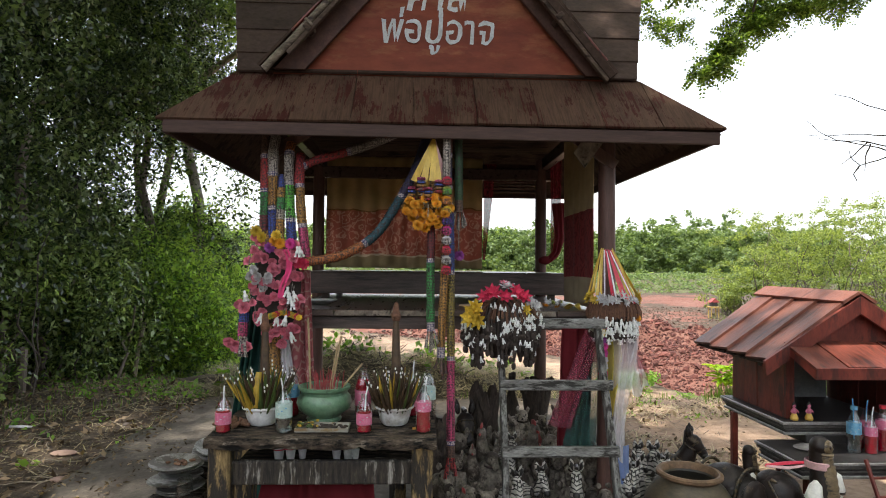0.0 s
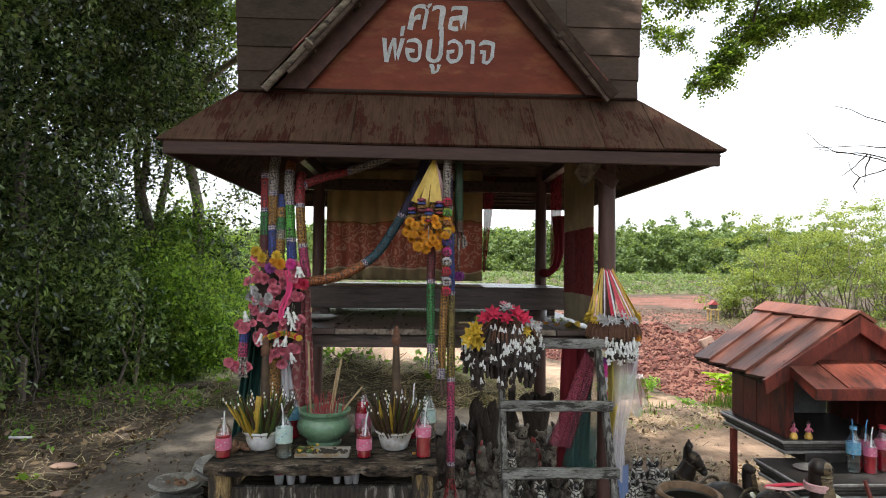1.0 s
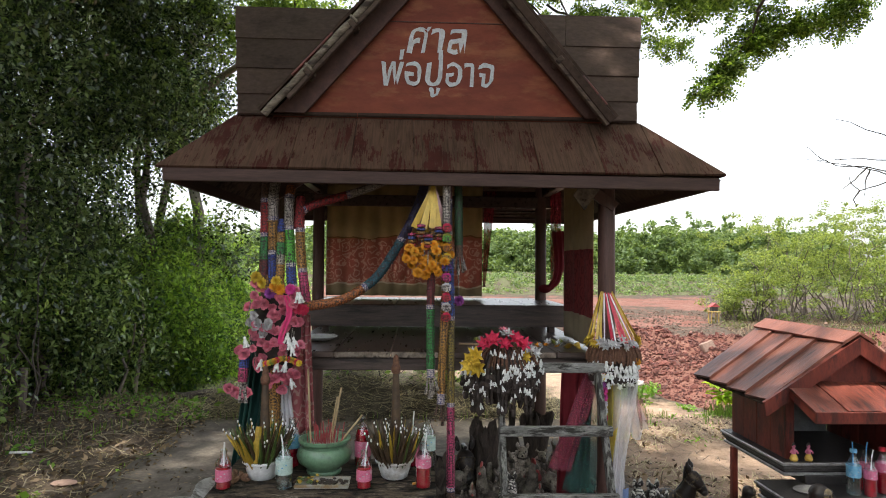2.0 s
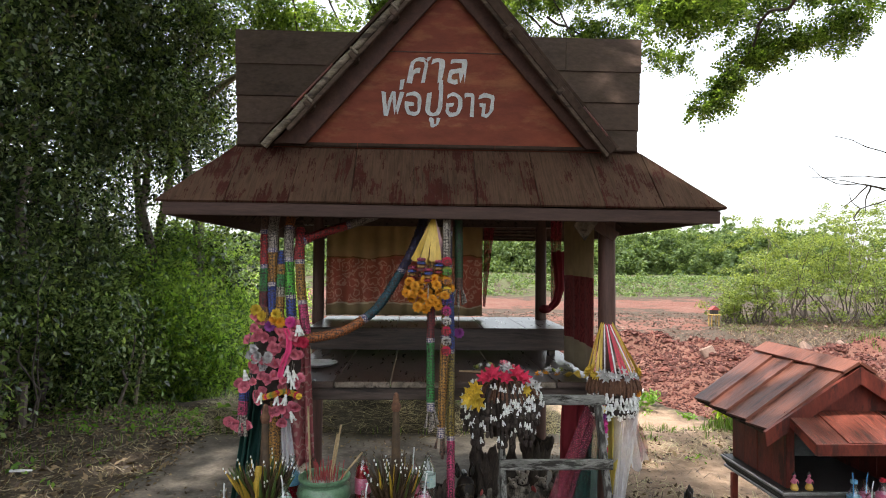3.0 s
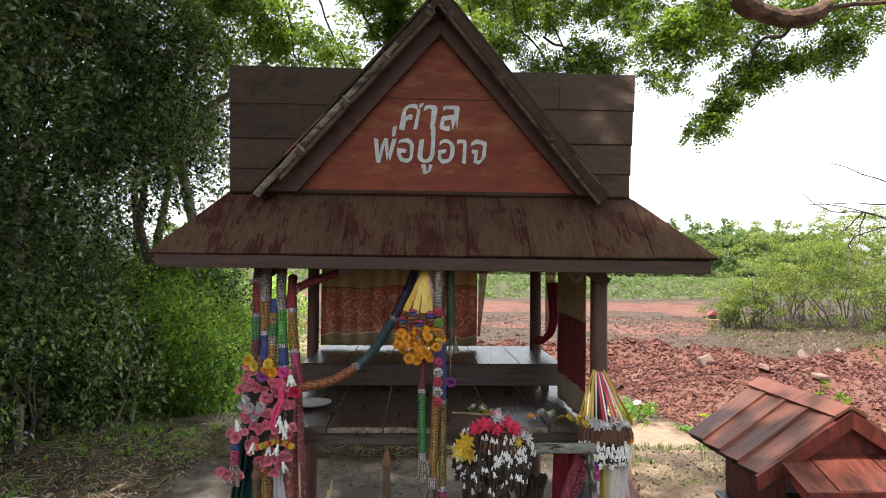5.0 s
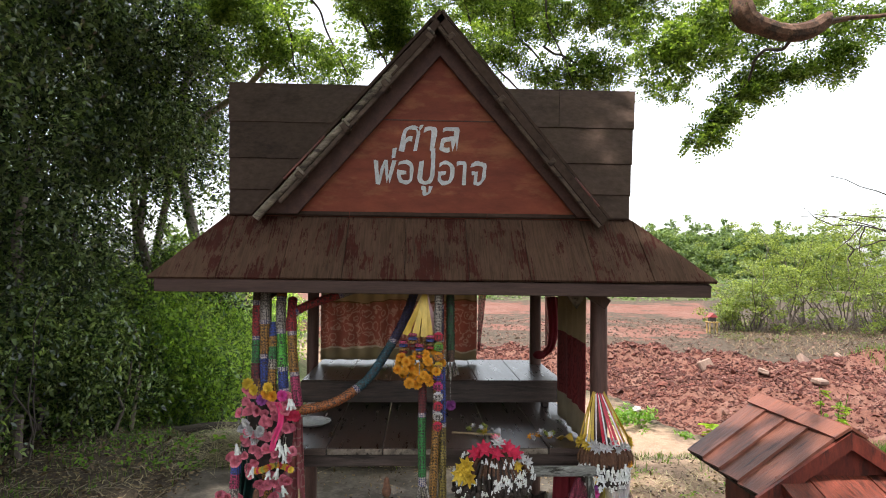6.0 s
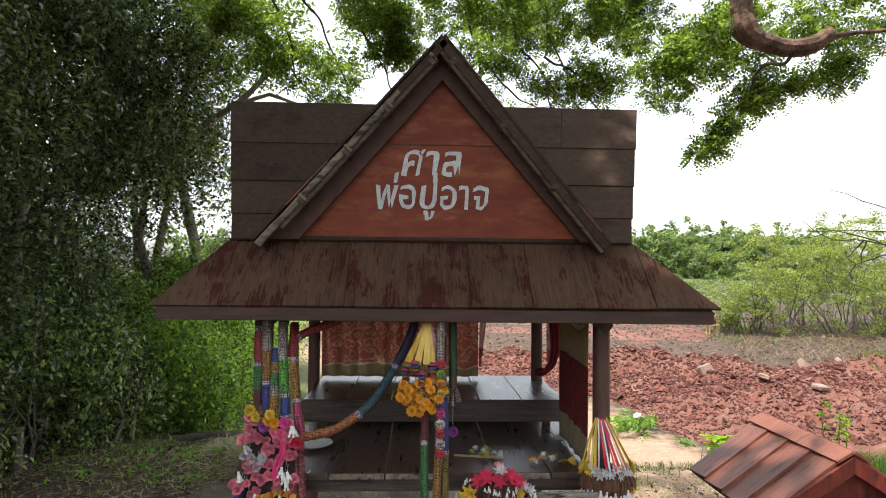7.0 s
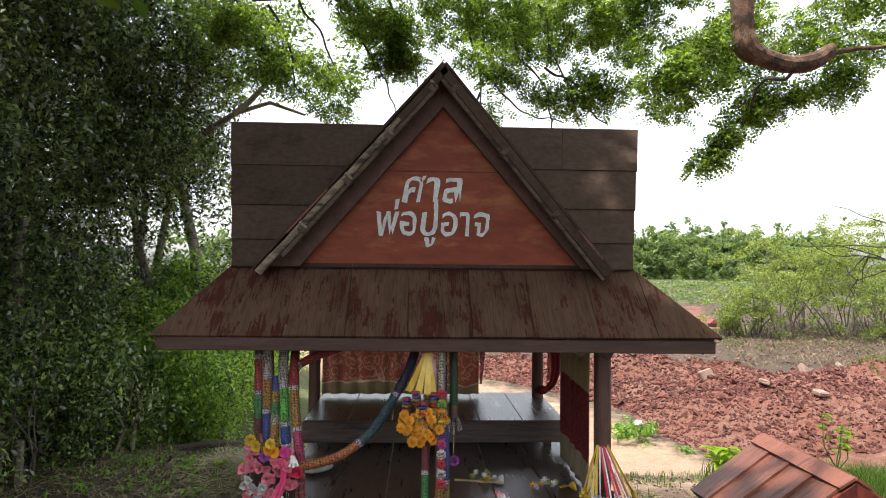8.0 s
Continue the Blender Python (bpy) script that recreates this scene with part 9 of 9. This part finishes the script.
for x in (px0 + 0.008, px1 - 0.008):
    part("porch_side", Shape().add([(x - 0.007, -0.12, 0.885), (x - 0.007, -0.12, 0.935), (x - 0.007, 0.13, 1.04), (x - 0.007, 0.13, 0.99), (x + 0.007, -0.12, 0.885), (x + 0.007, -0.12, 0.935), (x + 0.007, 0.13, 1.04), (x + 0.007, 0.13, 0.99)], [(0, 1, 2, 3), (7, 6, 5, 4), (0, 4, 5, 1), (1, 5, 6, 2), (2, 6, 7, 3), (3, 7, 4, 0)]), M_RED, spirit, smooth=0)
for x, y, top in ((1.955, 0.66, 0.53), (2.63, 0.66, 0.53), (1.90, 0.08, 0.40), (2.76, 0.08, 0.40), (1.90, -0.15, 0.40), (2.76, -0.15, 0.40)):
    part("leg", Shape().box((x, y, top / 2 - 0.02), (0.035, 0.035, top + 0.04), 0.003), M_RED, spirit)
part("pedestal", Shape().box((PX, 0.20, 0.51), (0.5, 0.18, 0.05), 0.004), M_LACQ, spirit)
small_ladder = thing("small_ladder", (2.225, -0.28, FLOOR), "small red wooden ladder leaning on the spirit house", "ladder")
for x in (-0.05, 0.07):
    part("stile", Shape().beam((x + 0.03, -0.10, 0.0), (x - 0.03, 0.055, 0.49), 0.018, 0.014, 0.002), M_RED, small_ladder)
for k in range(5):
    f = 0.15 + 0.17 * k
    part("rung", Shape().box((0.04 - 0.06 * f, -0.10 + 0.155 * f, 0.49 * f), (0.12, 0.012, 0.012), 0.002), M_RED, small_ladder)
M_DOLL = [mat("pink doll dress", (0.5, 0.12, 0.2), (0.65, 0.2, 0.3), 40, 0.6, bump=0.1), mat("gold doll skirt", (0.5, 0.30, 0.05), (0.62, 0.4, 0.08), 40, 0.5, bump=0.1), M_BLACK]
for x in (2.02, 2.105):
    d_ = Shape()
    d_.slot = 1
    d_.lathe([(0.022, 0), (0.026, 0.012), (0.020, 0.03), (0.012, 0.045)], n=12)
    d_.slot = 0
    d_.lathe([(0.012, 0.04), (0.017, 0.062), (0.010, 0.076), (0.007, 0.082)], n=10)
    d_.ball((0, 0, 0.093), (0.011, 0.011, 0.013), 9, 7)
    for sx in (-1, 1):
        d_.tube([(sx * 0.014, 0, 0.068), (sx * 0.026, -0.004, 0.055), (sx * 0.018, -0.016, 0.050)], [0.005, 0.0045, 0.004], 6)
    d_.slot = 2
    d_.ball((0, 0.003, 0.098), (0.0125, 0.0115, 0.012), 9, 7)
    d_.ball((0, 0, 0.112), (0.007, 0.007, 0.008), 7, 5)
    ob = part("doll", d_, M_DOLL)
    ob.location, ob.scale = (x, 0.145, 0.609), (0.85, 0.85, 0.85)
    tagged(ob, "tiny painted doll in a pink dress", "doll", "spirit dolls")
SHB = 0.487
bottle((2.225, -0.04, SHB), 0.235, 0.034, M_WATER, M_BLUELABEL, "clear water bottle with a blue label and straw", M_BLUESTRAW, M_BLUELABEL, 0.45, (0.42, 0.68))
bottle((2.30, -0.06, SHB), 0.205, 0.031, M_SODA, M_PINKLABEL, RED_L, M_STRAW, None, 0.5, (0.46, 0.68))
bottle((2.34, 0.03, SHB), 0.215, 0.031, M_SODA, M_PINKLABEL, RED_L, M_BLUESTRAW, None, 0.5, (0.46, 0.68))
bottle((2.40, -0.02, SHB), 0.235, 0.034, M_SODA, M_PINKLABEL, RED_L, None, M_REDCAP, 0.7, (0.5, 0.7))
pl = thing("plate", (2.03, 0.0, SHB), "thin crumpled silver plate on the ledge", "plate")
part("dish", Shape().lathe([(0.05, 0.0), (0.06, 0.004), (0.10, 0.012), (0.101, 0.015), (0.06, 0.008), (0.01, 0.007)], n=24, squash=0.7), M_SILVER, pl)

# ---------------------------------------------------------------- things on the platform
pf = thing("plate", (-0.70, 0.62, 1.206), "white enamel plate lying on the platform", "plate")
part("dish", Shape().lathe([(0.06, 0.0), (0.075, 0.004), (0.115, 0.022), (0.117, 0.026), (0.07, 0.012), (0.01, 0.010)], n=30), M_ENAMEL, pf)
for x, y, lab in ((0.70, 0.30, "small bunch of white and orange flowers on the platform"), (0.30, 0.42, "dried green garland scraps on the platform")):
    bn = thing("flower_bunch", (x, y, 1.206), lab, "flowers", "loose offerings")
    for k in range(12):
        bloom(STAR if k % 3 else MARI, ("white", "white", "orange", "lime")[k % 4] if x > 0.5 else ("lime", "lime", "white", "yellow")[k % 4], (random.gauss(0, 0.05), random.gauss(0, 0.03), 0.012 + 0.03 * random.random()), bn, (random.uniform(-1, 1), -0.6, 1), random.uniform(0.4, 0.6))
    part("wrapping", Shape().sheet(lambda u, v: (0.05 + 0.10 * u, -0.05 + 0.06 * v, 0.006 + 0.02 * math.sin(u * 5) * math.sin(v * 4 + 1) + 0.01), 8, 6), M_YRIB if x > 0.5 else M_WHITESHEER, bn, smooth=180)
stick_b = thing("wooden_stick", (0.32, 0.36, 1.206), "thin bamboo stick lying on the platform", "stick")
part("shaft", Shape().tube([(-0.16, 0.06, 0.008), (0.12, 0.0, 0.010)], 0.007, 7), M_BAM, stick_b)
# ---------------------------------------------------------------- ground clutter
def blades(name, pts, h, w, material, label, category="grass", bend=0.5, lie=0.0):
    """Grass: a bent tapering blade at each point; lie above 0 lays it down."""
    n = len(pts)
    p = np.asarray(pts, dtype=float)
    d = unit(np.concatenate([RNG.normal(size=(n, 2)), np.zeros((n, 1))], axis=1))
    L = (h * RNG.uniform(0.5, 1.3, n))[:, None]
    up = np.array((0, 0, 1.0)) * (1 - lie) + d * lie
    side = np.cross(d, np.array((0, 0, 1.0))) * w
    mid = p + up * L * 0.55 + d * L * 0.12 * bend + RNG.normal(size=(n, 3)) * (0.02 * lie)
    tip = p + up * L * (1 - 0.25 * bend) + d * L * 0.55 * bend
    v = np.stack([p - side, p + side, mid + side * 0.8, mid - side * 0.8, tip + side * 0.12, tip - side * 0.12], axis=1).reshape(-1, 3)
    k = np.arange(n)[:, None] * 6
    q = np.concatenate([k + np.array([[0, 1, 2, 3]]), k + np.array([[3, 2, 4, 5]])])
    ob = part(name, mesh_from_arrays(name, v, q, material), material)
    return tagged(ob, label, category, kind="stuff")


def spread(n, x0, x1, y0, y1, keep=lambda x, y: True, lift=0.0):
    out = []
    while len(out) < n:
        x, y = RNG.uniform(x0, x1), RNG.uniform(y0, y1)
        if keep(x, y):
            on_slab = -2.42 < x < 1.55 and y < 3.4
            out.append((x, y, (0.02 if on_slab else earth(x, y)[0]) + lift))
    return out


L_STRAW = leaf_mat("dry straw", (0.10, 0.08, 0.045), (0.50, 0.44, 0.29), 0.2, 0.2)
L_GRASS = leaf_mat("short green grass", (0.05, 0.10, 0.02), (0.14, 0.22, 0.05), 0.35, 0.2)
L_DEAD = leaf_mat("fallen brown leaves", (0.045, 0.028, 0.018), (0.26, 0.19, 0.12), 0.15, 0.2, 0.5, 0.3)
L_DULL = leaf_mat("dull far grass", (0.075, 0.09, 0.04), (0.15, 0.165, 0.075), 0.2, 0.1)
L_LIME = leaf_mat("lime green young leaves", (0.17, 0.29, 0.03), (0.34, 0.46, 0.06), 0.5, 0.3)
L_WEED = leaf_mat("weed leaves", (0.06, 0.14, 0.02), (0.17, 0.30, 0.05), 0.45, 0.3)
# fallen leaves and grass by the hedge
leaves("leaf_litter", np.array(spread(11000, -6.5, -2.3, -1.0, 6.5, lift=0.008)), 0.055, L_DEAD, None, droop=0.0, label="")
tagged(bpy.data.objects["leaf_litter"], "fallen brown leaves on the bare earth", "leaf litter", kind="stuff")
ob = leaves("leaf_litter", np.array(spread(2600, -2.5, 1.5, -1.2, 3.4, lambda x, y: fbm((x, y), 1.1, 4) > 0.0 or x < -2.2, lift=0.008)), 0.034, L_DEAD, None, droop=0.0)
tagged(ob, "scattered brown leaf scraps on the concrete", "leaf litter", kind="stuff")
patch = lambda x, y: fbm((x, y), 1.2, 3) > 0.05
blades("grass", spread(1500, -6.5, -2.45, 2.5, 8.0, patch), 0.10, 0.004, L_GRASS, "patchy short grass along the hedge")
blades("grass", spread(1300, -2.6, 4.6, 3.3, 6.5, patch), 0.11, 0.004, L_GRASS, "patchy short grass behind the shrine")
blades("dry_grass", spread(2600, -4.8, -2.4, 1.0, 6.5), 0.14, 0.003, L_STRAW, "dry straw on the earth by the hedge", lie=0.85)
blades("dry_grass", spread(3400, 1.6, 5.0, 0.8, 5.2, patch), 0.14, 0.003, L_STRAW, "dry grass clippings beside the road", lie=0.8)
tw_ = spread(420, -6.0, -2.3, -0.5, 6.0, lift=0.012)
tws = Shape()
for p in tw_:
    an = RNG.uniform(0, 6.28)
    L = RNG.uniform(0.05, 0.32)
    tws.tube(wander(p, (p[0] + L * math.cos(an), p[1] + L * math.sin(an), p[2] + RNG.uniform(0, 0.04)), 3, 0.07), [0.005, 0.0045, 0.004, 0.002], 4)
ob = part("fallen_twigs", tws, M_STAKE)
tagged(ob, "pale broken twigs strewn over the earth", "twigs", kind="stuff")
ob = leaves("leaf_litter", np.array(spread(2600, 1.5, 5.2, -0.6, 5.0, patch, lift=0.01)), 0.045, L_DEAD, None, droop=0.0)
tagged(ob, "dead leaf scraps on the sandy ground", "leaf litter", kind="stuff")
blades("dry_grass", spread(1500, 1.5, 4.2, 0.2, 4.2, lambda x, y: fbm((x, y), 1.6, 9) > 0.12), 0.16, 0.004, L_DEAD, "dark broken twigs and straw on the sand", "twigs", 0.7, 0.9)
sprigs = spread(130, -4.9, -2.35, 0.2, 6.0, lambda x, y: RNG.random() < 0.12 + 0.6 * (y > 3.4), lift=0.02)
ob = leaves("weeds", clump_points(sprigs, RNG.uniform(0.04, 0.17, 130), 300, 0.2, 0.6), 0.06, L_WEED, None, aspect=0.5)
tagged(ob, "low green weeds along the edge of the slab", "weeds", kind="stuff")
sprigs = spread(26, 1.9, 4.4, 1.8, 4.9, patch, lift=0.02)
ob = leaves("weeds", clump_points(sprigs, RNG.uniform(0.05, 0.13, 26), 420, 0.2, 0.5), 0.035, L_WEED, None, aspect=0.5)
tagged(ob, "small green sprigs on the sandy ground", "weeds", kind="stuff")
t_ = np.array(spread(1300, 1.5, 4.6, -0.5, 5.2, lift=0.0))
cl_ = Shape()
for x_, y_, z_ in t_:
    r_ = 0.004 + 0.016 * RNG.random() ** 4
    cl_.ball((x_, y_, z_ + r_ * 0.3), (r_, r_ * RNG.uniform(0.6, 1.1), r_ * 0.6), 5, 4, (0, 0, RNG.uniform(0, 180)))
ob = part("pebbles", cl_, mat("earth crumbs", (0.10, 0.07, 0.05), (0.27, 0.19, 0.14), 20, 0.95, bump=0.3, vary=0.4, island=True), smooth=0)
tagged(ob, "crumbs of earth and pebbles on the sand", "pebbles", kind="stuff")
# bank of cut grass behind the slab
def bank(x, y):
    """Height of the bank of earth and cuttings."""
    q = (y - 4.0) / 0.62
    return -0.08 + 0.62 * max(0.0, 1 - q * q) * (0.30 + 0.70 * math.exp(-((x + 0.55) / 0.95) ** 2)) * (0.85 + 0.5 * fbm((x, y), 1.3, 2))


heap = []
for _ in range(7500):
    x, y = RNG.uniform(-2.4, 1.5), RNG.uniform(3.4, 4.6)
    heap.append((x, y, bank(x, y) + 0.02 + 0.08 * RNG.random()))
blades("straw_heap", heap, 0.36, 0.0035, L_STRAW, "long heap of cut dry grass behind the shrine", "straw", 0.9, 0.8)
hx = Shape().sheet(lambda u, v: (-2.5 + 4.1 * u, 3.34 + 1.32 * v, bank(-2.5 + 4.1 * u, 3.34 + 1.32 * v)), 60, 22)
ob = part("earth_bank", hx, mat("dark crumbly earth", (0.03, 0.025, 0.018), (0.10, 0.085, 0.06), 12, 0.95, bump=0.8), smooth=180)
tagged(ob, "dark bank of earth under the cut grass", "earth", kind="structure")
for k in range(70):
    x, y = RNG.uniform(-1.5, 0.5), RNG.uniform(3.5, 4.4)
    a = Vector((x, y, bank(x, y)))
    tw = part("twig", Shape().tube(wander((0, 0, 0), (RNG.uniform(-0.35, 0.35), RNG.uniform(-0.25, 0.1), RNG.uniform(0.02, 0.22)), 4, 0.08), [0.008, 0.007, 0.006, 0.005, 0.003], 5), M_TWIG)
    tw.location = a
    tagged(tw, "dry broken twig on the bank of cuttings", "twig", "bank twigs")
leaves_w = clump_points([(x_, 3.75 + 0.5 * RNG.random(), bank(x_, 4.0) + 0.06) for x_ in (-2.2, -1.9, -1.6, -1.35, -1.15, -0.95, -0.6, -0.2, 0.1, 0.4, 0.65, 0.85, 1.0, 1.2, -1.0, 0.2, 0.05, 0.15, 0.3, 0.45, 0.55, -0.1, 0.7, -0.4)], RNG.uniform(0.14, 0.30, 24), 150)
ob = leaves("weeds", leaves_w, 0.085, L_WEED, None, aspect=0.6)
tagged(ob, "green weeds growing through the cut grass", "weeds", kind="stuff")


def young_plant(x, y, h, leaf, count, material, label, lobes=False):
    ob = thing("young_plant", (x, y, earth(x, y)[0] if y > 3.4 or x > 1.55 else 0.015), label, "plant")
    for k in range(4):
        top = Vector((RNG.normal() * h * 0.22, RNG.normal() * h * 0.22, h * RNG.uniform(0.6, 1.0)))
        part("stem", Shape().tube(wander((0, 0, -0.02), top, 4, 0.05), [0.010, 0.008, 0.007, 0.005, 0.003], 6), L_WEED, ob)
        for j in range(count):
            a = RNG.uniform(0, 6.28)
            c = top * RNG.uniform(0.55, 1.0)
            for q in ((-0.55, 0, 0.55) if lobes else (0,)):
                s = Shape()
                petal(s, a + q, RNG.uniform(-0.3, 0.4), leaf * RNG.uniform(0.7, 1.1), leaf * 0.45, -0.15, True)
                s.v = [tuple(Vector(p) + c) for p in s.v]
                part("leaf", s, material, ob, smooth=60)
    return ob


young_plant(3.88, 4.2, 0.55, 0.20, 7, L_LIME, "young yellow green plant with large lobed leaves", True)
young_plant(5.0, 3.9, 0.95, 0.14, 8, L_LIME, "leggy young green plant beside the spirit house")
verge = [(4.4 + 0.32 * RNG.normal(), 9.0 + 0.25 * RNG.normal(), earth(4.4, 9.0)[0] + 0.1 + 0.25 * RNG.random()) for _ in range(16)]
ob = leaves("weeds", clump_points(verge, RNG.uniform(0.08, 0.2, 16), 420, 0.3, 0.8), 0.09, L_WEED, None, aspect=0.5)
tagged(ob, "leafy green weeds on the verge of the road", "weeds", kind="stuff")
verge = [(x, 8.6 - 0.9 * (x - 4.6) + 0.2 * RNG.normal()) for x in RNG.uniform(3.9, 6.2, 14)]
verge = [(x, y, earth(x, y)[0] + 0.05) for x, y in verge]
ob = leaves("weeds", clump_points(verge, RNG.uniform(0.06, 0.16, 14), 360, 0.3, 0.6), 0.07, L_WEED, None, aspect=0.5)
tagged(ob, "small weeds on the verge of the road", "weeds", kind="stuff")
bag = Shape().ball((0, 0, 0.04), (0.08, 0.06, 0.05), 18, 12)
bag.v = [tuple(Vector(p) * (1 + 0.6 * noise.noise(Vector(p) * 28))) for p in bag.v]
ob = part("plastic_bag", bag, M_WHITE, smooth=25)
ob.location = (4.42, 8.85, earth(4.42, 8.85)[0] + 0.36)
tagged(ob, "crumpled white plastic bag caught in the weeds", "bag")
blades("grass", spread(5200, 3.9, 7.5, 2.4, 5.2), 0.30, 0.005, L_GRASS, "tall fresh grass beside the spirit house")
blades("grass", spread(2500, 12.5, 17, 12.5, 16.5), 0.22, 0.008, L_GRASS, "grass patch at the edge of the field")
scrub = [(RNG.uniform(-14, 70), RNG.uniform(53, 72), 0) for _ in range(1100)]
scrub = [(x, y, earth(x, y)[0] + 0.05) for x, y, _ in scrub]
ob = leaves("scrub", clump_points(scrub, 0.35 + 0.9 * RNG.random(1100) ** 3, 26, 0.3, 0.45), 0.24, L_FAR, None, aspect=0.6)
tagged(ob, "low dull green scrub on the far embankment", "scrub", kind="stuff")
# cut brushwood and weeds under the bushes
blades("brushwood", spread(5200, 12, 30, 18, 29, lambda x, y: x > 0.5 * (y + 3.2) + 0.6), 0.5, 0.009, L_DEAD, "tangle of dry brushwood under the bushes", "brushwood", 0.6, 0.6)
scrub = [(x, y, z + 0.05) for x, y, z in spread(150, 12, 29, 22, 28.5, lambda x, y: x > 0.5 * (y + 3.2) - 0.4)]
ob = leaves("weeds", clump_points(scrub, 0.12 + 0.4 * RNG.random(150) ** 2, 90, 0.3, 0.6), 0.09, L_DULL, None, aspect=0.6)
tagged(ob, "grey green weeds under the bushes", "weeds", kind="stuff")
# stakes along the hedge
for x, y, dx, h, r in ((-4.12, 5.6, 0.14, 0.78, 0.032), (-4.5, 3.75, 0.03, 0.5, 0.055)):
    st = part("stake", Shape().tube([(0, 0, -0.2), (dx * 0.4, 0.01, h * 0.5), (dx, 0, h)], [r, r * 0.95, r * 0.8], 7), M_BARK if r > 0.04 else M_STAKE)
    st.location = (x, y, earth(x, y)[0])
    tagged(st, "short weathered wooden stake along the hedge", "stake", "hedge stakes")
for x, y, way in ((-4.35, 5.7, [(0, 0, -0.1), (0.10, 0, 0.45), (0.28, 0, 0.8), (0.30, 0, 1.15), (0.20, 0, 1.5)]), (-4.75, 4.9, [(0, 0, -0.1), (0.03, 0, 0.6), (0.0, 0, 1.0), (-0.12, 0, 1.35), (-0.3, 0, 1.7)])):
    q = [Vector(p) for p in way]
    way = [0.5 * (2 * q[i] + (q[i + 1] - q[max(i - 1, 0)]) * u + (2 * q[max(i - 1, 0)] - 5 * q[i] + 4 * q[i + 1] - q[min(i + 2, 4)]) * u * u + (3 * q[i] - q[max(i - 1, 0)] - 3 * q[i + 1] + q[min(i + 2, 4)]) * u ** 3) for i in range(4) for u in (0, 0.25, 0.5, 0.75)] + [q[-1]]
    st = part("dead_sapling", Shape().tube(way, [0.026 - 0.001 * i for i in range(17)], 8), M_BARK)
    st.location = (x, y, earth(x, y)[0])
    tagged(st, "crooked bare stem standing in the hedge", "sapling", "hedge saplings")
for k in range(5):
    a = Vector((-4.6 + 0.12 * k + RNG.uniform(-0.3, 0.5), RNG.uniform(3.4, 6.4), 0))
    st = part("dead_sapling", Shape().tube(wander((0, 0, -0.05), (RNG.uniform(-0.4, 0.4), RNG.uniform(-0.2, 0.3), RNG.uniform(0.9, 1.9)), 5, 0.05), [0.012, 0.011, 0.010, 0.008, 0.007, 0.005], 6), M_TWIG)
    st.location = (a.x, a.y, earth(a.x, a.y)[0])
    tagged(st, "thin bare stem standing before the hedge", "sapling", "hedge saplings")
log = part("log", Shape().tube(wander((-0.9, 0, 0.07), (0.9, 0.4, 0.10), 6, 0.02), [0.05, 0.06, 0.065, 0.06, 0.055, 0.05, 0.035], 9), M_TWIG)
log.location = (-3.4, 6.2, earth(-3.4, 6.2)[0])
tagged(log, "dark fallen branch lying by the hedge", "branch")
lit = part("litter_paper", Shape().box((0, 0, 0.02), (0.17, 0.045, 0.012), 0.004, (0, 8, 25)), M_WHITE)
lit.location = (-3.55, 2.3, earth(-3.55, 2.3)[0])
tagged(lit, "strip of white litter on the earth", "litter")
for x, y, s in ((-2.75, 1.55, 0.10), (-2.45, 1.0, 0.07), (-3.0, 0.9, 0.05)):
    st = part("stone", Shape().ball((0, 0, 0.01), (s, s * 0.6, 0.02), 9, 6), M_PALE)
    st.location = (x, y, (0.02 if x > -2.42 else earth(x, y)[0]) + 0.005)
    tagged(st, "flat pale stone lying on the earth", "stone", "loose stones")
# little red shrine far out in the field
fs = thing("far_shrine", (14.55, 26.0, earth(14.55, 26)[0]), "tiny red and gold shrine standing in the field", "shrine")
for x in (-0.18, 0.18):
    for y in (-0.15, 0.15):
        part("leg", Shape().tube([(x, y, -0.05), (x, y, 0.55)], 0.03, 7), M_GOLD, fs)
part("table", Shape().box((0, 0, 0.57), (0.5, 0.45, 0.05), 0.01), M_GOLD, fs)
part("house", Shape().box((0, 0, 0.70), (0.3, 0.26, 0.22), 0.01), M_LACQ, fs)
part("roof", Shape().prism([(-0.24, 0.80), (0.24, 0.80), (0.0, 1.0)], -0.18, 0.18), M_PAINTRED, fs, smooth=0)
